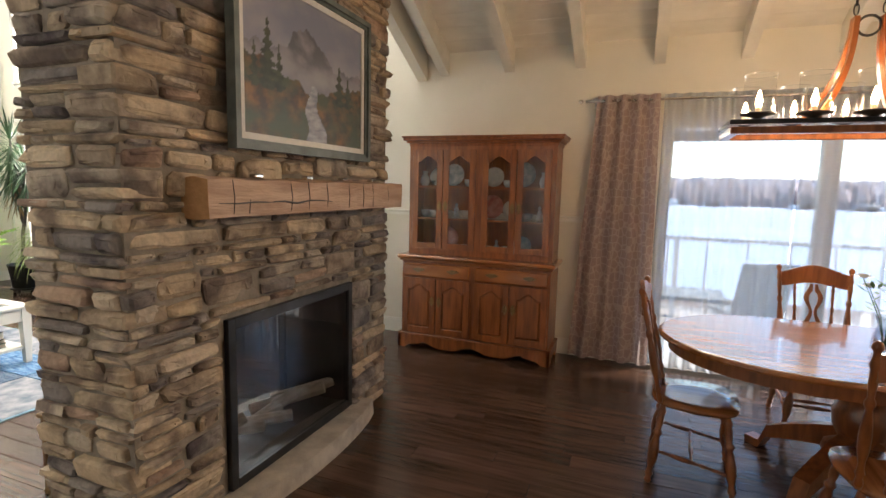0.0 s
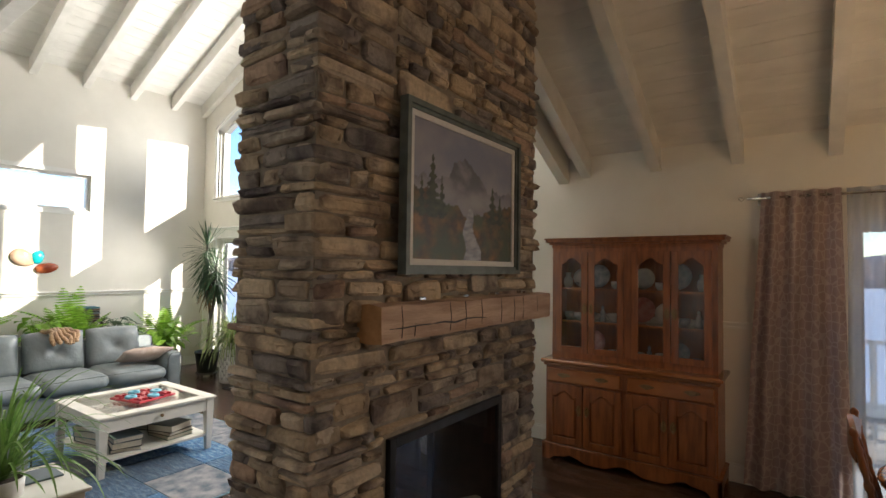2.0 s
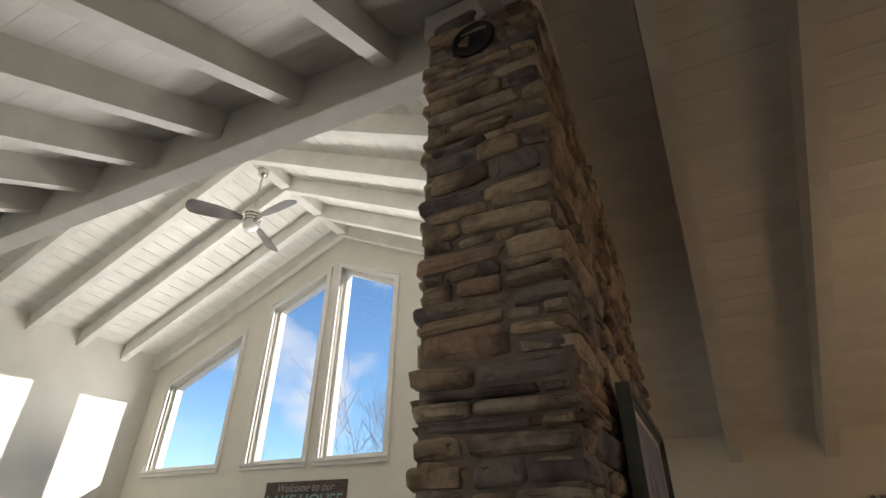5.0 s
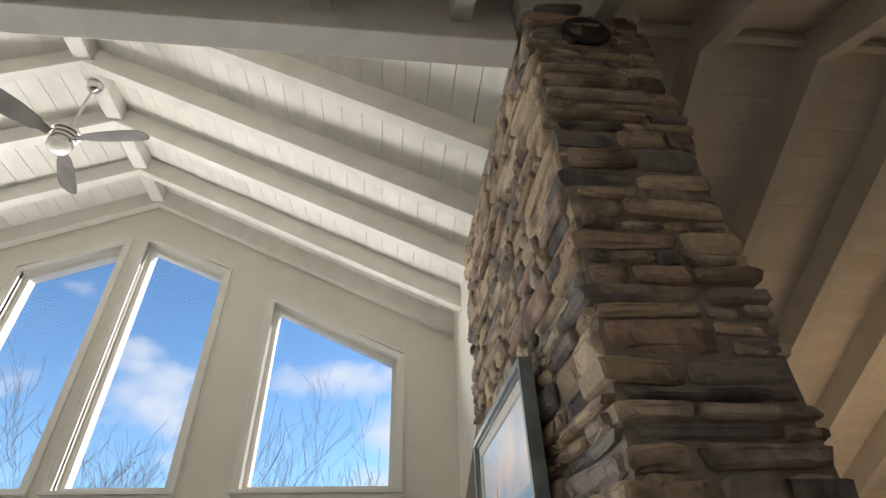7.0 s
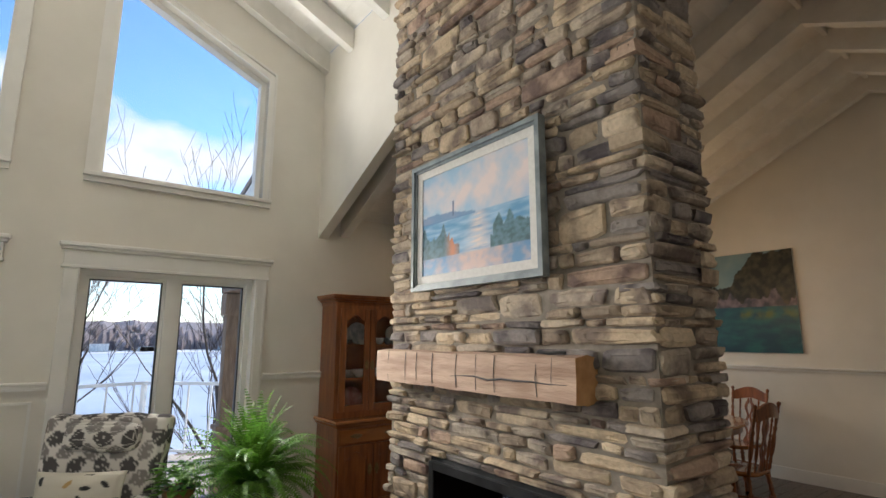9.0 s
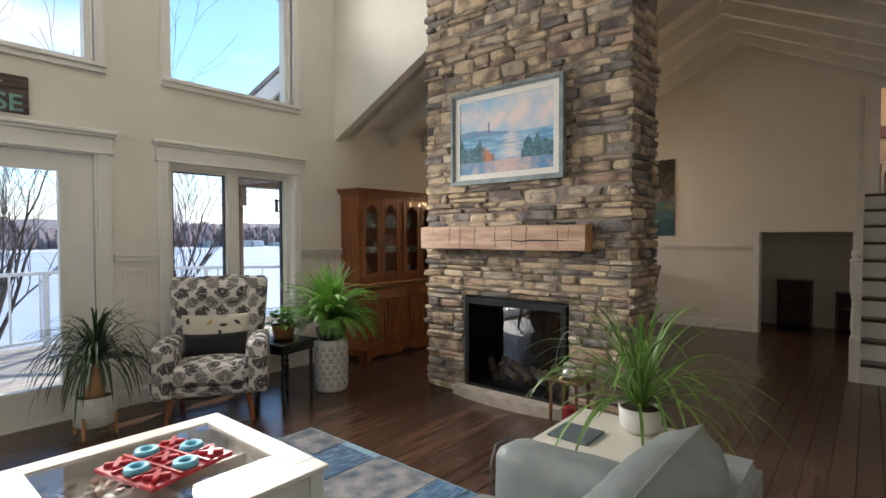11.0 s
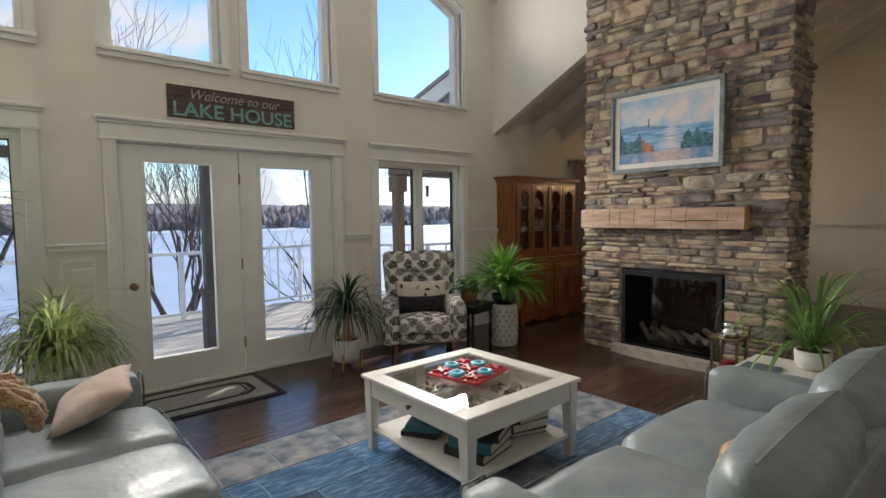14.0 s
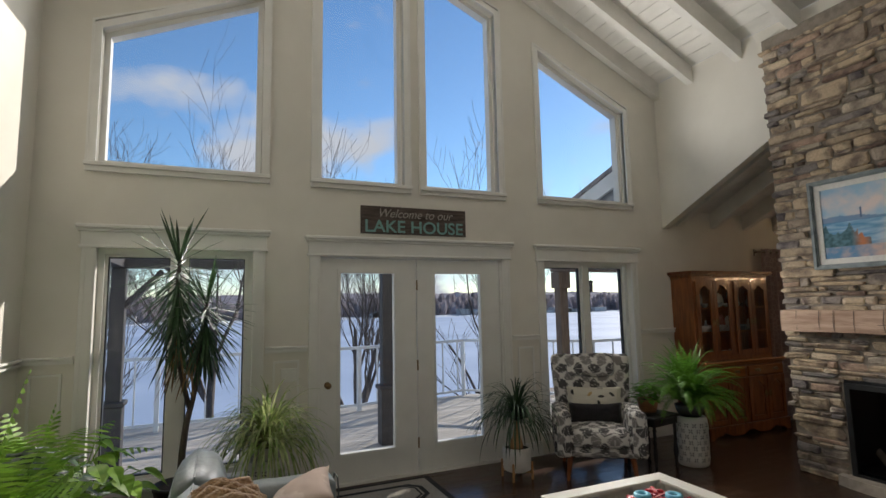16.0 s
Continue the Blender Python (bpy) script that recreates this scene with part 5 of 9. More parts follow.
def oval(bm, a, b, prof, n=48, straight=0.30):
    rings = []
    for k, z in prof:
        r = []
        for i in range(n):
            t = 2 * math.pi * i / n
            c, s = math.cos(t), math.sin(t)
            r.append(bm.verts.new(((a - k) * c + straight * (1 if c > 0 else -1) * (abs(c) > 1e-6), (b - k) * s, z)))
        rings.append(r)
    for p, q in zip(rings, rings[1:]):
        for i in range(n):
            bm.faces.new((p[i], p[(i + 1) % n], q[(i + 1) % n], q[i]))
    bm.faces.new(rings[0])
    bm.faces.new(rings[-1])


bm = bmesh.new()
oval(bm, 0.70, 0.60, [(0.03, 0.728), (0.005, 0.733), (0.0, 0.742), (0.004, 0.752), (0.012, 0.758), (0.02, 0.760)])
part("tabletop", bm, M_OAK_H, tb, "high gloss oval top with a moulded edge")
bm = bmesh.new()
oval(bm, 0.64, 0.54, [(0.0, 0.66), (0.0, 0.727)])
part("apron", bm, M_OAK, tb)
bm = bmesh.new()
lathe(bm, [(0.13, 0.18), (0.16, 0.20), (0.15, 0.24), (0.09, 0.28), (0.12, 0.34), (0.13, 0.42), (0.10, 0.50), (0.075, 0.54), (0.10, 0.57), (0.12, 0.60), (0.20, 0.64), (0.24, 0.66)], 24)
part("pedestal", bm, M_OAK, tb, "thick turned pedestal", smooth=True)
for k in range(4):
    bm = bmesh.new()
    prev = None
    for i in range(13):
        u = i / 12
        x = 0.08 + 0.50 * u
        z = 0.26 - 0.20 * u ** 1.3
        h = 0.13 - 0.075 * u
        if u > 0.82:
            z, h = 0.0, 0.06
        q = [(x, -0.04, max(0, z - h * 0.5)), (x, -0.04, z + h * 0.5 + 0.02 * (u > 0.82)), (x, 0.04, z + h * 0.5 + 0.02 * (u > 0.82)), (x, 0.04, max(0, z - h * 0.5))]
        if prev:
            hexa(bm, prev + q)
        prev = q
    part("foot", bm, M_OAK, tb).matrix_basis = pose(0, 0, 0, 0, 0, 45 + 90 * k)

# flowers in a glass vase on the table
M_LEAF = material("mid_green_leaves", (0.045, 0.105, 0.022), (0.10, 0.19, 0.045), 14, 0.45, random_by="island", spread=0.3)
M_PETAL_W = material("white_petals", (0.72, 0.70, 0.66), (0.85, 0.83, 0.78), 30, 0.6, random_by="island", spread=0.08)
M_PETAL_R = material("dark_red_petals", (0.16, 0.008, 0.012), (0.30, 0.02, 0.03), 30, 0.5, random_by="island", spread=0.2)
vz = thing("flower_vase", Matrix.Translation((1.02, 3.05, 0.762)), "glass vase of white and dark red flowers on the table", "vase")
bm = bmesh.new()
lathe(bm, [(0.035, 0), (0.055, 0.02), (0.05, 0.09), (0.035, 0.14), (0.05, 0.19), (0.047, 0.19), (0.032, 0.14), (0.045, 0.09), (0.04, 0.02)], 20)
part("vase", bm, M_CRYSTAL, vz, "clear glass vase", smooth=True)
rf = random.Random(21)
for k in range(13):
    a, r = rf.uniform(0, 6.28), rf.uniform(0.02, 0.20)
    top = Vector((r * math.cos(a), r * math.sin(a), 0.30 + rf.uniform(0, 0.14) - r * 0.5))
    bm = bmesh.new()
    tube(bm, [(0, 0, 0.02), (top.x * 0.3, top.y * 0.3, 0.18), tuple(top)], 0.0025, 5)
    for j in range(5):
        p = Vector((top.x * 0.6, top.y * 0.6, 0.2 + 0.03 * j))
        q = p + Vector((rf.uniform(-0.08, 0.08), rf.uniform(-0.08, 0.08), rf.uniform(0, 0.05)))
        s = (q - p).cross(Vector((0, 0, 1))).normalized() * 0.012
        bm.faces.new([bm.verts.new(x) for x in (p, (p + q) / 2 + s, q, (p + q) / 2 - s)])
    part("stem", bm, M_LEAF, vz)
    bm = bmesh.new()
    for ringi in range(4):
        for j in range(11):
            t = 2 * math.pi * j / 11 + ringi
            d = Vector((math.cos(t), math.sin(t), 0.25 + 0.35 * ringi)).normalized()
            L = 0.05 - 0.008 * ringi
            s = d.cross(Vector((0, 0, 1))).normalized() * 0.009
            bm.faces.new([bm.verts.new(x) for x in (top, top + d * L * 0.6 + s, top + d * L, top + d * L * 0.6 - s)])
    part("flower", bm, M_PETAL_R if k % 4 == 0 else M_PETAL_W, vz, "dark red bloom" if k % 4 == 0 else "white daisy bloom")

# chandelier
M_FLAME = bpy.data.materials.new("warm_bulb")
M_FLAME.use_nodes = True
M_FLAME.node_tree.nodes["Principled BSDF"].inputs["Emission Color"].default_value = (1.0, 0.62, 0.28, 1)
M_FLAME.node_tree.nodes["Principled BSDF"].inputs["Emission Strength"].default_value = 22
M_CANDLE = material("ivory_candle_sleeve", (0.70, 0.60, 0.45), None, 10, 0.5)
HX, HY, HZ, HL, HW = 0.76, 2.92, 1.82, 0.55, 0.17
chd = thing("chandelier", Matrix.Translation((HX, HY, HZ)), "lit wood and black iron oblong chandelier with ten glass candle shades", "chandelier")
for nm, z0, z1, o, mat, lab in (("wood_rail", 0.0, 0.032, 0.0, M_OAK, "warm wooden rail"), ("iron_rail", 0.044, 0.066, 0.006, M_BLACK, "black iron rail")):
    for a, b, c, d in ((-HL - o, HL + o, -HW - 0.022 - o, -HW + 0.022), (-HL - o, HL + o, HW - 0.022, HW + 0.022 + o), (-HL - o, -HL + 0.04, -HW + 0.0221, HW - 0.0221), (HL - 0.04, HL + o, -HW + 0.0221, HW - 0.0221)):
        bm = bmesh.new()
        box(bm, a, b, c, d, z0, z1, 0.003)
        part(nm, bm, mat, chd, lab)
for sx in (-1, 1):
    for sy in (-1, 1):
        bm = bmesh.new()
        prev = None
        for i in range(15):
            u = i / 14
            x, y, z = sx * (0.055 + 0.15 * u ** 2.2), sy * (0.012 + (HW - 0.012) * u ** 1.6), 0.54 - 0.475 * u
            q = [(x - 0.011, y - 0.016, z), (x + 0.011, y - 0.016, z), (x + 0.011, y + 0.016, z), (x - 0.011, y + 0.016, z)]
            if prev:
                hexa(bm, prev + q)
            prev = q
        part("arm", bm, M_OAK, chd, "curved bentwood arm")
bm = bmesh.new()
tube(bm, [(0.045 * math.cos(a), 0, 0.50 + 0.045 * math.sin(a)) for a in (2 * math.pi * i / 16 for i in range(17))], 0.006, 6, cap=False)
part("iron_ring", bm, M_BLACK, chd)
top_z = main_roof(HY) - HZ
for sx in (-1, 1):
    bm = bmesh.new()
    count = int((top_z - 0.08 - 0.56) / 0.042)
    for k in range(count):
        t = Matrix.Translation((sx * 0.055, 0, 0.575 + k * 0.042)) @ Matrix.Rotation(radians(90 * (k % 2)), 4, "Z") @ Matrix.Rotation(radians(90), 4, "X")
        pts = [tuple(t @ Vector((0.010 * math.cos(a), 0.027 * math.sin(a), 0))) for a in (2 * math.pi * i / 8 for i in range(9))]
        tube(bm, pts, 0.003, 4, cap=False)
    part("chain", bm, M_BLACK, chd)
bm = bmesh.new()
box(bm, -0.14, 0.14, -0.055, 0.055, top_z - 0.09, top_z + 0.03, 0.004)
part("canopy", bm, M_BLACK, chd)
for k in range(5):
    for sy in (-1, 1):
        lx, ly = -0.44 + 0.22 * k, sy * HW
        lamp = thing_part("candle_lamp", chd, Matrix.Translation((lx, ly, 0.067)))
        bm = bmesh.new()
        lathe(bm, [(0.02, 0), (0.025, 0.008), (0.072, 0.018), (0.075, 0.026), (0.02, 0.02)], 20)
        part("dish", bm, M_BLACK, lamp, smooth=True)
        bm = bmesh.new()
        lathe(bm, [(0.0125, 0.02), (0.0125, 0.055)], 10)
        part("candle", bm, M_CANDLE, lamp)
        bm = bmesh.new()
        lathe(bm, [(0.008, 0.055), (0.013, 0.076), (0.012, 0.094), (0.005, 0.122), (0.001, 0.132)], 10)
        part("bulb", bm, M_FLAME, lamp, "glowing candle bulb", smooth=True)
        bm = bmesh.new()
        lathe(bm, [(0.064, 0.026), (0.066, 0.20)], 24, cap=False)
        tube(bm, [(0.066 * math.cos(a), 0.066 * math.sin(a), 0.20) for a in (2 * math.pi * i / 24 for i in range(25))], 0.0016, 4, cap=False)
        part("shade", bm, M_GLASS_J, lamp, "clear glass cylinder shade", smooth=True)
        li = new("chandelier_bulb_light", bpy.data.lights.new("chandelier_bulb_light", "POINT"))
        li.data.energy, li.data.color, li.data.shadow_soft_size = 1.5, (1.0, 0.66, 0.36), 0.02
        li.location = (HX + lx, HY + ly, HZ + 0.067 + 0.10)


# ---------------------------------------------------------------- curtains
def cloth_material(name, c1, c2, trans, pattern=True, alpha=1.0):
    m = bpy.data.materials.new(name)
    m.use_nodes = True
    n, l = m.node_tree.nodes, m.node_tree.links
    n.remove(n["Principled BSDF"])
    d, t, tr = n.new("ShaderNodeBsdfDiffuse"), n.new("ShaderNodeBsdfTranslucent"), n.new("ShaderNodeBsdfTransparent")
    mx, mx2 = n.new("ShaderNodeMixShader"), n.new("ShaderNodeMixShader")
    mx.inputs[0].default_value, mx2.inputs[0].default_value = trans, alpha
    l.new(d.outputs[0], mx.inputs[1])
    l.new(t.outputs[0], mx.inputs[2])
    l.new(tr.outputs[0], mx2.inputs[1])
    l.new(mx.outputs[0], mx2.inputs[2])
    l.new(mx2.outputs[0], n["Material Output"].inputs[0])
    if pattern:
        uv = n.new("ShaderNodeUVMap")
        vo = n.new("ShaderNodeTexVoronoi")
        vo.feature = "DISTANCE_TO_EDGE"
        vo.inputs["Scale"].default_value = 15.0
        vo.inputs["Randomness"].default_value = 0.6
        ra = n.new("ShaderNodeValToRGB")
        ra.color_ramp.elements[0].position, ra.color_ramp.elements[1].position = 0.05, 0.09
        ra.color_ramp.elements[0].color, ra.color_ramp.elements[1].color = rgb(c2), rgb(c1)
        l.new(uv.outputs[0], vo.inputs["Vector"])
        l.new(vo.outputs["Distance"], ra.inputs[0])
        l.new(ra.outputs[0], d.inputs[0])
        l.new(ra.outputs[0], t.inputs[0])
    else:
        d.inputs[0].default_value = t.inputs[0].default_value = rgb(c1)
    return m


M_DRAPE = cloth_material("taupe_lattice_drape", (0.42, 0.325, 0.315), (0.53, 0.44, 0.42), 0.3)
M_SHEER = cloth_material("white_sheer_voile", (0.52, 0.56, 0.63), None, 0.35, False, 0.58)
ROD_Z, ROD_Y = 2.30, Y_N - 0.11
rod = thing("curtain_rod", Matrix(), "brushed nickel curtain rod on wall brackets", "curtain rod")
bm = bmesh.new()
tube(bm, [(-0.66, ROD_Y, ROD_Z), (2.60, ROD_Y, ROD_Z)], 0.011, 10)
part("rod", bm, M_CHROME, rod, smooth=True)
bm = bmesh.new()
for x, s in ((-0.66, -1), (2.60, 1)):
    for k in range(3):
        pts = [(x + s * (0.02 + 0.04 * i / 6), ROD_Y + 0.018 * math.cos(k * 2.1 + i) * math.sin(math.pi * i / 6), ROD_Z + 0.018 * math.sin(k * 2.1 + i) * math.sin(math.pi * i / 6)) for i in range(7)]
        tube(bm, pts, 0.004, 5)
part("finial", bm, M_CHROME, rod, "open cage finial")
bm = bmesh.new()
for x in (-0.58, 1.0, 2.5):
    tube(bm, [(x, ROD_Y, ROD_Z), (x, Y_N - 0.002, ROD_Z)], 0.007, 6)
    box(bm, x - 0.012, x + 0.012, Y_N - 0.006, Y_N, ROD_Z - 0.05, ROD_Z + 0.05)
part("bracket", bm, M_CHROME, rod)


def curtain(name, x0, x1, folds, amp, mat, label, cat, flare=0.0, top=ROD_Z + 0.045, y=ROD_Y, grommets=True, lean=0.0):
    t = thing(name, Matrix(), label, cat, "curtains at the patio door")
    nx, nz = folds * 10, 14
    bm = bmesh.new()
    uvl = bm.loops.layers.uv.new("UVMap")
    g = []
    for j in range(nz + 1):
        v = j / nz
        z = top + (0.03 - top) * v
        r = []
        for i in range(nx + 1):
            u = i / nx
            ph = u * folds * math.pi * 2
            a = amp * (1 + 0.35 * v) * (1 + 0.35 * noise.noise(Vector((u * 5, v * 1.5, x0))))
            xx = x0 + (x1 - x0) * u + flare * v * (u - 0.5) * 2 + lean * v + 0.02 * noise.noise(Vector((u * 7, v * 3, 7))) * v
            r.append(bm.verts.new((xx, y + a * math.sin(ph + 0.5 * v * noise.noise(Vector((u * 6, 0, 3)))), z)))
        g.append(r)
    cw = (x1 - x0) * 2.0
    for j in range(nz):
        for i in range(nx):
            f = bm.faces.new((g[j][i], g[j][i + 1], g[j + 1][i + 1], g[j + 1][i]))
            for lp, (uu, vv) in zip(f.loops, ((i, j), (i + 1, j), (i + 1, j + 1), (i, j + 1))):
                lp[uvl].uv = (uu / nx * cw, vv / nz * 2.3)
    part("panel", bm, mat, t, smooth=True)
    if grommets:
        for k in range(folds * 2):
            u = (k + 0.5) / (folds * 2)
            bm = bmesh.new()
            pts = [(x0 + (x1 - x0) * u + 0.004 * (-1) ** k, y + 0.022 * math.cos(a), ROD_Z + 0.022 * math.sin(a)) for a in (2 * math.pi * i / 10 for i in range(11))]
            tube(bm, pts, 0.0045, 5, cap=False)
            part("grommet", bm, M_CHROME, t)
    return t


curtain("drape", -0.56, -0.06, 4, 0.034, M_DRAPE, "taupe curtain with a cream lattice print hanging to the floor", "curtain", flare=0.09, lean=-0.05)
curtain("sheer_curtain", -0.03, 0.95, 9, 0.020, M_SHEER, "white sheer curtain hanging before the patio door", "curtain", y=ROD_Y + 0.02)
curtain("sheer_curtain", 0.97, 2.15, 10, 0.020, M_SHEER, "white sheer curtain hanging before the patio door", "curtain", y=ROD_Y + 0.02)
curtain("drape", 2.15, 2.56, 4, 0.034, M_DRAPE, "taupe curtain with a cream lattice print hanging to the floor", "curtain", flare=0.04)

# ---------------------------------------------------------------- stairs and hall
M_TREAD = material("dark_stair_tread", (0.035, 0.018, 0.012), (0.07, 0.038, 0.026), 8, 0.3, bump=0.1, stretch=(4, 0.5, 1))
stairs = tagged(new("staircase"), "white staircase with dark wooden treads going up", "staircase", kind="structure")
SX, SY0, SY1, RISE, RUN = 0.31, -1.42, -0.06, 0.195, 0.20
for k in range(10):
    bm = bmesh.new()
    box(bm, SX + RUN * k, SX + RUN * (k + 1) if k < 9 else SX + RUN * 9 + 0.1, SY0, SY1, 0, RISE * (k + 1) - 0.03)
    part("riser", bm, M_WHITE, stairs, "white painted riser")
    bm = bmesh.new()
    box(bm, SX + RUN * k - 0.025, SX + RUN * (k + 1) if k < 9 else X_E, SY0, SY1 - 0.001, RISE * (k + 1) - 0.03, RISE * (k + 1), 0.006)
    part("tread", bm, M_TREAD, stairs, "dark wood tread with a rounded nosing")
bm = bmesh.new()
box(bm, SX + RUN * 9 + 0.1, X_E, SY0, SY1, 0, 10 * RISE - 0.03)
part("landing", bm, M_PLASTER, stairs)
bm = bmesh.new()
y = SY1 + 0.001
hexa(bm, [(SX - 0.03, y, 0), (SX + RUN * 9 + 0.1, y, RISE * 9.2), (SX + RUN * 9 + 0.1, y, RISE * 10.6), (SX - 0.03, y, RISE * 1.4),
          (SX - 0.03, y + 0.03, 0), (SX + RUN * 9 + 0.1, y + 0.03, RISE * 9.2), (SX + RUN * 9 + 0.1, y + 0.03, RISE * 10.6), (SX - 0.03, y + 0.03, RISE * 1.4)])
hexa(bm, [(SX, y + 0.002, 0), (X_E, y + 0.002, 0), (X_E, y + 0.002, 10 * RISE), (SX, y + 0.002, 0.1), (SX, y + 0.02, 0), (X_E, y + 0.02, 0), (X_E, y + 0.02, 10 * RISE), (SX, y + 0.02, 0.1)])
part("stringer", bm, M_WHITE, stairs)
bm = bmesh.new()
nx0, ny0 = SX + 0.02, SY1 - 0.0
box(bm, nx0 - 0.045, nx0 + 0.045, ny0 - 0.005, ny0 + 0.085, 0, 0.42, 0.006)
lathe(bm, [(0.04, 0.42), (0.044, 0.44), (0.03, 0.46), (0.042, 0.55), (0.034, 0.72), (0.03, 0.80), (0.042, 0.83), (0.03, 0.86)], 14, Matrix.Translation((nx0, ny0 + 0.04, 0)))
box(bm, nx0 - 0.045, nx0 + 0.045, ny0 - 0.005, ny0 + 0.085, 0.86, 1.18, 0.006)
lathe(bm, [(0.05, 1.18), (0.055, 1.2), (0.03, 1.22), (0.045, 1.26), (0.03, 1.30), (0.005, 1.31)], 14, Matrix.Translation((nx0, ny0 + 0.04, 0)))
part("newel_post", bm, M_WHITE, stairs, "turned white newel post")
bm = bmesh.new()
hexa(bm, [(nx0, ny0 + 0.015, 1.06), (X_E, ny0 + 0.015, 1.06 + 0.93 * (X_E - nx0)), (X_E, ny0 + 0.015, 1.12 + 0.93 * (X_E - nx0)), (nx0, ny0 + 0.015, 1.12),
          (nx0, ny0 + 0.065, 1.06), (X_E, ny0 + 0.065, 1.06 + 0.93 * (X_E - nx0)), (X_E, ny0 + 0.065, 1.12 + 0.93 * (X_E - nx0)), (nx0, ny0 + 0.065, 1.12)])
part("handrail", bm, M_WHITE, stairs, "white sloping handrail")

M_HALL = material("warm_hall_paint", (0.62, 0.52, 0.42), (0.66, 0.56, 0.46), 3, 0.8, bump=0.05)
bm = bmesh.new()
box(bm, X_E + 0.2, 6.4, -1.9, -0.0, 1.80, 1.95)
part("floor_hall", bm, M_TREAD, label="dark floor of the upper hall", kind="structure")
bm = bmesh.new()
box(bm, 6.2, 6.4, -1.9, -0.0, 1.95, 4.4)
box(bm, X_E + 0.2, 6.2, -0.2, -0.0, 1.95, 4.4)
box(bm, X_E + 0.2, 6.2, -1.9, -1.7, 1.95, 4.4)
part("wall_hall", bm, M_HALL, label="warm painted walls of the upper hall", kind="structure")
bm = bmesh.new()
box(bm, X_E + 0.2, 6.4, -1.9, 0, 4.4, 4.5)
part("ceiling_hall", bm, M_WHITE, label="white hall ceiling", kind="structure")
bm = bmesh.new()
box(bm, X_E - 0.02, X_E, -0.20, -0.10, 1.95, 3.35)
box(bm, X_E - 0.02, X_E, -1.40, -0.10, 3.35, 3.43)
part("trim", bm, M_WHITE, label="white casing of the upper doorway", kind="structure")
bm = bmesh.new()
box(bm, 6.16, 6.2, -1.6, -0.86, 1.95, 3.9, 0.004)
for z0, z1 in ((2.15, 2.75), (2.9, 3.7)):
    box(bm, 6.15, 6.165, -1.5, -0.96, z0, z1, 0.006)
part("door_3", bm, M_WHITE, label="closed white panelled hall door", kind="structure")
hl = new("hall_ceiling_lamp", bpy.data.lights.new("hall_ceiling_lamp", "POINT"))
hl.data.energy, hl.data.color, hl.data.shadow_soft_size = 10, (1.0, 0.72, 0.48), 0.1
hl.location = (4.8, -1.0, 4.15)
ht = thing("console_table", Matrix.Translation((5.95, -0.52, 1.95)), "small white console table in the upper hall", "console table")
bm = bmesh.new()
box(bm, -0.16, 0.16, -0.28, 0.28, 0.74, 0.78, 0.004)
part("tabletop", bm, M_WHITE, ht)
bm = bmesh.new()
box(bm, -0.14, 0.14, -0.26, 0.26, 0.60, 0.74)
part("drawer_box", bm, M_WHITE, ht)
for sx in (-1, 1):
    for sy in (-1, 1):
        bm = bmesh.new()
        box(bm, sx * 0.13 - 0.02, sx * 0.13 + 0.02, sy * 0.25 - 0.02, sy * 0.25 + 0.02, 0, 0.60)
        part("leg", bm, M_WHITE, ht)
hv = thing("flower_vase", Matrix.Translation((5.95, -0.52, 2.73)), "white vase of dark red flowers on the hall table", "vase")
bm = bmesh.new()
lathe(bm, [(0.04, 0), (0.07, 0.05), (0.06, 0.12), (0.035, 0.16), (0.04, 0.18)], 14)
part("vase", bm, M_CHINA, hv, smooth=True)
bm = bmesh.new()
for k in range(110):
    d = Vector((rf.gauss(0, 1), rf.gauss(0, 1), abs(rf.gauss(0.5, 0.8)))).normalized()
    p = Vector((0, 0, 0.24)) + d * rf.uniform(0.08, 0.2)
    s = d.cross(Vector((0.3, 0.2, 1))).normalized() * 0.025
    q = d.cross(s).normalized() * 0.025
    bm.faces.new([bm.verts.new(x) for x in (p - s, p - q, p + s, p + q)])
part("blooms", bm, M_PETAL_R, hv, "cluster of dark red blooms")
bm = bmesh.new()
box(bm, 6.14, 6.2, -0.36, -0.24, 3.2, 3.42, 0.01)
tagged(part("wall_plaque", bm, M_OAK), "small brown wooden plaque on the hall wall", "plaque")

# nook under the hall
bm = bmesh.new()
box(bm, 3.75, 3.85, -0.6, 2.2, 0, 1.8)
box(bm, X_E + 0.2, 3.75, 2.1, 2.2, 0, 1.8)
box(bm, X_E + 0.2, 3.75, -0.7, -0.6, 0, 1.8)
part("wall_nook", bm, M_PLASTER, label="cream walls of the low alcove", kind="structure")
bm = bmesh.new()
box(bm, X_E + 0.2, 3.85, -0.7, 2.2, 1.70, 1.795)
part("ceiling_nook", bm, M_WHITE, label="low ceiling of the alcove", kind="structure")
M_DARKWOOD = material("espresso_wood", (0.03, 0.014, 0.012), (0.055, 0.028, 0.022), 8, 0.4, stretch=(3, 3, 0.5))
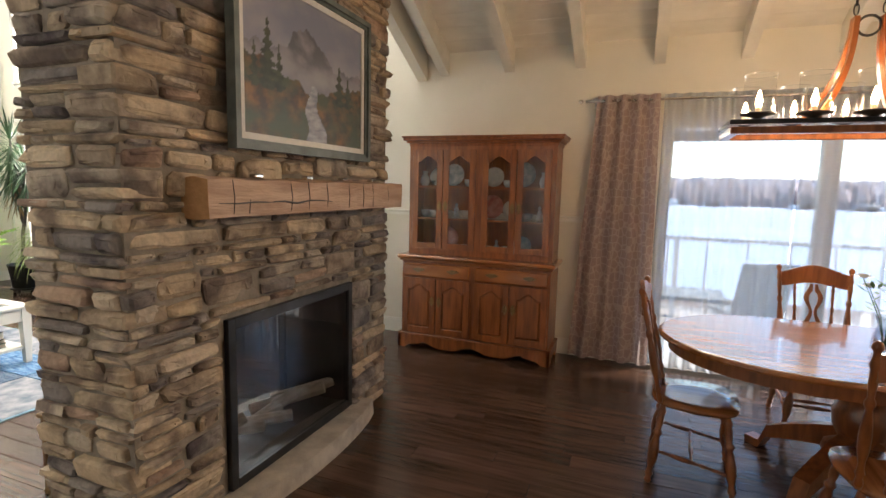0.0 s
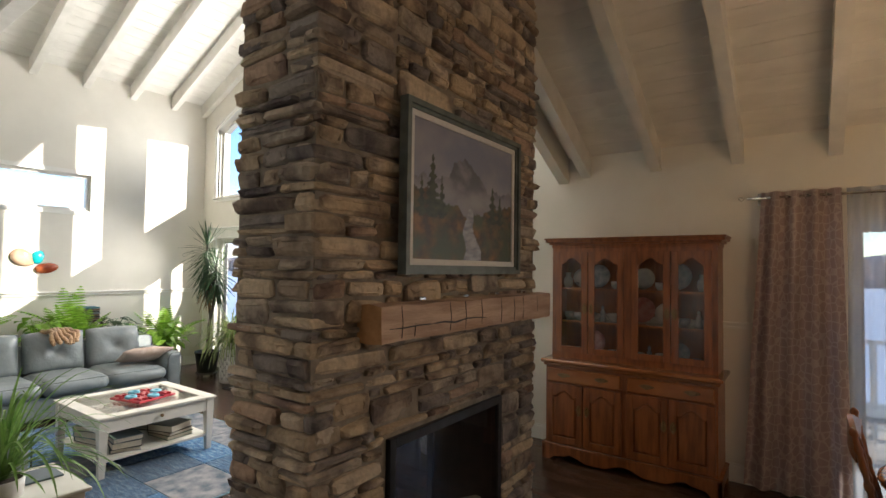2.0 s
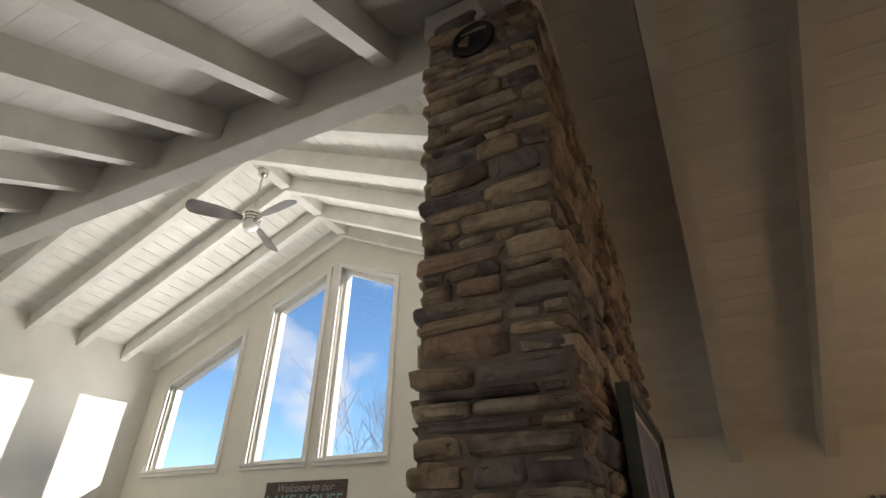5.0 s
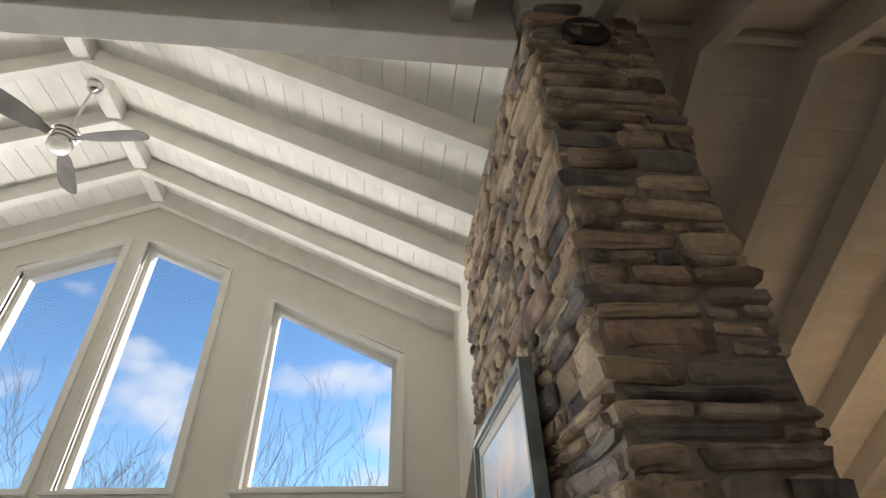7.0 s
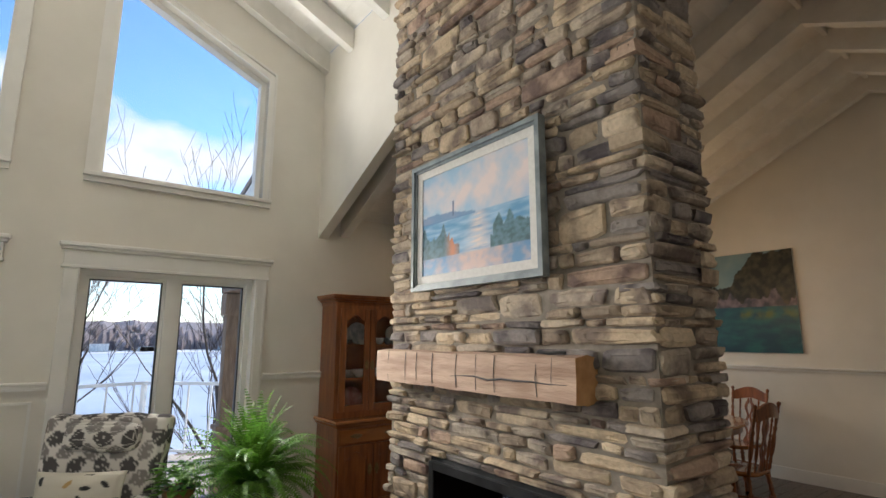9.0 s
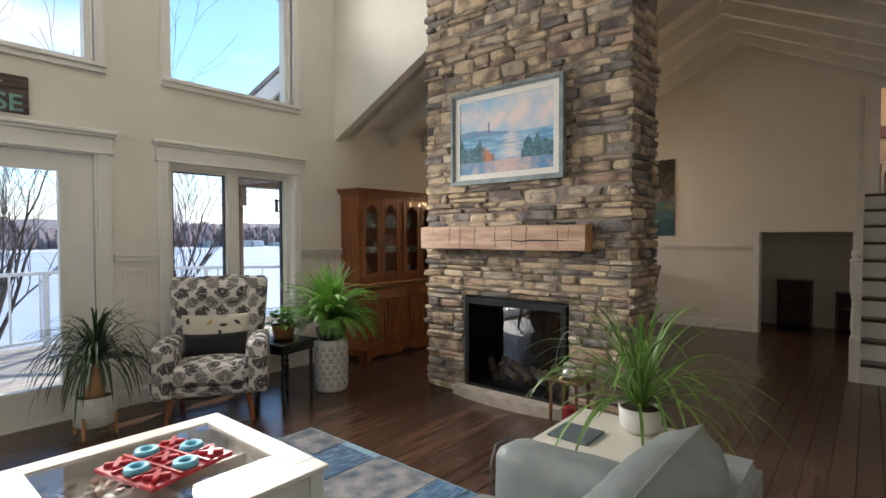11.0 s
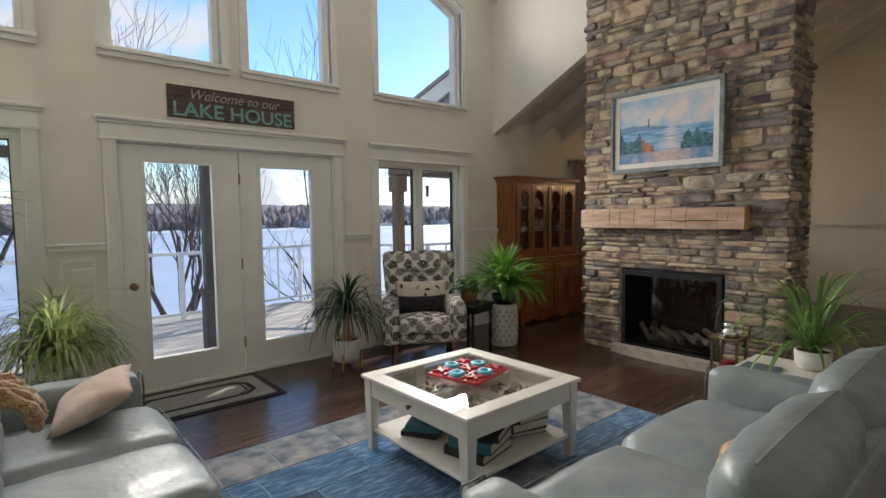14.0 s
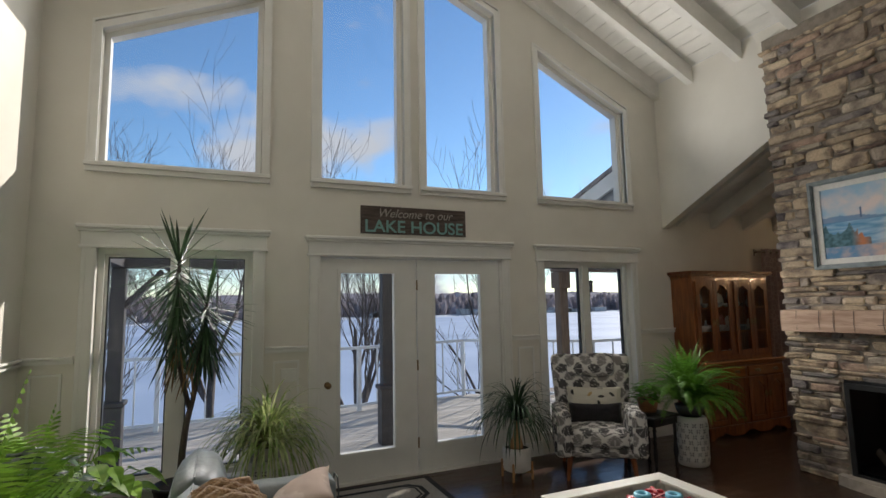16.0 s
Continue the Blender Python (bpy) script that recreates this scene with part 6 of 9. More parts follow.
for nm, x, y, w, h in (("bookcase", 3.56, 0.77, 0.44, 0.72), ("cabinet", 3.56, 0.14, 0.24, 0.56)):
    bc = thing(nm, Matrix.Translation((x, y, 0)), "dark wooden %s standing in the low alcove" % nm, nm)
    bm = bmesh.new()
    box(bm, -0.16, 0.16, -w / 2, -w / 2 + 0.02, 0, h)
    box(bm, -0.16, 0.16, w / 2 - 0.02, w / 2, 0, h)
    box(bm, 0.14, 0.16, -w / 2 + 0.02, w / 2 - 0.02, 0, h)
    box(bm, -0.17, 0.17, -w / 2 - 0.01, w / 2 + 0.01, h, h + 0.02)
    part("carcass", bm, M_DARKWOOD, bc)
    for z in (0.05, 0.32, 0.58):
        if z < h - 0.1:
            bm = bmesh.new()
            box(bm, -0.15, 0.14, -w / 2 + 0.02, w / 2 - 0.02, z, z + 0.018)
            part("shelf", bm, M_DARKWOOD, bc)
bm = bmesh.new()
box(bm, X_E - 0.03, X_E + 0.20, 1.132, 1.20, 0, 1.49, 0.004)
part("door_post", bm, M_WHITE, label="white post at the alcove opening", kind="structure")

# ceiling fan
fan = thing("ceiling_fan", Matrix.Translation((-5.62, 3.07, 0)), "brushed nickel ceiling fan with three grey blades hanging from the ridge", "ceiling fan")
bm = bmesh.new()
lathe(bm, [(0.065, 5.87), (0.065, 5.84), (0.05, 5.80), (0.015, 5.78)], 20)
part("canopy", bm, M_CHROME, fan, smooth=True)
bm = bmesh.new()
lathe(bm, [(0.012, 5.79), (0.012, 5.28)], 10)
part("down_rod", bm, M_CHROME, fan)
bm = bmesh.new()
lathe(bm, [(0.02, 5.28), (0.09, 5.26), (0.105, 5.24), (0.105, 5.215), (0.085, 5.212), (0.085, 5.20), (0.098, 5.198), (0.098, 5.178), (0.08, 5.175), (0.08, 5.163), (0.092, 5.16), (0.092, 5.14), (0.08, 5.135), (0.08, 5.12), (0.09, 5.118), (0.09, 5.10)], 24)
part("motor", bm, M_CHROME, fan, "ribbed brushed nickel motor")
M_OPAL = material("opal_glass_bowl", (0.75, 0.74, 0.70), None, 10, 0.2, coat=0.5)
bm = bmesh.new()
lathe(bm, [(0.09, 5.10), (0.088, 5.07), (0.065, 5.03), (0.03, 5.012), (0.002, 5.008)], 24)
part("bowl", bm, M_OPAL, fan, "white opal glass bowl", smooth=True)
M_BLADE = material("grey_fan_blade", (0.11, 0.10, 0.095), (0.16, 0.15, 0.14), 6, 0.4)
for k, ang in enumerate((-8, 112, 232)):
    bm = bmesh.new()
    pr = [(0.10, 0.03), (0.17, 0.035), (0.20, 0.055), (0.35, 0.078), (0.55, 0.086), (0.64, 0.08), (0.68, 0.045), (0.69, 0.0)]
    up = [bm.verts.new((x, w, 5.155 + w * 0.42)) for x, w in pr]
    dn = [bm.verts.new((x, -w, 5.155 - w * 0.42)) for x, w in pr[:-1]]
    f = bm.faces.new(up + dn[::-1])
    r = bmesh.ops.extrude_face_region(bm, geom=[f])
    bmesh.ops.translate(bm, vec=(0, 0, 0.007), verts=[v for v in r["geom"] if isinstance(v, bmesh.types.BMVert)])
    part("blade", bm, M_BLADE, fan).matrix_basis = pose(0, 0, 0, 0, 0, ang)


# ---------------------------------------------------------------- rug and mat
def rug_material():
    m = material("overdyed_blue_rug", (0.012, 0.055, 0.14), (0.16, 0.25, 0.33), 11, 0.95, bump=0.4, bscale=220, stretch=(1, 4, 1), mid=(0.03, 0.12, 0.25), random_by="object", spread=0.45, detail=9, sheen=0.2)
    return m


M_RUG = rug_material()
M_RUG_GREY = material("faded_grey_rug_patch", (0.10, 0.13, 0.17), (0.34, 0.33, 0.34), 9, 0.95, bump=0.4, bscale=220, random_by="object", spread=0.2, detail=9)
M_SEAM = material("pale_blue_stitching", (0.16, 0.30, 0.40), (0.28, 0.42, 0.50), 60, 0.95)
RX0, RX1, RY0, RY1 = -6.72, -3.82, 0.55, 3.08
rug = thing("area_rug", Matrix(), "patchwork overdyed blue and grey rug on dark floorboards", "rug")
bm = bmesh.new()
box(bm, RX0, RX1, RY0, RY1, 0.001, 0.009)
part("backing", bm, M_SEAM, rug, "pale blue stitched seams")
rp = random.Random(4)
y = RY0 + 0.01
while y < RY1 - 0.05:
    h = min(rp.uniform(0.34, 0.52), RY1 - 0.01 - y)
    if RY1 - y - h < 0.2:
        h = RY1 - 0.01 - y
    x = RX0 + 0.01 - rp.uniform(0, 0.3)
    while x < RX1 - 0.02:
        w = rp.uniform(0.42, 0.75)
        a, b = max(x, RX0 + 0.01), min(x + w, RX1 - 0.01)
        if b - a > 0.05:
            grey = (y > RY1 - 0.6 and rp.random() < 0.75) or rp.random() < 0.14
            bm = bmesh.new()
            box(bm, a + 0.005, b - 0.005, y + 0.005, y + h - 0.005, 0.009, 0.013)
            part("carpet_patch", bm, M_RUG_GREY if grey else M_RUG, rug, "faded grey carpet patch" if grey else "")
        x += w
    y += h

M_MAT = material("beige_woven_mat", (0.26, 0.235, 0.20), (0.42, 0.39, 0.34), 90, 0.95, bump=0.6, bscale=160)
M_MATB = material("black_mat_border", (0.015, 0.014, 0.014), (0.03, 0.03, 0.03), 80, 0.95, bump=0.5, bscale=200)
mat_ = thing("door_mat", Matrix.Translation((-6.27, 4.28, 0)), "beige braided door mat with black borders before the glazed doors", "mat")
bm = bmesh.new()
box(bm, -0.62, 0.62, -0.36, 0.36, 0.001, 0.010, 0.002)
part("border", bm, M_MATB, mat_)
bm = bmesh.new()
for i in range(18):
    y0 = -0.30 + i * 0.6 / 18
    box(bm, -0.56, 0.56, y0 + 0.002, y0 + 0.6 / 18 - 0.002, 0.010, 0.0135, 0.001)
part("weave", bm, M_MAT, mat_)
bm = bmesh.new()
oc = [(0.46, 0.10), (0.36, 0.20), (-0.36, 0.20), (-0.46, 0.10), (-0.46, -0.10), (-0.36, -0.20), (0.36, -0.20), (0.46, -0.10)]
for sc, w in ((1.0, 0.028), (0.86, 0.012)):
    for i in range(8):
        (ax, ay), (bx, by) = oc[i], oc[(i + 1) % 8]
        k = 1 - w / 0.3
        hexa(bm, [(ax * sc, ay * sc, 0.0136), (bx * sc, by * sc, 0.0136), (bx * sc * k, by * sc * (k - 0.06), 0.0136), (ax * sc * k, ay * sc * (k - 0.06), 0.0136),
                  (ax * sc, ay * sc, 0.0155), (bx * sc, by * sc, 0.0155), (bx * sc * k, by * sc * (k - 0.06), 0.0155), (ax * sc * k, ay * sc * (k - 0.06), 0.0155)])
part("octagon_band", bm, M_MATB, mat_)

# ---------------------------------------------------------------- coffee table
M_CREAM = material("cream_lacquer", (0.68, 0.65, 0.58), (0.74, 0.71, 0.64), 8, 0.35, bump=0.03)
M_PEBBLE = material("assorted_pebbles", (0.22, 0.18, 0.15), (0.62, 0.54, 0.45), 4, 0.6, bump=0.2, random_by="island", spread=0.5)
M_RED = material("glossy_red_paint", (0.42, 0.02, 0.035), (0.52, 0.035, 0.05), 8, 0.3, coat=0.3)
M_TURQ = material("sky_blue_paint", (0.12, 0.42, 0.58), (0.16, 0.50, 0.66), 8, 0.35)
CTX0, CTX1, CTY0, CTY1, CTZ = -5.73, -4.78, 1.60, 2.58, 0.495
ct = thing("coffee_table", Matrix.Translation(((CTX0 + CTX1) / 2, (CTY0 + CTY1) / 2, 0)), "square cream display coffee table with a glass top and drawer", "coffee table")
hx, hy = (CTX1 - CTX0) / 2, (CTY1 - CTY0) / 2
bm = bmesh.new()
fw = 0.105
box(bm, -hx, hx, -hy, -hy + fw, CTZ - 0.022, CTZ, 0.004)
box(bm, -hx, hx, hy - fw, hy, CTZ - 0.022, CTZ, 0.004)
box(bm, -hx, -hx + fw, -hy + fw, hy - fw, CTZ - 0.022, CTZ, 0.003)
box(bm, hx - fw, hx, -hy + fw, hy - fw, CTZ - 0.022, CTZ, 0.003)
part("top_frame", bm, M_CREAM, ct)
k = 0.025
for nm, a, b, c, d, z0, z1 in (("apron", -hx + k, hx - k, -hy + k, -hy + k + 0.018, -0.13, -0.022), ("apron", -hx + k, hx - k, hy - k - 0.018, hy - k, -0.13, -0.022),
                               ("apron", hx - k - 0.018, hx - k, -hy + k + 0.018, hy - k - 0.018, -0.13, -0.022), ("apron", -hx + k, -hx + k + 0.018, -hy + k + 0.018, hy - k - 0.018, -0.13, -0.022),
                               ("tray", -hx + k + 0.018, hx - k - 0.018, -hy + k + 0.018, hy - k - 0.018, -0.125, -0.105),
                               ("divider", -0.008, 0.008, -hy + fw, hy - fw, -0.105, -0.05), ("divider", -hx + fw, -0.008, -0.008, 0.008, -0.105, -0.05), ("divider", 0.008, hx - fw, -0.008, 0.008, -0.105, -0.05)):
    bm = bmesh.new()
    box(bm, a, b, c, d, CTZ + z0, CTZ + z1)
    part(nm, bm, M_CREAM, ct)
bm = bmesh.new()
box(bm, -hx + fw - 0.005, hx - fw + 0.005, -hy + fw - 0.005, hy - fw + 0.005, CTZ - 0.012, CTZ - 0.006)
g = part("glass_top", bm, M_GLASS, ct, "inset clear glass")
g.visible_shadow = False
for sx in (-1, 1):
    for sy in (-1, 1):
        bm = bmesh.new()
        x, y = sx * (hx - 0.05), sy * (hy - 0.05)
        a, b = 0.033, 0.021
        hexa(bm, [(x - b, y - b, 0), (x + b, y - b, 0), (x + b, y + b, 0), (x - b, y + b, 0), (x - a, y - a, CTZ - 0.13), (x + a, y - a, CTZ - 0.13), (x + a, y + a, CTZ - 0.13), (x - a, y + a, CTZ - 0.13)])
        box(bm, x - a, x + a, y - a, y + a, CTZ - 0.13, CTZ - 0.022)
        part("leg", bm, M_CREAM, ct, "square tapered leg")
bm = bmesh.new()
box(bm, -hx + 0.04, hx - 0.04, -hy + 0.04, hy - 0.04, 0.13, 0.152, 0.003)
part("lower_shelf", bm, M_CREAM, ct)
for sx in (-1, 1):
    bm = bmesh.new()
    lathe(bm, [(0.008, 0), (0.007, 0.012), (0.015, 0.018), (0.014, 0.026), (0.004, 0.028)], 12, Matrix.Translation((sx * (hx - k), 0, CTZ - 0.078)) @ Matrix.Rotation(radians(90 * sx), 4, "Y"))
    part("knob", bm, M_BRASS, ct, "dark bronze drawer knob", smooth=True)
bm = bmesh.new()
for _ in range(260):
    qx, qy = rp.choice((-1, 1)), rp.choice((-1, 1))
    if (qx, qy) == (-1, 1) and rp.random() < 0.4:
        continue
    x, y = qx * rp.uniform(0.04, 0.34), qy * rp.uniform(0.04, 0.35)
    r = rp.choice((0.010, 0.014, 0.020, 0.028))
    t = Matrix.Translation((x, y, CTZ - 0.105 + r * 0.6)) @ Matrix.Rotation(rp.uniform(0, 3), 4, "Z") @ Matrix.Diagonal((1.0, rp.uniform(0.6, 0.9), 0.6, 1))
    lathe(bm, [(r * 0.15, -r), (r * 0.8, -r * 0.6), (r, 0), (r * 0.8, r * 0.6), (r * 0.15, r)], 7, t)
stones = part("pebble_collection", bm, M_PEBBLE, ct, "collection of pebbles and shells in the tray", smooth=True, kind="stuff")
bm = bmesh.new()
box(bm, 0.05, 0.30, 0.10, 0.16, CTZ - 0.10, CTZ - 0.085, 0.004, m=Matrix.Rotation(radians(8), 4, "Z"))
part("driftwood", bm, M_TURQ, ct, "turquoise painted stick")

gb = thing("tic_tac_toe_board", Matrix.Translation((-5.22, 2.13, CTZ)) @ Matrix.Rotation(radians(14), 4, "Z"), "red wooden noughts and crosses board with blue rings on the glass", "board game")
bm = bmesh.new()
S = 0.185
box(bm, -S, S, -S, S, 0.0, 0.018, 0.003)
for i in (-1, 1):
    box(bm, i * S / 3 - 0.006, i * S / 3 + 0.006, -S, S, 0.018, 0.030)
    box(bm, -S, -S / 3 - 0.006, i * S / 3 - 0.006, i * S / 3 + 0.006, 0.018, 0.030)
    box(bm, -S / 3 + 0.006, S / 3 - 0.006, i * S / 3 - 0.006, i * S / 3 + 0.006, 0.018, 0.030)
    box(bm, S / 3 + 0.006, S, i * S / 3 - 0.006, i * S / 3 + 0.006, 0.018, 0.030)
part("board", bm, M_RED, gb)
for i in range(3):
    for j in range(3):
        cx, cy = (i - 1) * S * 0.667, (j - 1) * S * 0.667
        bm = bmesh.new()
        if (i, j) in ((0, 1), (1, 2), (1, 0), (2, 1)):
            lathe(bm, [(0.022, 0), (0.048, 0), (0.050, 0.010), (0.046, 0.024), (0.026, 0.024), (0.020, 0.012), (0.022, 0.0)], 24, Matrix.Translation((cx, cy, 0.019)), cap=False)
            part("ring", bm, M_TURQ, gb, "sky blue wooden ring", smooth=True)
        elif (i + j) % 2 == 0:
            for a in (45, -45):
                box(bm, -0.05, 0.05, -0.011, 0.011, 0.019, 0.036 + 0.001 * (a > 0), 0.003, m=Matrix.Translation((cx, cy, 0)) @ Matrix.Rotation(radians(a), 4, "Z"))
            part("cross", bm, M_RED, gb, "red wooden cross")

M_PAPER = material("page_edges", (0.55, 0.50, 0.40), (0.66, 0.60, 0.50), 50, 0.8, stretch=(1, 1, 8))
BOOKC = [material("book_cloth_" + n, c, None, 30, 0.5, bump=0.1) for n, c in (("black", (0.02, 0.02, 0.022)), ("teal", (0.04, 0.15, 0.18)), ("slate", (0.10, 0.13, 0.15)), ("brown", (0.11, 0.065, 0.035)), ("green", (0.12, 0.20, 0.15)))]
BNAME = ("black", "teal", "slate grey", "brown", "pale green")


def book(x, y, z, w, d, h, ang, c, where):
    b = thing("book", pose(x, y, z, 0, 0, ang), "%s hardback album lying %s" % (BNAME[c], where), "book", "books on the low shelf")
    bm = bmesh.new()
    box(bm, -w / 2, w / 2, -d / 2, d / 2, 0, 0.004)
    box(bm, -w / 2, w / 2, -d / 2, d / 2, h - 0.004, h)
    box(bm, -w / 2, -w / 2 + 0.005, -d / 2, d / 2, 0.004, h - 0.004)
    part("cover", bm, BOOKC[c], b)
    bm = bmesh.new()
    box(bm, -w / 2 + 0.005, w / 2 - 0.006, -d / 2 + 0.006, d / 2 - 0.006, 0.004, h - 0.004)
    part("page_block", bm, M_PAPER, b)


for pile in (((-5.40, 1.86, 0.31, 0.26, 12), ((0, 0.05), (1, 0.06), (0, 0.045))), ((-5.02, 1.90, 0.28, 0.22, -20), ((2, 0.03), (0, 0.055), (2, 0.04))),
             ((-5.05, 2.30, 0.30, 0.24, 6), ((4, 0.035), (3, 0.03), (0, 0.06))), ((-5.45, 2.28, 0.27, 0.22, 30), ((0, 0.03), (1, 0.04)))):
    (x, y, w, d, a), hs = pile
    z = 0.1525
    for i, (c, h) in enumerate(hs):
        book(x + 0.012 * i, y - 0.01 * i, z, w - 0.015 * i, d, h, a + 7 * i, c, "in a stack under the coffee table")
        z += h + 0.0005

# ---------------------------------------------------------------- sofas
M_SEAMLINE = material("dark_seam_piping", (0.06, 0.075, 0.08), None, 10, 0.5)
M_PILLOW = material("beige_patchwork_cushion", (0.50, 0.38, 0.31), (0.62, 0.50, 0.43), 2.5, 0.85, bump=0.2, bscale=200, ramp=(0.48, 0.52))


def tufted(bm, x0, x1, y0, y1, z0, z1, m=None):
    """A plump back cushion with cross tufting; its face is towards +y."""
    n, k = 18, 14
    cx, hx_ = (x0 + x1) / 2, (x1 - x0) / 2
    vs = []
    for s in (0, 1):
        g = []
        for j in range(k + 1):
            v = j / k * 2 - 1
            r = []
            for i in range(n + 1):
                u = i / n * 2 - 1
                edge = (1 - abs(u) ** 5) ** 0.6 * (1 - abs(v) ** 5) ** 0.6 if abs(u) < 1 and abs(v) < 1 else 0.0
                dd = edge
                if s:
                    crease = math.exp(-((abs(u) - abs(v)) / 0.10) ** 2) * (1 - max(abs(u), abs(v))) * 0.35
                    dd = edge * (1 - 0.55 * math.exp(-(u * u + v * v) / 0.05)) - crease * 0.5
                dd += edge * (0.07 * noise.noise(Vector((u * 3, v * 3, x0 * 7 + s))) + 0.05 * noise.noise(Vector((u * 9, v * 2.5, x0 * 5 + 3 * s))))
                ym = (y0 + y1) / 2
                y = ym + (y1 - ym) * dd if s else ym - (ym - y0) * dd
                rr = 1 - 0.03 * (1 - edge)
                r.append(bm.verts.new((cx + u * hx_ * rr, y, (z0 + z1) / 2 + v * (z1 - z0) / 2 * rr + 0.015 * (1 - u * u) * (v > 0.6))))
            g.append(r)
        vs.append(g)
        for j in range(k):
            for i in range(n):
                q = (g[j][i], g[j][i + 1], g[j + 1][i + 1], g[j + 1][i])
                bm.faces.new(q if s else q[::-1])
    allv = [v for g in vs for r in g for v in r]
    bmesh.ops.remove_doubles(bm, verts=allv, dist=0.0015)
    if m is not None:
        bmesh.ops.transform(bm, matrix=m, verts=[v for v in allv if v.is_valid])


def sofa(m, width, seats, label):
    """Leather sofa facing +y, its back at y = 0, centred on x."""
    s = thing("sofa", m, label, "sofa", "grey-blue leather sofas")
    W, D = width / 2, 0.96
    aw = 0.20
    bm = bmesh.new()
    box(bm, -W + 0.02, W - 0.02, 0.02, D - 0.06, 0.05, 0.28, 0.02)
    part("base", bm, M_LEATHER, s, smooth=False)
    bm = bmesh.new()
    hexa(bm, [(-W + 0.02, 0.0, 0.05), (W - 0.02, 0.0, 0.05), (W - 0.02, 0.16, 0.28), (-W + 0.02, 0.16, 0.28), (-W + 0.02, 0.0, 0.74), (W - 0.02, 0.0, 0.74), (W - 0.02, 0.15, 0.74), (-W + 0.02, 0.15, 0.74)])
    bmesh.ops.bevel(bm, geom=bm.edges[:], offset=0.025, segments=3, affect="EDGES")
    part("back_frame", bm, M_LEATHER, s, "leather covered outer back", smooth=False)
    cw = (2 * W - 2 * aw) / seats
    for i in range(seats):
        x0 = -W + aw + cw * i
        bm = bmesh.new()
        cushion(bm, x0 + 0.003, x0 + cw - 0.003, 0.20, D, 0.27, 0.45, 0.025, 14, sag=0.012)
        part("seat_cushion", bm, M_LEATHER, s, "plump leather seat cushion", smooth=True)
        bm = bmesh.new()
        lean = Matrix.Translation((0, 0.12, 0)) @ Matrix.Rotation(radians(9), 4, "X") @ Matrix.Translation((0, 0.04, -0.01))
        tufted(bm, x0 + 0.003, x0 + cw - 0.003, -0.02, 0.23, 0.40, 0.885, lean)
        part("back_cushion", bm, M_LEATHER, s, "tufted leather back cushion", smooth=True)
        bm = bmesh.new()
        tube(bm, [lean @ Vector((x0 + cw / 2 + u * (cw / 2 - 0.003) * 0.96, 0.105, 0.8775 + 0.014 * (1 - u * u))) for u in (-0.9, -0.6, -0.3, 0, 0.3, 0.6, 0.9)], 0.0045, 5)
        part("back_seam", bm, M_LEATHER, s, "raised seam along the cushion top")
        bm = bmesh.new()
        tube(bm, [(x0 + 0.02 + (cw - 0.04) * u, D - 0.002 + 0.004 * math.sin(u * 3.14), 0.43) for u in (0, 0.25, 0.5, 0.75, 1)], 0.003, 5)
        part("piping", bm, M_SEAMLINE, s)
    for sx in (-1, 1):
        bm = bmesh.new()
        a, b = sorted((sx * W, sx * (W - aw)))
        cushion(bm, a, b, 0.06, D - 0.06, 0.06, 0.60, 0.012, 12)
        part("arm", bm, M_LEATHER, s, "rounded leather arm", smooth=True)
        bm = bmesh.new()
        xm = (a + b) / 2
        tube(bm, [(a + 0.02, D - 0.052, 0.10), (a + 0.015, D - 0.048, 0.52), (xm - 0.05, D - 0.046, 0.585), (xm + 0.05, D - 0.046, 0.585), (b - 0.015, D - 0.048, 0.52), (b - 0.02, D - 0.052, 0.10)], 0.005, 5)
        part("arm_piping", bm, M_SEAMLINE, s)
    for sx in (-1, 1):
        for y in (0.08, D - 0.14):
            bm = bmesh.new()
            box(bm, sx * (W - 0.1) - 0.03, sx * (W - 0.1) + 0.03, y, y + 0.06, 0, 0.052)
            part("foot", bm, M_DARKWOOD, s)
    return s


sofa(pose(-7.74, 2.17, 0.0, 0, 0, -90), 2.32, 3, "grey-blue leather three seat sofa with tufted back beside the plants")
sofa(pose(-5.28, 0.12, 0.013, 0, 0, 0), 2.10, 2, "grey-blue leather loveseat standing on the blue rug")


def pillow(name, m, w, h, d, mat, label, cat="cushion"):
    n = 14
    t = thing(name, m, label, cat)
    bm = bmesh.new()
    g = [[], []]
    for s in (0, 1):
        for j in range(n + 1):
            v = j / n * 2 - 1
            r = []
            for i in range(n + 1):
                u = i / n * 2 - 1
                p = max(0.0, (1 - u * u) * (1 - v * v)) ** 0.42
                sq = 1 - 0.07 * (1 - abs(v)) * abs(u) ** 2 - 0.0
                r.append(bm.verts.new((u * w / 2 * (1 - 0.05 * (1 - v * v)), (1 if s else -1) * d / 2 * p * (1 + 0.15 * noise.noise(Vector((u * 3, v * 3, s)))), v * h / 2 * (1 - 0.08 * (1 - u * u)))))
            g[s].append(r)
        for j in range(n):
            for i in range(n):
                q = (g[s][j][i], g[s][j][i + 1], g[s][j + 1][i + 1], g[s][j + 1][i])
                bm.faces.new(q if not s else q[::-1])
    bmesh.ops.remove_doubles(bm, verts=bm.verts[:], dist=0.001)
    part("cover", bm, mat, t, smooth=True)
    return t


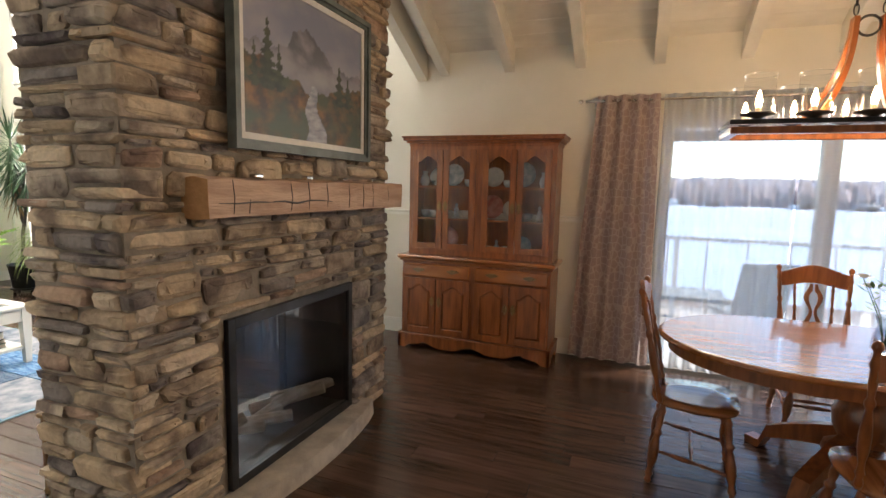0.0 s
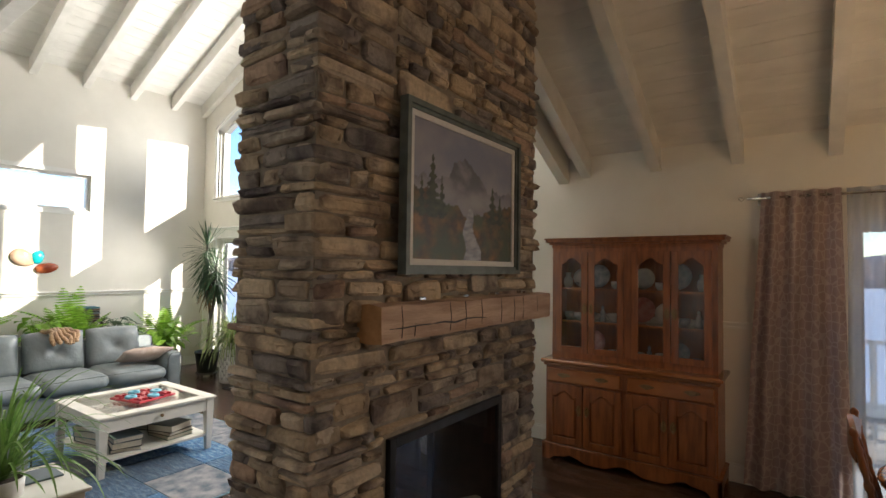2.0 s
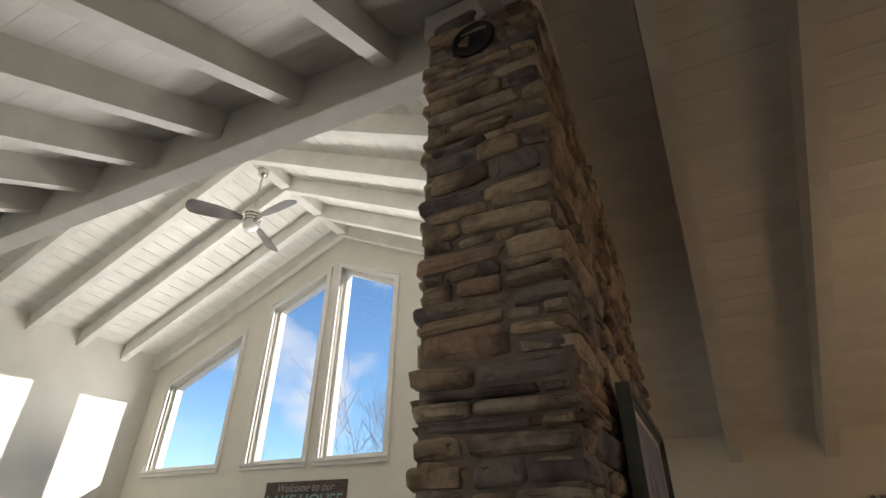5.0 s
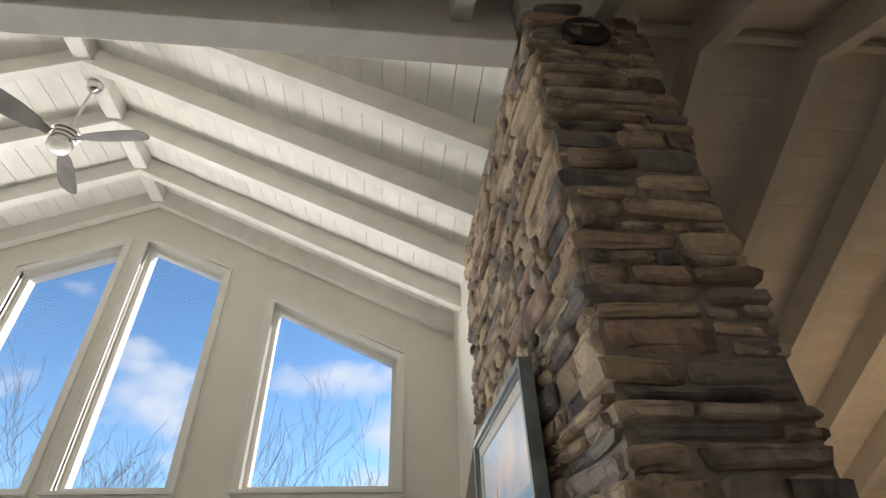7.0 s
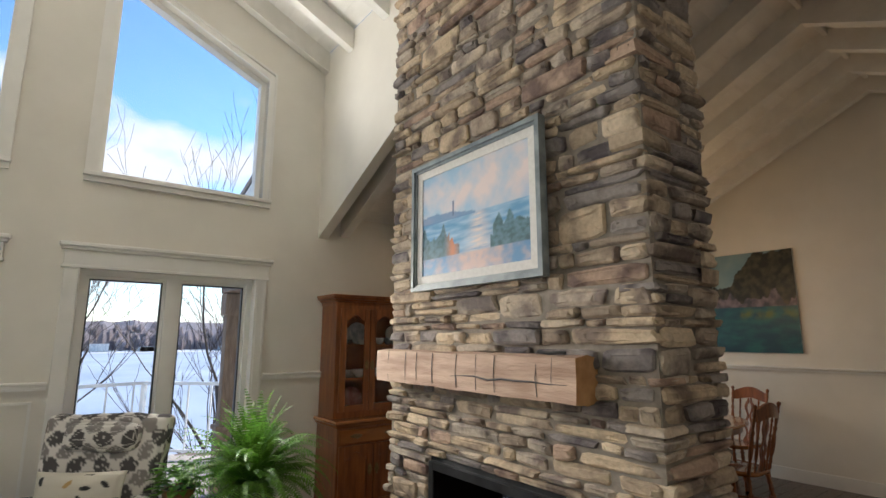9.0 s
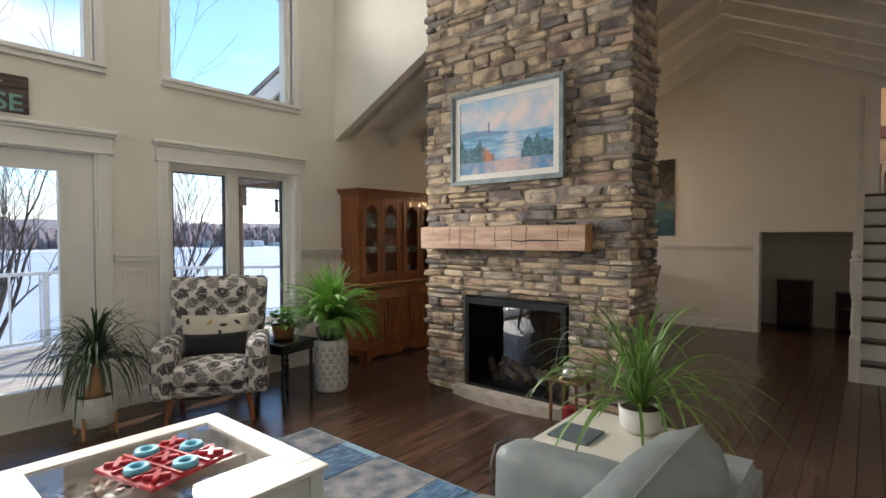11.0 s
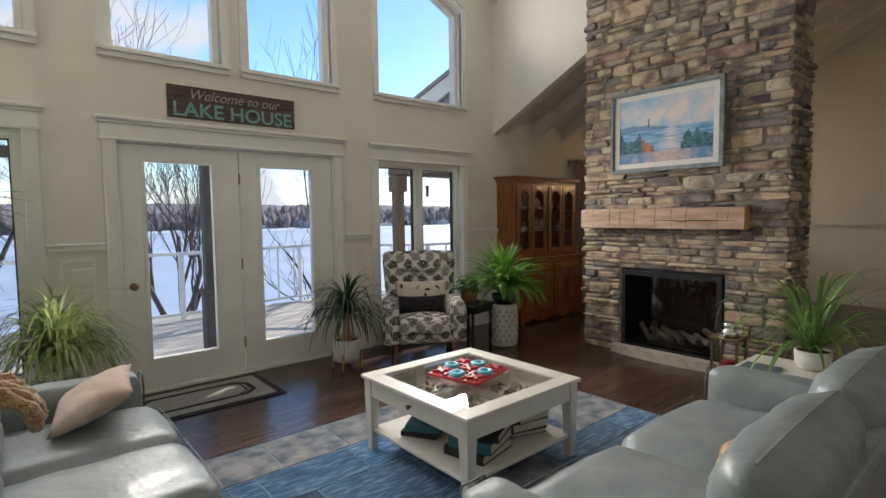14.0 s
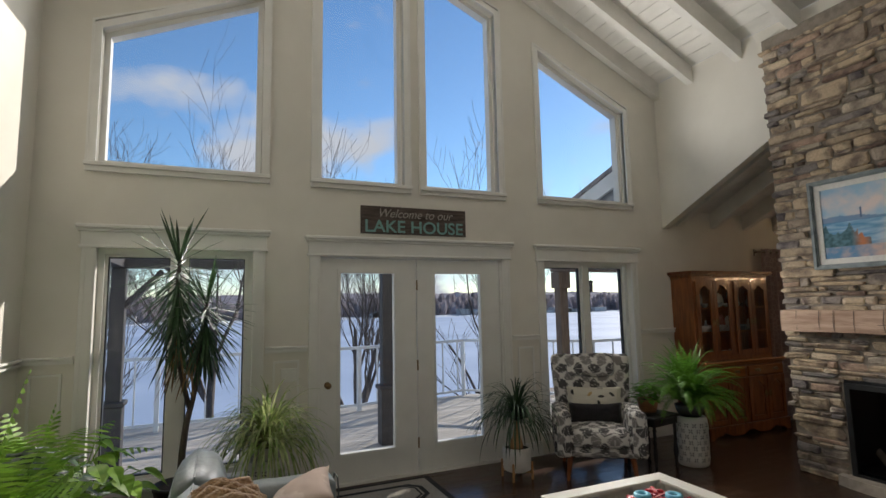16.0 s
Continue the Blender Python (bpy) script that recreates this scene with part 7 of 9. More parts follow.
pillow("pillow", pose(-7.08, 2.98, 0.57, 66, 0, 82), 0.58, 0.38, 0.15, M_PILLOW, "beige patchwork cushion lying against the sofa arm")
M_FLORAL = material("orange_floral_cushion", (0.10, 0.03, 0.02), (0.62, 0.42, 0.28), 22, 0.85, mid=(0.50, 0.24, 0.10), ramp=(0.42, 0.6))
for px, pa in ((-5.34, 14), (-4.80, -8)):
    pillow("pillow", pose(px, 0.46, 0.60, 62, 0, pa), 0.38, 0.34, 0.12, M_FLORAL, "orange patterned cushion propped on the loveseat")
# knitted throw on the sofa back
M_KNIT = material("caramel_knit", (0.34, 0.185, 0.09), (0.60, 0.40, 0.23), 60, 0.95, bump=1.0, bscale=120, sheen=0.3)
th = thing("throw", Matrix(), "caramel knitted throw draped over the back of the sofa", "throw blanket")
for i in range(6):
    yy = 2.05 + 0.048 * i
    pts = []
    bm = bmesh.new()
    for k in range(15):
        u = k / 14
        a = math.pi * u
        pts.append((-7.50 + 0.17 * math.cos(math.pi - a) * (1.0 + 0.1 * math.sin(i)), yy + 0.02 * math.sin(k * 0.9 + i) + 0.05 * u, 0.765 + 0.145 * math.sin(a) + 0.012 * math.sin(k * 1.7 + i * 2) - 0.06 * (u < 0.1)))
    tube(bm, pts, [0.026 + 0.005 * math.sin(k * 2.1 + i) for k in range(15)], 7)
    part("fold", bm, M_KNIT, th, "ribbed fold of chunky knit", smooth=True)

# ---------------------------------------------------------------- armchair


def art_leaf_print(u, v):
    """Charcoal and grey fan leaves on an ivory ground."""
    c = (0.72, 0.69, 0.65)
    for ox, oy, col in ((0.0, 0.0, (0.25, 0.23, 0.22)), (0.5, 0.5, (0.085, 0.08, 0.08))):
        x, y = u * 6.4 + ox, v * 6.4 + oy
        i, j = math.floor(x), math.floor(y)
        a0 = (i * 1.3 + j * 2.1) % 6.28
        px, py = x - i - 0.5 + 0.30 * math.cos(a0), y - j - 0.5 + 0.30 * math.sin(a0)
        ang = (math.atan2(py, px) - a0 + math.pi) % (2 * math.pi) - math.pi
        r = math.hypot(px, py)
        if abs(ang) < 1.05 and r < 0.60 * (1 - 0.22 * ang * ang) * (1 + 0.04 * math.cos(ang * 16)):
            c = (0.58, 0.55, 0.52) if abs(math.sin(ang * 4.5)) < 0.10 + 0.03 / (r + 0.1) else col
    return c


M_PRINT = attribute_material("leaf_print_upholstery", 0.9, 0.3, 300)


def paint(ob, func, scale, plane):
    at = ob.data.color_attributes.new("art", "FLOAT_COLOR", "POINT")
    vals = []
    for v in ob.data.vertices:
        p = v.co
        n = v.normal
        a = (abs(n.x), abs(n.y), abs(n.z))
        if a[1] >= a[0] and a[1] >= a[2]:
            uv = (p.x, p.z)
        elif a[2] >= a[0]:
            uv = (p.x, p.y)
        else:
            uv = (p.y, p.z)
        vals.extend((*func(uv[0] * scale + 3, uv[1] * scale + 3), 1))
    at.data.foreach_set("color", vals)


def dense(bm, cuts):
    bmesh.ops.subdivide_edges(bm, edges=bm.edges[:], cuts=cuts, use_grid_fill=True)


CHAIR = pose(-4.10, 4.02, 0, 0, 0, 147)
arm = thing("armchair", CHAIR, "wing armchair in grey leaf print fabric with tapered wooden legs", "armchair")
for nm, args, m in (("seat_cushion", (-0.27, 0.27, -0.30, 0.34, 0.30, 0.46, 0.02, 44), None), ("front_rail", (-0.31, 0.31, -0.32, 0.30, 0.20, 0.31, 0.0, 30), None),
                    ("arm", (-0.42, -0.26, -0.28, 0.32, 0.20, 0.62, 0.012, 44), None), ("arm", (0.26, 0.42, -0.28, 0.32, 0.20, 0.62, 0.012, 44), None),
                    ("backrest", (-0.35, 0.35, -0.06, 0.08, 0.0, 0.76, 0.012, 64), Matrix.Translation((0, -0.26, 0.34)) @ Matrix.Rotation(radians(12), 4, "X")),
                    ("head_roll", (-0.23, 0.23, 0.05, 0.14, 0.53, 0.70, 0.012, 40), Matrix.Translation((0, -0.26, 0.34)) @ Matrix.Rotation(radians(12), 4, "X"))):
    bm = bmesh.new()
    cushion(bm, *args, m=m)
    if nm == "backrest":
        for v in bm.verts:
            v.co.x *= 1.0 + 0.14 * max(0, v.co.z - 0.5) / 0.5
    ob = part(nm, bm, M_PRINT, arm, "grey leaf print upholstery", smooth=True)
    paint(ob, art_leaf_print, 0.95, 0)
for sx in (-1, 1):
    for sy in (-1, 1):
        bm = bmesh.new()
        tube(bm, [(sx * 0.28, sy * 0.27, 0.21), (sx * 0.31, sy * 0.30, 0.0)], [0.028, 0.017], 10)
        part("leg", bm, M_OAK, arm, "tapered walnut leg")


def art_bugs(u, v):
    c = (0.62, 0.58, 0.49)
    x, y = u * 5, v * 6
    i, j = math.floor(x), math.floor(y)
    a = i * 2.3 + j * 1.7
    px, py = x - i - 0.5 + 0.2 * math.sin(a), y - j - 0.5 + 0.2 * math.cos(a * 2)
    q, w = px * math.cos(a) + py * math.sin(a), -px * math.sin(a) + py * math.cos(a)
    if (q / 0.26) ** 2 + (w / 0.12) ** 2 < 1:
        c = (0.03, 0.03, 0.03) if (i + j) % 3 else (0.45, 0.30, 0.12)
    return c


M_BUG = attribute_material("printed_pillow", 0.9, 0.2, 300)
pl = pillow("pillow", CHAIR @ pose(0, -0.09, 0.665, 12, 0, 0), 0.54, 0.26, 0.12, M_BUG, "cream lumbar pillow with small dark motifs on the armchair")
for o in pl.children:
    bmx = bmesh.new()
    bmx.from_mesh(o.data)
    dense(bmx, 3)
    bmx.to_mesh(o.data)
    bmx.free()
    paint(o, art_bugs, 1.6, 0)
M_BLACKCLOTH = material("black_velvet", (0.008, 0.007, 0.009), (0.016, 0.014, 0.018), 20, 0.95, sheen=0.3)
pillow("pillow", CHAIR @ pose(0, -0.04, 0.55, 10, 0, 0), 0.52, 0.20, 0.14, M_BLACKCLOTH, "black velvet cushion on the seat of the armchair")

# ---------------------------------------------------------------- small tables


def side_table(m, w, d, h, mat, label, turned):
    t = thing("side_table", m, label, "side table")
    bm = bmesh.new()
    box(bm, -w / 2, w / 2, -d / 2, d / 2, h - 0.022, h, 0.005)
    part("tabletop", bm, mat, t)
    bm = bmesh.new()
    box(bm, -w / 2 + 0.025, w / 2 - 0.025, -d / 2 + 0.025, d / 2 - 0.025, h - 0.09, h - 0.022)
    part("apron", bm, mat, t)
    for sx in (-1, 1):
        for sy in (-1, 1):
            bm = bmesh.new()
            x, y = sx * (w / 2 - 0.045), sy * (d / 2 - 0.045)
            if turned:
                lathe(bm, spindle(h - 0.09, 0.024), 10, Matrix.Translation((x, y, 0)))
            else:
                box(bm, x - 0.022, x + 0.022, y - 0.022, y + 0.022, 0, h - 0.09)
            part("leg", bm, mat, t, smooth=turned)
    return t


side_table(pose(-3.52, 3.90, 0, 0, 0, 10), 0.42, 0.40, 0.52, M_BLACK, "small black side table with turned legs beside the armchair", True)
side_table(pose(-3.74, 0.82, 0, 0, 0, 0), 0.56, 0.52, 0.50, M_CREAM, "cream square side table at the end of the loveseat", False)
bm = bmesh.new()
box(bm, -3.94, -3.74, 0.84, 1.04, 0.501, 0.512, 0.002)
tagged(part("magazine", bm, BOOKC[2]), "grey magazine lying on the cream side table", "magazine")


# ---------------------------------------------------------------- plants
def strap(bm, base, yaw, lift, L, w, droop, seg=7, twist=0.0, fold=0.25):
    """One arching strap leaf."""
    p = Vector(base)
    d = Vector((math.cos(yaw) * math.cos(lift), math.sin(yaw) * math.cos(lift), math.sin(lift)))
    side = Vector((-math.sin(yaw), math.cos(yaw), twist)).normalized()
    prev = None
    st = L / seg
    for i in range(seg + 1):
        u = i / seg
        ww = w * (0.55 + 1.2 * u) * (1 - u) ** 0.5 if i else w * 0.5
        ww = max(ww, 0.0006)
        up = side.cross(d).normalized() * (-1)
        cur = (bm.verts.new(p - side * ww), bm.verts.new(p - up * ww * fold), bm.verts.new(p + side * ww))
        if prev:
            bm.faces.new((prev[0], prev[1], cur[1], cur[0]))
            bm.faces.new((prev[1], prev[2], cur[2], cur[1]))
        prev = cur
        p = p + d * st
        d = (d + Vector((0, 0, -droop * st * (0.6 + 1.3 * u)))).normalized()


def frond(bm, base, yaw, lift, L, w, droop, n=22, leaf=0.012):
    """An arching frond with paired leaflets."""
    p = Vector(base)
    d = Vector((math.cos(yaw) * math.cos(lift), math.sin(yaw) * math.cos(lift), math.sin(lift)))
    side = Vector((-math.sin(yaw), math.cos(yaw), 0))
    st = L / n
    pts = [tuple(p)]
    for i in range(n):
        u = (i + 1) / n
        p = p + d * st
        d = (d + Vector((0, 0, -droop * st * (0.5 + u)))).normalized()
        pts.append(tuple(p))
        ll = w * (math.sin(math.pi * min(1, u * 0.92 + 0.06)) ** 0.6)
        for s in (-1, 1):
            tip = p + side * s * ll + d * ll * 0.35 + Vector((0, 0, -ll * 0.35))
            a, b = p - d * leaf * 0.5, p + d * leaf * 0.5
            m = (p + tip) / 2
            bm.faces.new([bm.verts.new(q) for q in (a, m - d * leaf * 0.55, tip, m + d * leaf * 0.55, b)])
    tube(bm, pts, [0.003 * (1 - 0.8 * i / n) for i in range(n + 1)], 4, cap=False)


def blade(bm, base, tipdir, L, w, up=(0, 0, 1), seg=6, cup=0.2, shape="heart"):
    """A broad leaf."""
    d = Vector(tipdir).normalized()
    side = d.cross(Vector(up)).normalized()
    nrm = side.cross(d).normalized()
    prof = {"heart": (0.35, 0.95, 1.0, 0.82, 0.55, 0.25, 0.0), "oval": (0.1, 0.7, 1.0, 0.95, 0.7, 0.35, 0.0)}[shape]
    prev = None
    for i in range(seg + 1):
        u = i / seg
        ww = w / 2 * prof[i]
        c = Vector(base) + d * L * u - nrm * L * 0.25 * u * u
        cur = [bm.verts.new(c - side * ww + nrm * ww * cup), bm.verts.new(c), bm.verts.new(c + side * ww + nrm * ww * cup)]
        if prev:
            bm.faces.new((prev[0], prev[1], cur[1], cur[0]))
            bm.faces.new((prev[1], prev[2], cur[2], cur[1]))
        prev = cur


def leaf_material(name, c1, c2, trans=0.3, island=0.3):
    m = material(name, c1, c2, 16, 0.42, random_by="island", spread=island)
    n, l = m.node_tree.nodes, m.node_tree.links
    t = n.new("ShaderNodeBsdfTranslucent")
    mx = n.new("ShaderNodeMixShader")
    mx.inputs[0].default_value = trans
    b = n["Principled BSDF"]
    l.new(b.inputs["Base Color"].links[0].from_socket, t.inputs[0])
    l.new(b.outputs[0], mx.inputs[1])
    l.new(t.outputs[0], mx.inputs[2])
    l.new(mx.outputs[0], n["Material Output"].inputs[0])
    return m


M_FERN = leaf_material("fern_green", (0.085, 0.23, 0.025), (0.18, 0.38, 0.055), 0.4)
M_DKLEAF = leaf_material("dark_green_leaf", (0.014, 0.042, 0.012), (0.035, 0.085, 0.025), 0.15)
M_YUCCA = leaf_material("yucca_green", (0.018, 0.048, 0.018), (0.045, 0.095, 0.036), 0.12)
M_SPIDER = leaf_material("striped_spider_leaf", (0.16, 0.28, 0.05), (0.58, 0.60, 0.32), 0.4, 0.35)
M_LIME = leaf_material("bright_green_leaf", (0.17, 0.36, 0.03), (0.34, 0.56, 0.08), 0.45)
M_DEAD = material("dry_brown_leaf", (0.16, 0.09, 0.04), (0.30, 0.19, 0.09), 20, 0.9, random_by="island")
M_POTW = material("white_glazed_pot", (0.70, 0.68, 0.64), (0.78, 0.76, 0.72), 10, 0.35, bump=0.1)
M_POTB = material("black_plastic_pot", (0.012, 0.012, 0.013), (0.03, 0.03, 0.03), 12, 0.5)
M_TERRA = material("brown_glazed_pot", (0.20, 0.085, 0.035), (0.36, 0.18, 0.075), 9, 0.35, stretch=(1, 1, 6), coat=0.3)
M_SOIL = material("potting_soil", (0.02, 0.013, 0.009), (0.06, 0.04, 0.028), 60, 0.95, bump=0.8)


def pot(parent, prof, mat, z=0.0, soil=None, n=28):
    bm = bmesh.new()
    lathe(bm, prof, n, Matrix.Translation((0, 0, z)), cap=True)
    part("pot", bm, mat, parent, smooth=True)
    if soil:
        bm = bmesh.new()
        lathe(bm, [(soil[0], soil[1] - 0.01), (soil[0], soil[1]), (0.01, soil[1] + 0.01)], 16, Matrix.Translation((0, 0, z)))
        part("soil", bm, M_SOIL, parent)


def lattice_stool(m, label, plants=None):
    """White ceramic garden stool with a pierced petal lattice."""
    t = thing("garden_stool", m, label, "planter")
    bm = bmesh.new()
    lathe(bm, [(0.135, 0), (0.15, 0.015), (0.158, 0.08), (0.16, 0.25), (0.158, 0.40), (0.15, 0.46), (0.135, 0.475), (0.12, 0.475), (0.12, 0.44)], 32)
    part("drum", bm, M_POTW, t, "glazed white drum", smooth=True)
    bm = bmesh.new()
    for j in range(7):
        for i in range(14):
            a = 2 * math.pi * (i + 0.5 * (j % 2)) / 14
            z = 0.075 + 0.055 * j
            for k in range(4):
                b = math.pi / 4 + k * math.pi / 2
                c, s = math.cos(b), math.sin(b)
                pts = []
                for dx, dz in ((0.004, 0), (0.015, 0.006), (0.026, 0), (0.015, -0.006)):
                    x, zz = dx * c - dz * s, dx * s + dz * c
                    aa = a + x / 0.16
                    R = 0.1615 if 0.05 < z < 0.42 else 0.158
                    pts.append(bm.verts.new((R * math.cos(aa), R * math.sin(aa), z + zz)))
                bm.faces.new(pts)
    part("piercing", bm, M_POTB, t, "dark pierced petal openings", kind="stuff")
    return t


rg = random.Random(31)
# Boston fern on a garden stool
lattice_stool(pose(-3.10, 3.78, 0), "white lattice garden stool holding a fern by the cabinet")
fe = thing("fern", Matrix.Translation((-3.10, 3.78, 0.475)), "lush arching green fern in a pot on the garden stool", "potted plant")
pot(fe, [(0.10, 0.0), (0.13, 0.05), (0.145, 0.11), (0.14, 0.11), (0.12, 0.06)], M_POTB, 0, (0.13, 0.10))
bm = bmesh.new()
for k in range(190):
    u = k / 190
    frond(bm, (0.03 * math.cos(k), 0.03 * math.sin(k), 0.10), k * 2.399 + rg.uniform(-0.2, 0.2), rg.uniform(0.65, 1.52), rg.uniform(0.44, 0.70), rg.uniform(0.036, 0.052), rg.uniform(2.4, 4.4), 30, 0.010)
part("fronds", bm, M_FERN, fe, "arching feathery fronds", kind="stuff")
# african violet style plant on the black table
vi = thing("potted_plant", Matrix.Translation((-3.52, 3.92, 0.522)), "leafy green plant in a brown glazed pot on the black table", "potted plant")
pot(vi, [(0.08, 0.0), (0.085, 0.02), (0.10, 0.10), (0.105, 0.125), (0.098, 0.125), (0.08, 0.09)], M_TERRA, 0.012, (0.09, 0.11))
bm = bmesh.new()
lathe(bm, [(0.06, 0), (0.10, 0.005), (0.12, 0.014), (0.118, 0.017), (0.06, 0.010)], 24)
part("saucer", bm, M_POTB, vi)
bm = bmesh.new()
for k in range(120):
    a = k * 2.399
    r = rg.uniform(0.01, 0.13)
    z = 0.13 + rg.uniform(0, 0.17) - r * 0.3
    blade(bm, (r * math.cos(a), r * math.sin(a), z), (math.cos(a), math.sin(a), rg.uniform(-0.2, 0.6)), rg.uniform(0.05, 0.10), rg.uniform(0.04, 0.065))
part("foliage", bm, M_FERN, vi, "small rounded leaves", kind="stuff")
# ponytail palm
po = thing("ponytail_palm", Matrix.Translation((-4.90, 4.22, 0)), "ponytail palm in a white ribbed pot on a wooden stand", "potted plant")
pot(po, [(0.10, 0.07), (0.128, 0.085), (0.132, 0.20), (0.132, 0.29), (0.122, 0.29), (0.12, 0.24)], M_POTW, 0, (0.12, 0.27))
bm = bmesh.new()
for j in range(9):
    for i in range(24):
        a = 2 * math.pi * (i + 0.5 * (j % 2)) / 24
        lathe(bm, [(0.007, 0), (0.004, 0.004)], 5, Matrix.Translation((0.131 * math.cos(a), 0.131 * math.sin(a), 0.10 + 0.021 * j)) @ Vector((math.cos(a), math.sin(a), 0)).to_track_quat("Z", "Y").to_matrix().to_4x4())
part("dimples", bm, M_POTW, po, kind="stuff")
for k in range(4):
    a = math.pi / 4 + k * math.pi / 2
    bm = bmesh.new()
    tube(bm, [(0.145 * math.cos(a), 0.145 * math.sin(a), 0), (0.145 * math.cos(a), 0.145 * math.sin(a), 0.16)], 0.011, 8)
    part("stand_leg", bm, M_MANTEL_END, po, "pale wooden stand leg")
bm = bmesh.new()
for s in (0, 1):
    tube(bm, [(0.145 * math.cos(math.pi / 4 + s * math.pi / 2), 0.145 * math.sin(math.pi / 4 + s * math.pi / 2), 0.062 + 0.001 * s), (-0.145 * math.cos(math.pi / 4 + s * math.pi / 2), -0.145 * math.sin(math.pi / 4 + s * math.pi / 2), 0.062 + 0.001 * s)], 0.009, 6)
part("stand_cross", bm, M_MANTEL_END, po)
bm = bmesh.new()
tube(bm, [(0, 0, 0.26), (0, 0, 0.31), (0.005, 0, 0.38), (0.012, 0.004, 0.46), (0.015, 0.006, 0.52)], [0.06, 0.065, 0.04, 0.026, 0.03], 12)
part("trunk", bm, M_MANTEL_END, po, "swollen tan trunk", smooth=True)
bm = bmesh.new()
for k in range(170):
    strap(bm, (0.015, 0.006, 0.52), k * 2.399, rg.uniform(0.2, 1.45), rg.uniform(0.42, 0.66), 0.009, rg.uniform(3.2, 6.5), 8)
part("foliage", bm, M_YUCCA, po, "long thin arching leaves", kind="stuff")
# spider plant on the cream table
sp = thing("spider_plant", Matrix.Translation((-3.60, 0.72, 0.502)), "green spider plant in a pale pot on the cream side table", "potted plant")
pot(sp, [(0.07, 0), (0.095, 0.03), (0.10, 0.12), (0.093, 0.12), (0.08, 0.06)], M_POTW, 0, (0.09, 0.11))
bm = bmesh.new()
for k in range(115):
    strap(bm, (0.02 * math.cos(k), 0.02 * math.sin(k), 0.11), k * 2.399, rg.uniform(0.45, 1.45), rg.uniform(0.42, 0.76), 0.009, rg.uniform(2.0, 4.2), 9)
part("foliage", bm, leaf_material("pale_green_strap", (0.09, 0.20, 0.035), (0.22, 0.36, 0.10), 0.3), sp, "arching strap leaves", kind="stuff")
# variegated spider plant on the second garden stool
lattice_stool(pose(-7.16, 4.22, 0), "white lattice garden stool holding a striped spider plant")
s2 = thing("spider_plant", Matrix.Translation((-7.16, 4.22, 0.475)), "cream striped spider plant spilling over a white garden stool", "potted plant")
pot(s2, [(0.09, 0), (0.115, 0.03), (0.12, 0.10), (0.112, 0.10), (0.09, 0.05)], M_POTW, 0, (0.11, 0.09))
bm = bmesh.new()
for k in range(330):
    strap(bm, (0.04 * math.cos(k), 0.04 * math.sin(k), 0.09), k * 2.399, rg.uniform(0.3, 1.5), rg.uniform(0.40, 0.68), 0.010, rg.uniform(3.0, 6.0), 9)
part("foliage", bm, M_SPIDER, s2, "striped arching leaves", kind="stuff")
# yucca
yu = thing("yucca", Matrix.Translation((-7.77, 4.20, 0)), "tall two headed yucca in a black pot on casters", "potted plant")


def caster_pot(parent, r, h):
    pot(parent, [(r * 0.72, 0.07), (r * 0.78, 0.08), (r, h), (r * 1.04, h), (r * 1.04, h + 0.03), (r * 0.95, h + 0.03), (r * 0.9, h - 0.03)], M_POTB, 0, (r * 0.92, h))
    bm = bmesh.new()
    lathe(bm, [(r * 0.9, 0.05), (r * 0.95, 0.055), (r * 0.95, 0.07), (0.02, 0.07)], 20)
    part("saucer", bm, M_POTB, parent)
    bm = bmesh.new()
    for k in range(4):
        a = k * math.pi / 2 + 0.5
        lathe(bm, [(0.022, -0.012), (0.025, 0), (0.022, 0.012)], 12, Matrix.Translation((r * 0.8 * math.cos(a), r * 0.8 * math.sin(a), 0.025)) @ Matrix.Rotation(radians(90), 4, "X"))
    part("casters", bm, M_POTB, parent, "small black casters")


caster_pot(yu, 0.17, 0.36)
bm = bmesh.new()
tube(bm, [(0, 0, 0.3), (0.01, 0, 0.6), (0.03, 0.0, 0.80), (0.055, 0.01, 0.92)], [0.028, 0.024, 0.022, 0.02], 8)
tube(bm, [(0.05, 0.01, 0.90), (0.0, 0.0, 1.10), (-0.05, -0.02, 1.35), (-0.06, -0.02, 1.80), (-0.05, -0.02, 2.02)], [0.018, 0.018, 0.017, 0.016, 0.014], 8)
tube(bm, [(0.055, 0.01, 0.90), (0.09, 0.02, 1.10), (0.11, 0.02, 1.40), (0.14, 0.03, 1.70)], [0.018, 0.018, 0.016, 0.014], 8)
part("trunk", bm, M_BARK, yu, "branching grey brown cane", smooth=True)
bm = bmesh.new()
for (hx_, hy_, z0, z1, cnt) in ((-0.055, -0.02, 1.42, 2.02, 150), (0.14, 0.03, 1.34, 1.69, 110)):
    for k in range(cnt):
        u = k / cnt
        z = z0 + (z1 - z0) * u ** 0.6
        strap(bm, (hx_, hy_, z), k * 2.399, (-1.05 + 1.25 * u ** 1.5 if u < 0.9 else rg.uniform(0.5, 1.35)) + rg.uniform(-0.15, 0.15), rg.uniform(0.34, 0.48), 0.0125, 0.5, 4, fold=0.35)
part("foliage", bm, M_YUCCA, yu, "stiff sword leaves", kind="stuff")
bm = bmesh.new()
for k in range(26):
    strap(bm, (-0.05 + 0.1 * (k % 2), -0.02, rg.uniform(1.25, 1.5)), k * 2.4, -1.1, rg.uniform(0.3, 0.42), 0.009, 1.5, 5)
part("dead_leaves", bm, M_DEAD, yu, "dry brown hanging leaves", kind="stuff")


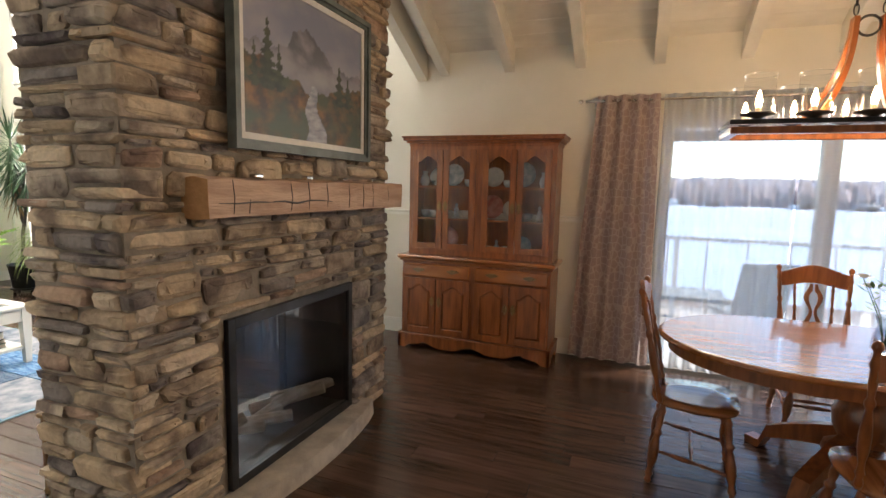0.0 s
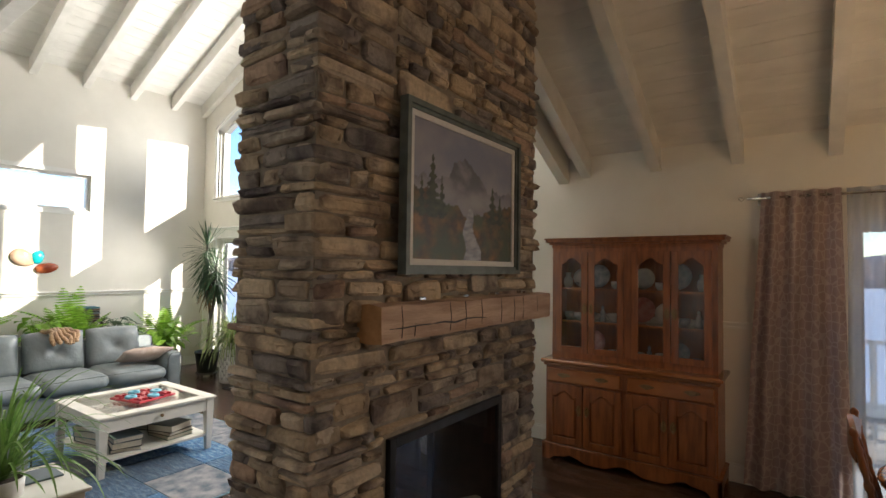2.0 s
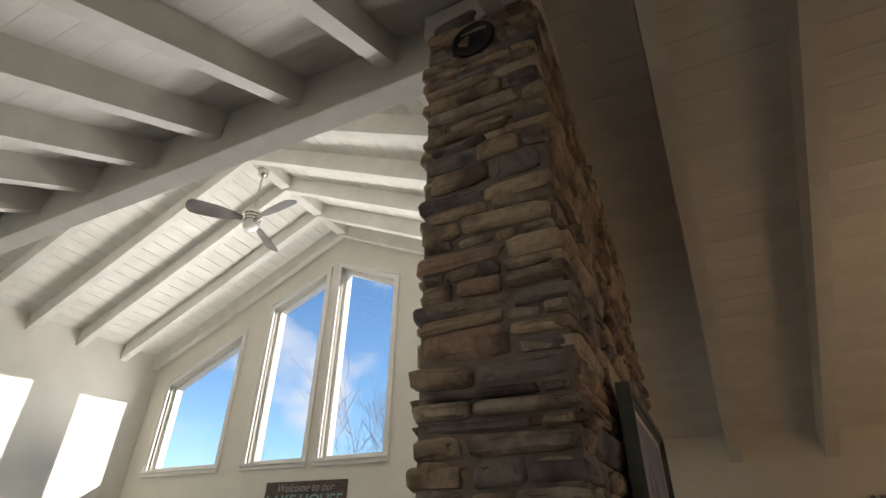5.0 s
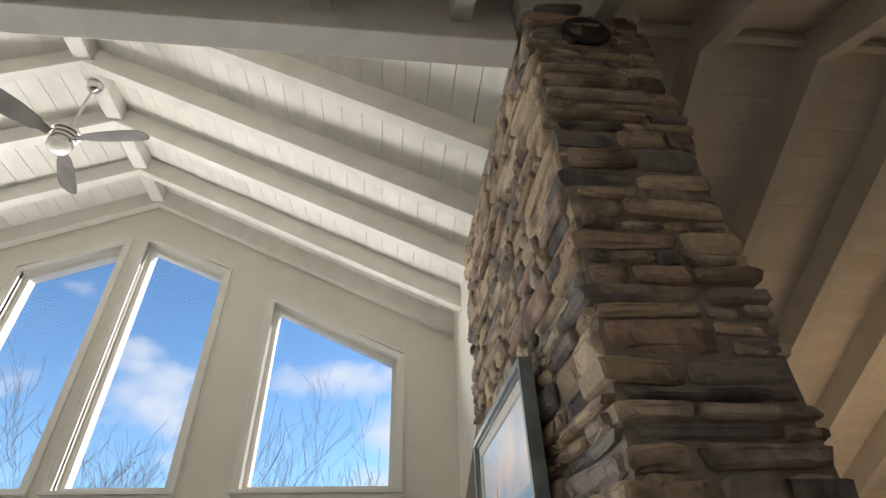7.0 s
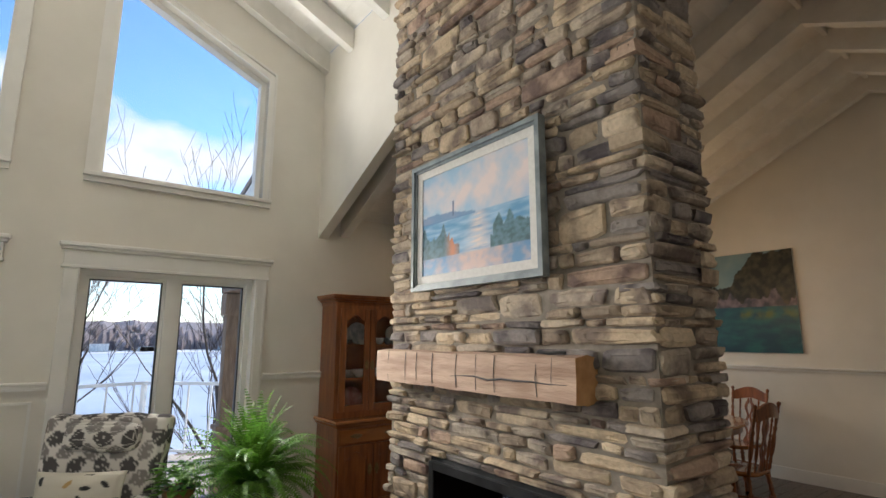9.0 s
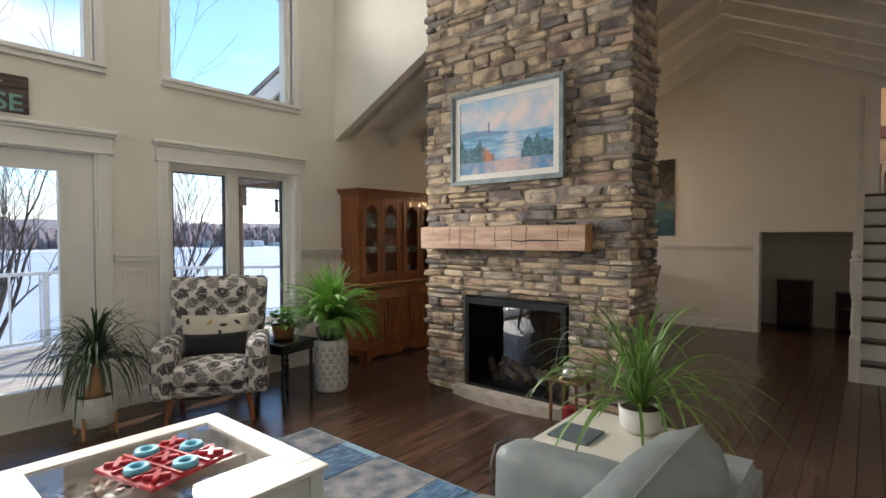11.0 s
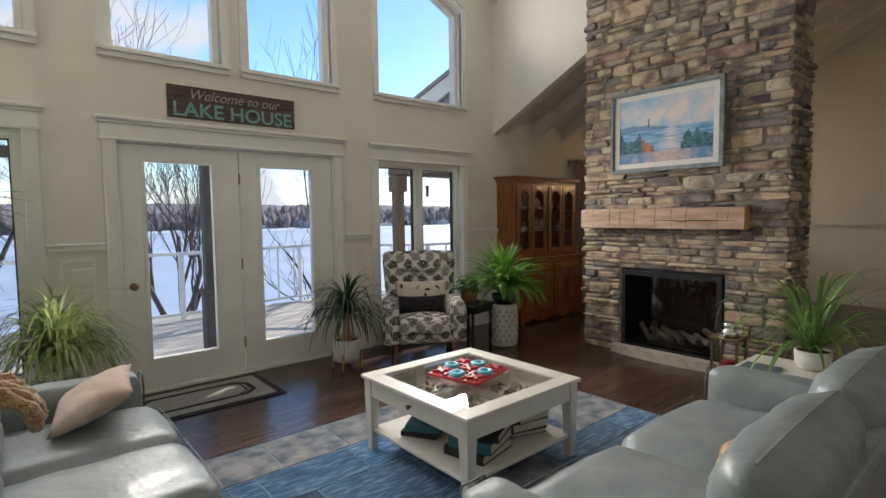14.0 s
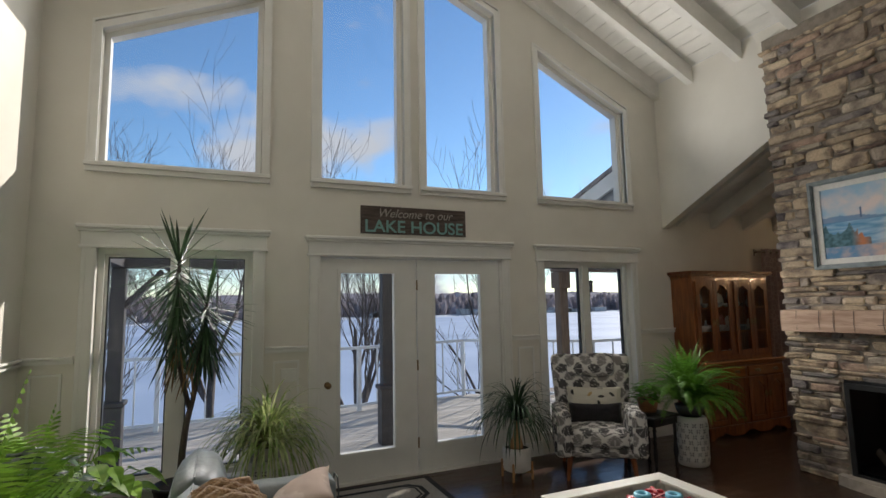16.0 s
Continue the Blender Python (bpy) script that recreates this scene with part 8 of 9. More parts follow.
def big_plant(x, y, r, h, kind, label, z0=0.0, seed=1, caster=True):
    q = random.Random(seed)
    t = thing({"palm": "palm", "heart": "philodendron", "dark": "begonia", "grass": "grass_plant"}[kind], Matrix.Translation((x, y, z0)), label, "potted plant", "plants along the side wall")
    if caster:
        caster_pot(t, r, h)
    else:
        pot(t, [(r * 0.75, 0), (r, h), (r * 1.04, h), (r * 0.9, h - 0.03)], M_TERRA, 0, (r * 0.9, h - 0.01))
    bm = bmesh.new()
    if kind == "palm":
        for k in range(16):
            frond(bm, (0, 0, h), k * 2.399, q.uniform(0.8, 1.5), q.uniform(0.5, 0.85), q.uniform(0.13, 0.19), q.uniform(0.8, 2.2), 20, 0.020)
        mat = M_LIME
    elif kind == "heart":
        for k in range(60):
            a, e = k * 2.399, q.uniform(0.5, 1.4)
            L = q.uniform(0.15, 0.48)
            p = Vector((math.cos(a) * math.cos(e), math.sin(a) * math.cos(e), math.sin(e))) * L + Vector((0, 0, h))
            tube(bm, [(0, 0, h), (p.x * 0.4, p.y * 0.4, h + (p.z - h) * 0.7), tuple(p)], 0.003, 4, cap=False)
            blade(bm, p, (math.cos(a), math.sin(a), q.uniform(-0.7, 0.2)), q.uniform(0.10, 0.19), q.uniform(0.09, 0.15))
        mat = M_LIME
    elif kind == "dark":
        for k in range(210):
            a, e = k * 2.399, q.uniform(0.1, 1.5)
            L = q.uniform(0.08, 0.42)
            p = Vector((math.cos(a) * math.cos(e), math.sin(a) * math.cos(e), math.sin(e) * 0.95)) * L + Vector((0, 0, h))
            if k % 3 == 0:
                tube(bm, [(0, 0, h), (p.x * 0.4, p.y * 0.4, h + (p.z - h) * 0.7), tuple(p)], 0.003, 4, cap=False)
            blade(bm, p, (math.cos(a), math.sin(a), q.uniform(-0.6, 0.5)), q.uniform(0.06, 0.12), q.uniform(0.05, 0.09), shape="oval")
        mat = M_DKLEAF
    else:
        for k in range(120):
            strap(bm, (0.02, 0, h), k * 2.399, q.uniform(0.4, 1.4), q.uniform(0.3, 0.6), 0.008, q.uniform(2, 5), 8)
        mat = M_LIME
    part("foliage", bm, mat, t, kind="stuff")
    return t


big_plant(-8.30, 3.85, 0.15, 0.36, "heart", "broad leaved green plant in a black pot on casters", seed=2)
big_plant(-8.48, 3.20, 0.16, 0.55, "dark", "dark leafy begonia in a pot beside the sofa", seed=3)
big_plant(-8.42, 2.62, 0.15, 0.60, "palm", "bright green feathery palm in a tall black pot", seed=4)
big_plant(-8.25, 2.20, 0.16, 0.55, "heart", "bright heart leaved plant behind the sofa", seed=5)
big_plant(-8.50, 1.45, 0.16, 0.66, "palm", "bright green parlour palm behind the sofa", seed=6)
big_plant(-8.25, 1.05, 0.15, 0.55, "grass", "arching grassy plant behind the sofa", seed=7)
big_plant(-8.62, 3.95, 0.13, 0.35, "palm", "small young palm in the corner by the window", seed=8)
big_plant(-8.45, 0.45, 0.16, 0.50, "heart", "bright heart leaved plant at the end of the sofa", seed=9)

# stacked boards behind the sofa
for k in range(7):
    bm = bmesh.new()
    box(bm, -8.86, -8.62, 2.78 + 0.004 * (k % 3), 3.04 + 0.004 * (k % 2), 0.90 + 0.026 * k, 0.922 + 0.026 * k, 0.002)
    tagged(part("book", bm, BOOKC[(3, 0, 3, 2, 0, 3, 1)[k]]), "worn hardback book in a stack on the stand", "book", "books on the plant stand")
ps = thing("plant_stand", Matrix.Translation((-8.74, 2.91, 0)), "dark wooden stand holding books behind the sofa", "stand")
bm = bmesh.new()
box(bm, -0.16, 0.16, -0.18, 0.18, 0.875, 0.898, 0.003)
part("shelf", bm, M_DARKWOOD, ps)
for sx in (-1, 1):
    for sy in (-1, 1):
        bm = bmesh.new()
        box(bm, sx * 0.13 - 0.015, sx * 0.13 + 0.015, sy * 0.15 - 0.015, sy * 0.15 + 0.015, 0, 0.875)
        part("leg", bm, M_DARKWOOD, ps)

# lantern by the hearth
la = thing("lantern", Matrix.Translation((-2.68, 1.54, 0)) @ Matrix.Scale(1.5, 4), "dark metal glass lantern with a wire handle by the hearth", "lantern")
for nm, z0, z1, s in (("base", 0, 0.02, 0.075), ("lid", 0.26, 0.275, 0.08)):
    bm = bmesh.new()
    box(bm, -s, s, -s, s, z0, z1, 0.003)
    part(nm, bm, M_BRASS, la)
for sx in (-1, 1):
    for sy in (-1, 1):
        bm = bmesh.new()
        box(bm, sx * 0.066 - 0.006, sx * 0.066 + 0.006, sy * 0.066 - 0.006, sy * 0.066 + 0.006, 0.02, 0.26)
        part("post", bm, M_BRASS, la)
for k in range(4):
    bm = bmesh.new()
    m = Matrix.Rotation(k * math.pi / 2, 4, "Z")
    bm.faces.new([bm.verts.new(m @ Vector(p)) for p in ((0.066, -0.06, 0.02), (0.066, 0.06, 0.02), (0.066, 0.06, 0.26), (0.066, -0.06, 0.26))])
    part("pane", bm, M_GLASS_J, la)
bm = bmesh.new()
lathe(bm, [(0.06, 0.275), (0.035, 0.31), (0.028, 0.33), (0.034, 0.345), (0.01, 0.36)], 14)
part("cap", bm, M_CHROME, la, smooth=True)
bm = bmesh.new()
tube(bm, [(0.0, 0.075 * math.cos(a), 0.30 + 0.20 * math.sin(a)) for a in (math.pi * i / 14 for i in range(15))], 0.0035, 6)
part("handle", bm, M_CHROME, la, "arched wire handle")
bm = bmesh.new()
lathe(bm, [(0.035, 0.02), (0.035, 0.13), (0.03, 0.135)], 14)
part("candle", bm, M_PETAL_R, la, "dark red candle")

# butterfly-like glass wall ornament
M_AMBER = material("amber_glass", (0.45, 0.17, 0.06), (0.70, 0.50, 0.36), 4, 0.1, coat=0.6)
M_TEALG = material("turquoise_glass", (0.0, 0.36, 0.40), (0.02, 0.5, 0.52), 5, 0.1, coat=0.6)
M_RUST = material("rust_red_glass", (0.30, 0.05, 0.02), (0.55, 0.16, 0.06), 5, 0.1, coat=0.6)
wo = thing("wall_ornament", Matrix.Translation((X_W + 0.012, 2.28, 1.73)), "coloured glass shell ornament fixed to the wall", "wall ornament")
for nm, mat, cy, cz, a, b, rot in (("amber_shell", M_AMBER, -0.10, 0.05, 0.15, 0.11, -30), ("teal_shell", M_TEALG, 0.07, 0.04, 0.10, 0.08, 60), ("rust_shell", M_RUST, 0.17, -0.10, 0.14, 0.075, 8)):
    bm = bmesh.new()
    n = 20
    rr = []
    for dep, k in ((0, 1), (0.02, 0.93), (0.04, 0.6), (0.047, 0.2)):
        rr.append([])
        for i in range(n):
            t = 2 * math.pi * i / n
            y, z = a * k * math.cos(t) * (1 + 0.15 * math.cos(t)), b * k * math.sin(t)
            c, s = math.cos(radians(rot)), math.sin(radians(rot))
            rr[-1].append(bm.verts.new((dep, cy + y * c - z * s, cz + y * s + z * c)))
    for p, q in zip(rr, rr[1:]):
        for i in range(n):
            bm.faces.new((p[i], p[(i + 1) % n], q[(i + 1) % n], q[i]))
    bm.faces.new(rr[-1])
    bm.faces.new(rr[0])
    part(nm, bm, mat, wo, smooth=True)

# welcome sign
M_SIGN = material("weathered_sign_boards", (0.045, 0.032, 0.028), (0.13, 0.10, 0.085), 7, 0.8, bump=0.3, stretch=(0.6, 1, 6))
sg = thing("welcome_sign", Matrix.Translation((-5.72, Y_N - 0.002, 2.36)) , "weathered dark wooden sign with teal and grey lettering above the doors", "sign")
for k in range(3):
    bm = bmesh.new()
    box(bm, -0.57, 0.57, -0.02, 0, 0.093 * k, 0.093 * k + 0.091, 0.002)
    part("board", bm, M_SIGN, sg)
M_TEAL = material("faded_teal_letters", (0.16, 0.33, 0.31), (0.24, 0.42, 0.40), 40, 0.7)
M_GREYL = material("worn_grey_script", (0.30, 0.27, 0.25), (0.42, 0.38, 0.35), 40, 0.7)
for txt, size, z, mat, lab, shear, ex in (("LAKE HOUSE", 0.172, 0.018, M_TEAL, "teal capital letters", 0.0, 0.007), ("Welcome to our", 0.125, 0.168, M_GREYL, "grey slanted script", 0.35, 0.0)):
    cu = bpy.data.curves.new("lettering", "FONT")
    cu.body, cu.size, cu.align_x, cu.extrude, cu.shear, cu.offset = txt, size, "CENTER", 0.0015, shear, ex * 0.35
    ob = new("lettering", cu)
    ob.rotation_euler = (radians(90), 0, 0)
    ob.location = (0, -0.0222, z)
    bpy.context.view_layer.update()
    me = bpy.data.meshes.new_from_object(ob.evaluated_get(bpy.context.evaluated_depsgraph_get()))
    bpy.data.objects.remove(ob)
    xs = [v.co.x for v in me.vertices]
    k = (1.06 if size > 0.15 else 0.80) / (max(xs) - min(xs))
    for v in me.vertices:
        v.co.x *= k
    me.materials.clear()
    me.materials.append(mat)
    o2 = new("lettering", me)
    o2.parent = sg
    o2.matrix_basis = pose(0, -0.0222, z, 90, 0, 0)
    tagged(o2, lab)


# ---------------------------------------------------------------- outside: deck, rail, trees, shore
DZ = -0.15
bm = bmesh.new()
y = Y_N + 0.22
while y < 9.6:
    x0, x1 = -13.0, 5.0
    if y > 8.0:
        x1 = -3.05 + 1.55 * (9.45 - y) / 1.5 if y < 9.45 else -3.2
    if y > 8.75:
        x1 = min(x1, -2.4)
    if y + 0.14 > 9.4 and x0 < -3:
        break
    box(bm, x0, max(x1, -2.9) if y > 8 else x1, y, y + 0.134, DZ - 0.03, DZ)
    y += 0.14
part("deck_boards", bm, M_DECK, label="pale grey deck boards", kind="structure")
bm = bmesh.new()
box(bm, -13.0, 5.0, Y_N + 0.2, 9.3, DZ - 0.4, DZ - 0.035)
part("deck_base", bm, M_TIMBER, label="timber framing under the deck", kind="structure")
M_RAIL = material("white_powder_coat", (0.74, 0.76, 0.78), (0.80, 0.82, 0.84), 10, 0.4)
railing = thing("deck_railing", Matrix(), "white metal deck railing above the lake", "railing")
path = [(-13.0, 8.75), (-5.3, 8.75), (-3.05, 9.25), (-1.2, 7.55), (5.0, 7.55)]
for (ax, ay), (bx, by) in zip(path, path[1:]):
    L = math.hypot(bx - ax, by - ay)
    ang = math.atan2(by - ay, bx - ax)
    m = Matrix.Translation((ax, ay, DZ)) @ Matrix.Rotation(ang, 4, "Z")
    bm = bmesh.new()
    box(bm, 0, L, -0.035, 0.035, 1.05, 1.10, 0.006, m=m)
    part("top_rail", bm, M_RAIL, railing)
    bm = bmesh.new()
    box(bm, 0, L, -0.02, 0.02, 0.08, 0.12, m=m)
    part("bottom_rail", bm, M_RAIL, railing)
    n = max(1, round(L / 1.45))
    for i in range(n):
        bm = bmesh.new()
        box(bm, L * i / n - 0.032, L * i / n + 0.032, -0.032, 0.032, 0, 1.06, m=m)
        part("post", bm, M_RAIL, railing)
    step = 0.36 if ax > -5.4 and bx < 0 else 0.48
    k = step
    while k < L:
        bm = bmesh.new()
        box(bm, k - 0.012, k + 0.012, -0.012, 0.012, 0.12, 1.05, m=m)
        part("baluster", bm, M_RAIL, railing)
        k += step
# pergola posts and beam
for x, y, mat, zt, lab in ((-5.48, 6.52, M_POST, 2.745, "dark square pergola post with a moulded base"), (-8.64, 6.9, M_POST, 2.295, "dark square pergola post with a moulded base"), (-2.55, 6.6, M_TIMBER, 2.285, "weathered timber porch post"), (2.6, 6.6, M_TIMBER, 2.285, "weathered timber porch post")):
    pp = thing("porch_post", Matrix.Translation((x, y, DZ)), lab, "post", "posts of the porch")
    bm = bmesh.new()
    box(bm, -0.075, 0.075, -0.075, 0.075, 0.75, zt, 0.006)
    part("shaft", bm, mat, pp)
    bm = bmesh.new()
    box(bm, -0.10, 0.10, -0.10, 0.10, 0, 0.70, 0.006)
    box(bm, -0.125, 0.125, -0.125, 0.125, 0.70, 0.76, 0.012)
    part("base_cladding", bm, mat, pp)
    if mat is M_TIMBER:
        bm = bmesh.new()
        box(bm, -0.11, 0.11, -0.11, 0.11, zt - 0.26, zt - 0.002, 0.006)
        part("capital", bm, mat, pp, "square timber capital block")
    else:
        for s in (-1, 1):
            bm = bmesh.new()
            tube(bm, [(s * 0.05, 0, zt - 0.46), (s * 0.45, 0, zt - 0.03)], 0.045, 4)
            part("brace", bm, mat, pp, "diagonal knee brace")
bm = bmesh.new()
box(bm, -10.4, -6.4, 6.82, 6.98, 2.15, 2.27, 0.005)
box(bm, -8.70, -8.58, 5.2, 6.815, 2.15, 2.27, 0.005)
tagged(part("pergola_beam", bm, M_POST), "dark pergola beam resting on its post", "beam")
fd = thing("bird_feeder", Matrix.Translation((-1.82, 6.75, 1.90)), "small dark bird feeder hanging on a cord outside the window", "bird feeder")
bm = bmesh.new()
lathe(bm, [(0.03, -0.09), (0.034, -0.085), (0.026, -0.075), (0.026, 0.07), (0.045, 0.075), (0.03, 0.095), (0.004, 0.11)], 12)
part("tube", bm, M_POST, fd)
bm = bmesh.new()
tube(bm, [(0, 0, 0.10), (0, 0, 2.13 - 1.90)], 0.003, 5)
part("cord", bm, M_BLACK, fd)
# patio chairs seen through the sheers
M_MESH = material("grey_sling_fabric", (0.16, 0.20, 0.24), (0.24, 0.28, 0.32), 30, 0.8)
pc = thing("patio_chair", pose(0.95, 6.2, DZ, 0, 0, 200), "grey metal patio chair on the deck outside", "chair", "patio furniture")
bm = bmesh.new()
box(bm, -0.27, 0.27, -0.25, 0.25, 0.40, 0.43, 0.01)
part("seat", bm, M_MESH, pc)
bm = bmesh.new()
hexa(bm, [(-0.27, 0.25, 0.43), (0.27, 0.25, 0.43), (0.27, 0.42, 1.0), (-0.27, 0.42, 1.0), (-0.27, 0.28, 0.42), (0.27, 0.28, 0.42), (0.27, 0.45, 1.0), (-0.27, 0.45, 1.0)])
part("backrest", bm, M_MESH, pc)
for sx in (-1, 1):
    for sy in (-1, 1):
        bm = bmesh.new()
        tube(bm, [(sx * 0.26, sy * 0.24, 0.41), (sx * 0.28, sy * 0.27, 0)], 0.015, 8)
        part("leg", bm, M_RAIL, pc)
pt = thing("patio_table", pose(0.35, 6.3, DZ), "low grey patio table on the deck outside", "table", "patio furniture")
bm = bmesh.new()
box(bm, -0.45, 0.45, -0.35, 0.35, 0.52, 0.56, 0.01)
part("tabletop", bm, M_MESH, pt)
for sx in (-1, 1):
    for sy in (-1, 1):
        bm = bmesh.new()
        tube(bm, [(sx * 0.4, sy * 0.3, 0.53), (sx * 0.4, sy * 0.3, 0)], 0.018, 8)
        part("leg", bm, M_RAIL, pt)


def tree(x, y, z, H, seed, label, spread=0.5, r0=0.16, levels=4, fork=0):
    q = random.Random(seed)
    t = thing("tree", Matrix.Translation((x, y, z)), label, "tree", "bare trees on the shore")
    trunk, crown = bmesh.new(), bmesh.new()

    def limb(p, d, L, r, lev):
        n = 5 if lev < 2 else 4
        pts, rs_ = [p.copy()], [r]
        for i in range(n):
            d = (d + Vector((q.gauss(0, 0.10), q.gauss(0, 0.10), 0.05))).normalized()
            p = p + d * (L / n)
            pts.append(p.copy())
            rs_.append(max(0.0045, r * (1 - 0.55 * (i + 1) / n)))
        tube(trunk if lev < 2 else crown, pts, rs_, 7 if lev == 0 else 5 if lev == 1 else 3, cap=False)
        if lev >= levels:
            return
        cnt = (3, 4, 4, 4, 3)[lev]
        for k in range(cnt + (2 if lev == 0 else 0)):
            u = q.uniform(0.55 if lev == 0 else 0.3, 1.0) if k else 1.0
            i = min(n, max(1, int(u * n)))
            a = q.uniform(0, 6.283)
            side = Vector((math.cos(a), math.sin(a), 0))
            nd = (d * q.uniform(0.7, 1.1) + side * q.uniform(spread * 0.7, spread * 1.4) + Vector((0, 0, 0.15))).normalized()
            limb(pts[i], nd, L * q.uniform(0.55, 0.78), rs_[i] * q.uniform(0.45, 0.68), lev + 1)
    if fork:
        for k in range(fork):
            a = 6.28 * k / fork + q.uniform(0, 1)
            limb(Vector((0, 0, 0)), Vector((0.13 * math.cos(a), 0.13 * math.sin(a), 1)).normalized(), H * 0.42, r0, 0)
    else:
        limb(Vector((0, 0, 0)), Vector((q.uniform(-0.05, 0.05), 0, 1)).normalized(), H * 0.42, r0, 0)
    part("trunk", trunk, M_BARK, t, "bare grey brown trunk", smooth=True)
    part("crown", crown, M_BARK, t, "fine leafless branches", kind="stuff")


tree(-4.53, 12.0, -1.9, 7.2, 3, "bare many stemmed tree just beyond the deck", 0.42, 0.085, 4, fork=3)
tree(-7.8, 14.0, -4.0, 13.0, 8, "tall bare tree near the deck", 0.5, 0.16, 5)
tree(-10.4, 15.5, -4.0, 12.0, 12, "bare many branched tree behind the deck", 0.45, 0.11, 5)
tree(-0.9, 12.2, -3.2, 9.6, 21, "bare tree rising behind the gable window", 0.5, 0.12, 4)
tree(-14.5, 16.0, -4.0, 9.5, 27, "bare tree on the shore", 0.5, 0.15, 4)
tree(-26.0, -2.0, -1.0, 8.0, 33, "bare tree on the side lawn", 0.5, 0.14, 4)
tree(-27.5, 4.0, -1.0, 7.5, 35, "slender bare tree on the side lawn", 0.45, 0.12, 4)

# lean-to roof over the porch of the dining end
M_SIDING = material("grey_siding", (0.34, 0.35, 0.36), (0.42, 0.43, 0.44), 4, 0.7, stretch=(1, 1, 10))
M_SHINGLE = material("grey_roof_shingles", (0.18, 0.17, 0.16), (0.30, 0.28, 0.27), 6, 0.9, bump=0.4)


def lean_to(y):
    return 3.46 - 0.30 * (y - 4.92)


porch = thing("porch_roof", Matrix(), "white edged lean-to porch roof on dark and weathered posts", "porch roof", kind="structure")
PX0, PX1, PY0, PY1 = -2.72, 5.5, 4.93, 7.8
for nm, x0, x1, up0, up1, mat in (("roof", PX0 - 0.02, PX1, 0.0, 0.06, M_SHINGLE), ("soffit", PX0, PX1, -0.04, -0.005, M_WHITE), ("rake_board", PX0 - 0.02, PX0 + 0.02, -0.24, -0.045, M_WHITE)):
    bm = bmesh.new()
    hexa(bm, [(x0, PY0, lean_to(PY0) + up0), (x1, PY0, lean_to(PY0) + up0), (x1, PY1, lean_to(PY1) + up0), (x0, PY1, lean_to(PY1) + up0),
              (x0, PY0, lean_to(PY0) + up1), (x1, PY0, lean_to(PY0) + up1), (x1, PY1, lean_to(PY1) + up1), (x0, PY1, lean_to(PY1) + up1)])
    part(nm, bm, mat, porch)
bm = bmesh.new()
hexa(bm, [(PX0 + 0.08, PY0, 2.42), (PX0 + 0.12, PY0, 2.42), (PX0 + 0.12, 6.7, 2.42), (PX0 + 0.08, 6.7, 2.42),
          (PX0 + 0.08, PY0, lean_to(PY0) - 0.05), (PX0 + 0.12, PY0, lean_to(PY0) - 0.05), (PX0 + 0.12, 6.7, lean_to(6.7) - 0.05), (PX0 + 0.08, 6.7, lean_to(6.7) - 0.05)])
part("side_cladding", bm, M_SIDING, porch, "grey siding under the rake")
for x0, x1, y0, y1 in ((PX0 + 0.05, PX0 + 0.20, PY0, 6.5), (PX0 + 0.05, PX1, 6.5, 6.7)):
    bm = bmesh.new()
    box(bm, x0, x1, y0, y1, 2.14, 2.415, 0.004)
    part("porch_beam", bm, M_TIMBER, porch, "weathered timber beam")

# far wooded shore, its distance haze mixed into the colours
rw = random.Random(9)
bm = bmesh.new()
xs = [-900 + 6 * i for i in range(301)]
for layer, (yy, zz, amp) in enumerate(((300, 9.0, 5.0), (380, 17.0, 8.0))):
    prev = None
    for x in xs:
        top = -5 + zz + amp * noise.noise(Vector((x * 0.006, layer * 7.0, 0))) + 1.6 * noise.noise(Vector((x * 0.11, layer, 2))) + 0.8 * noise.noise(Vector((x * 0.35, layer, 5)))
        cur = (bm.verts.new((x, yy + 12 * noise.noise(Vector((x * 0.01, 3, layer))), -5.0)), bm.verts.new((x, yy + 12, -5 + (top + 5) * 0.6)), bm.verts.new((x, yy + 35, top)))
        if prev:
            bm.faces.new((prev[0], cur[0], cur[1], prev[1]))
            bm.faces.new((prev[1], cur[1], cur[2], prev[2]))
        prev = cur
part("backdrop", bm, M_HAZY_WOODS, label="bare wooded hills on the far shore, paled by haze in their colour", kind="structure")
# tree crowns along the ridge, in the same haze-paled mauve
bm = bmesh.new()
for k in range(1500):
    x = rw.uniform(-500, 420)
    yy = rw.uniform(285, 330)
    h = rw.uniform(5, 11)
    w = rw.uniform(1.6, 3.4)
    z0 = -5 + (yy - 290) * 0.12
    for a in (0, 1.57):
        c, s = math.cos(a) * w, math.sin(a) * w
        bm.faces.new([bm.verts.new(p) for p in ((x - c * 0.2, yy - s * 0.2, z0), (x + c * 0.2, yy + s * 0.2, z0), (x + c, yy + s, z0 + h * 0.6), (x + c * 0.3, yy, z0 + h), (x - c * 0.5, yy, z0 + h * 0.92), (x - c, yy - s, z0 + h * 0.55))])
# pale haze tint, and translucent so the backlit crowns stay light
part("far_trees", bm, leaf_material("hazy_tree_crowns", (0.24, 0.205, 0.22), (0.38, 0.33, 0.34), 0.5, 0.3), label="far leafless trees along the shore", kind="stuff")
bm = bmesh.new()
for k in range(46):
    x = rw.uniform(-260, 240)
    box(bm, x, x + rw.uniform(5, 11), 276, 282, -5, -5 + rw.uniform(2.0, 4.2))
part("far_cottages", bm, material("far_cottage_paint", (0.30, 0.30, 0.32), (0.62, 0.60, 0.58), 3, 0.8, random_by="island", spread=0.5), label="small cottages along the far shore", kind="stuff")
bm = bmesh.new()
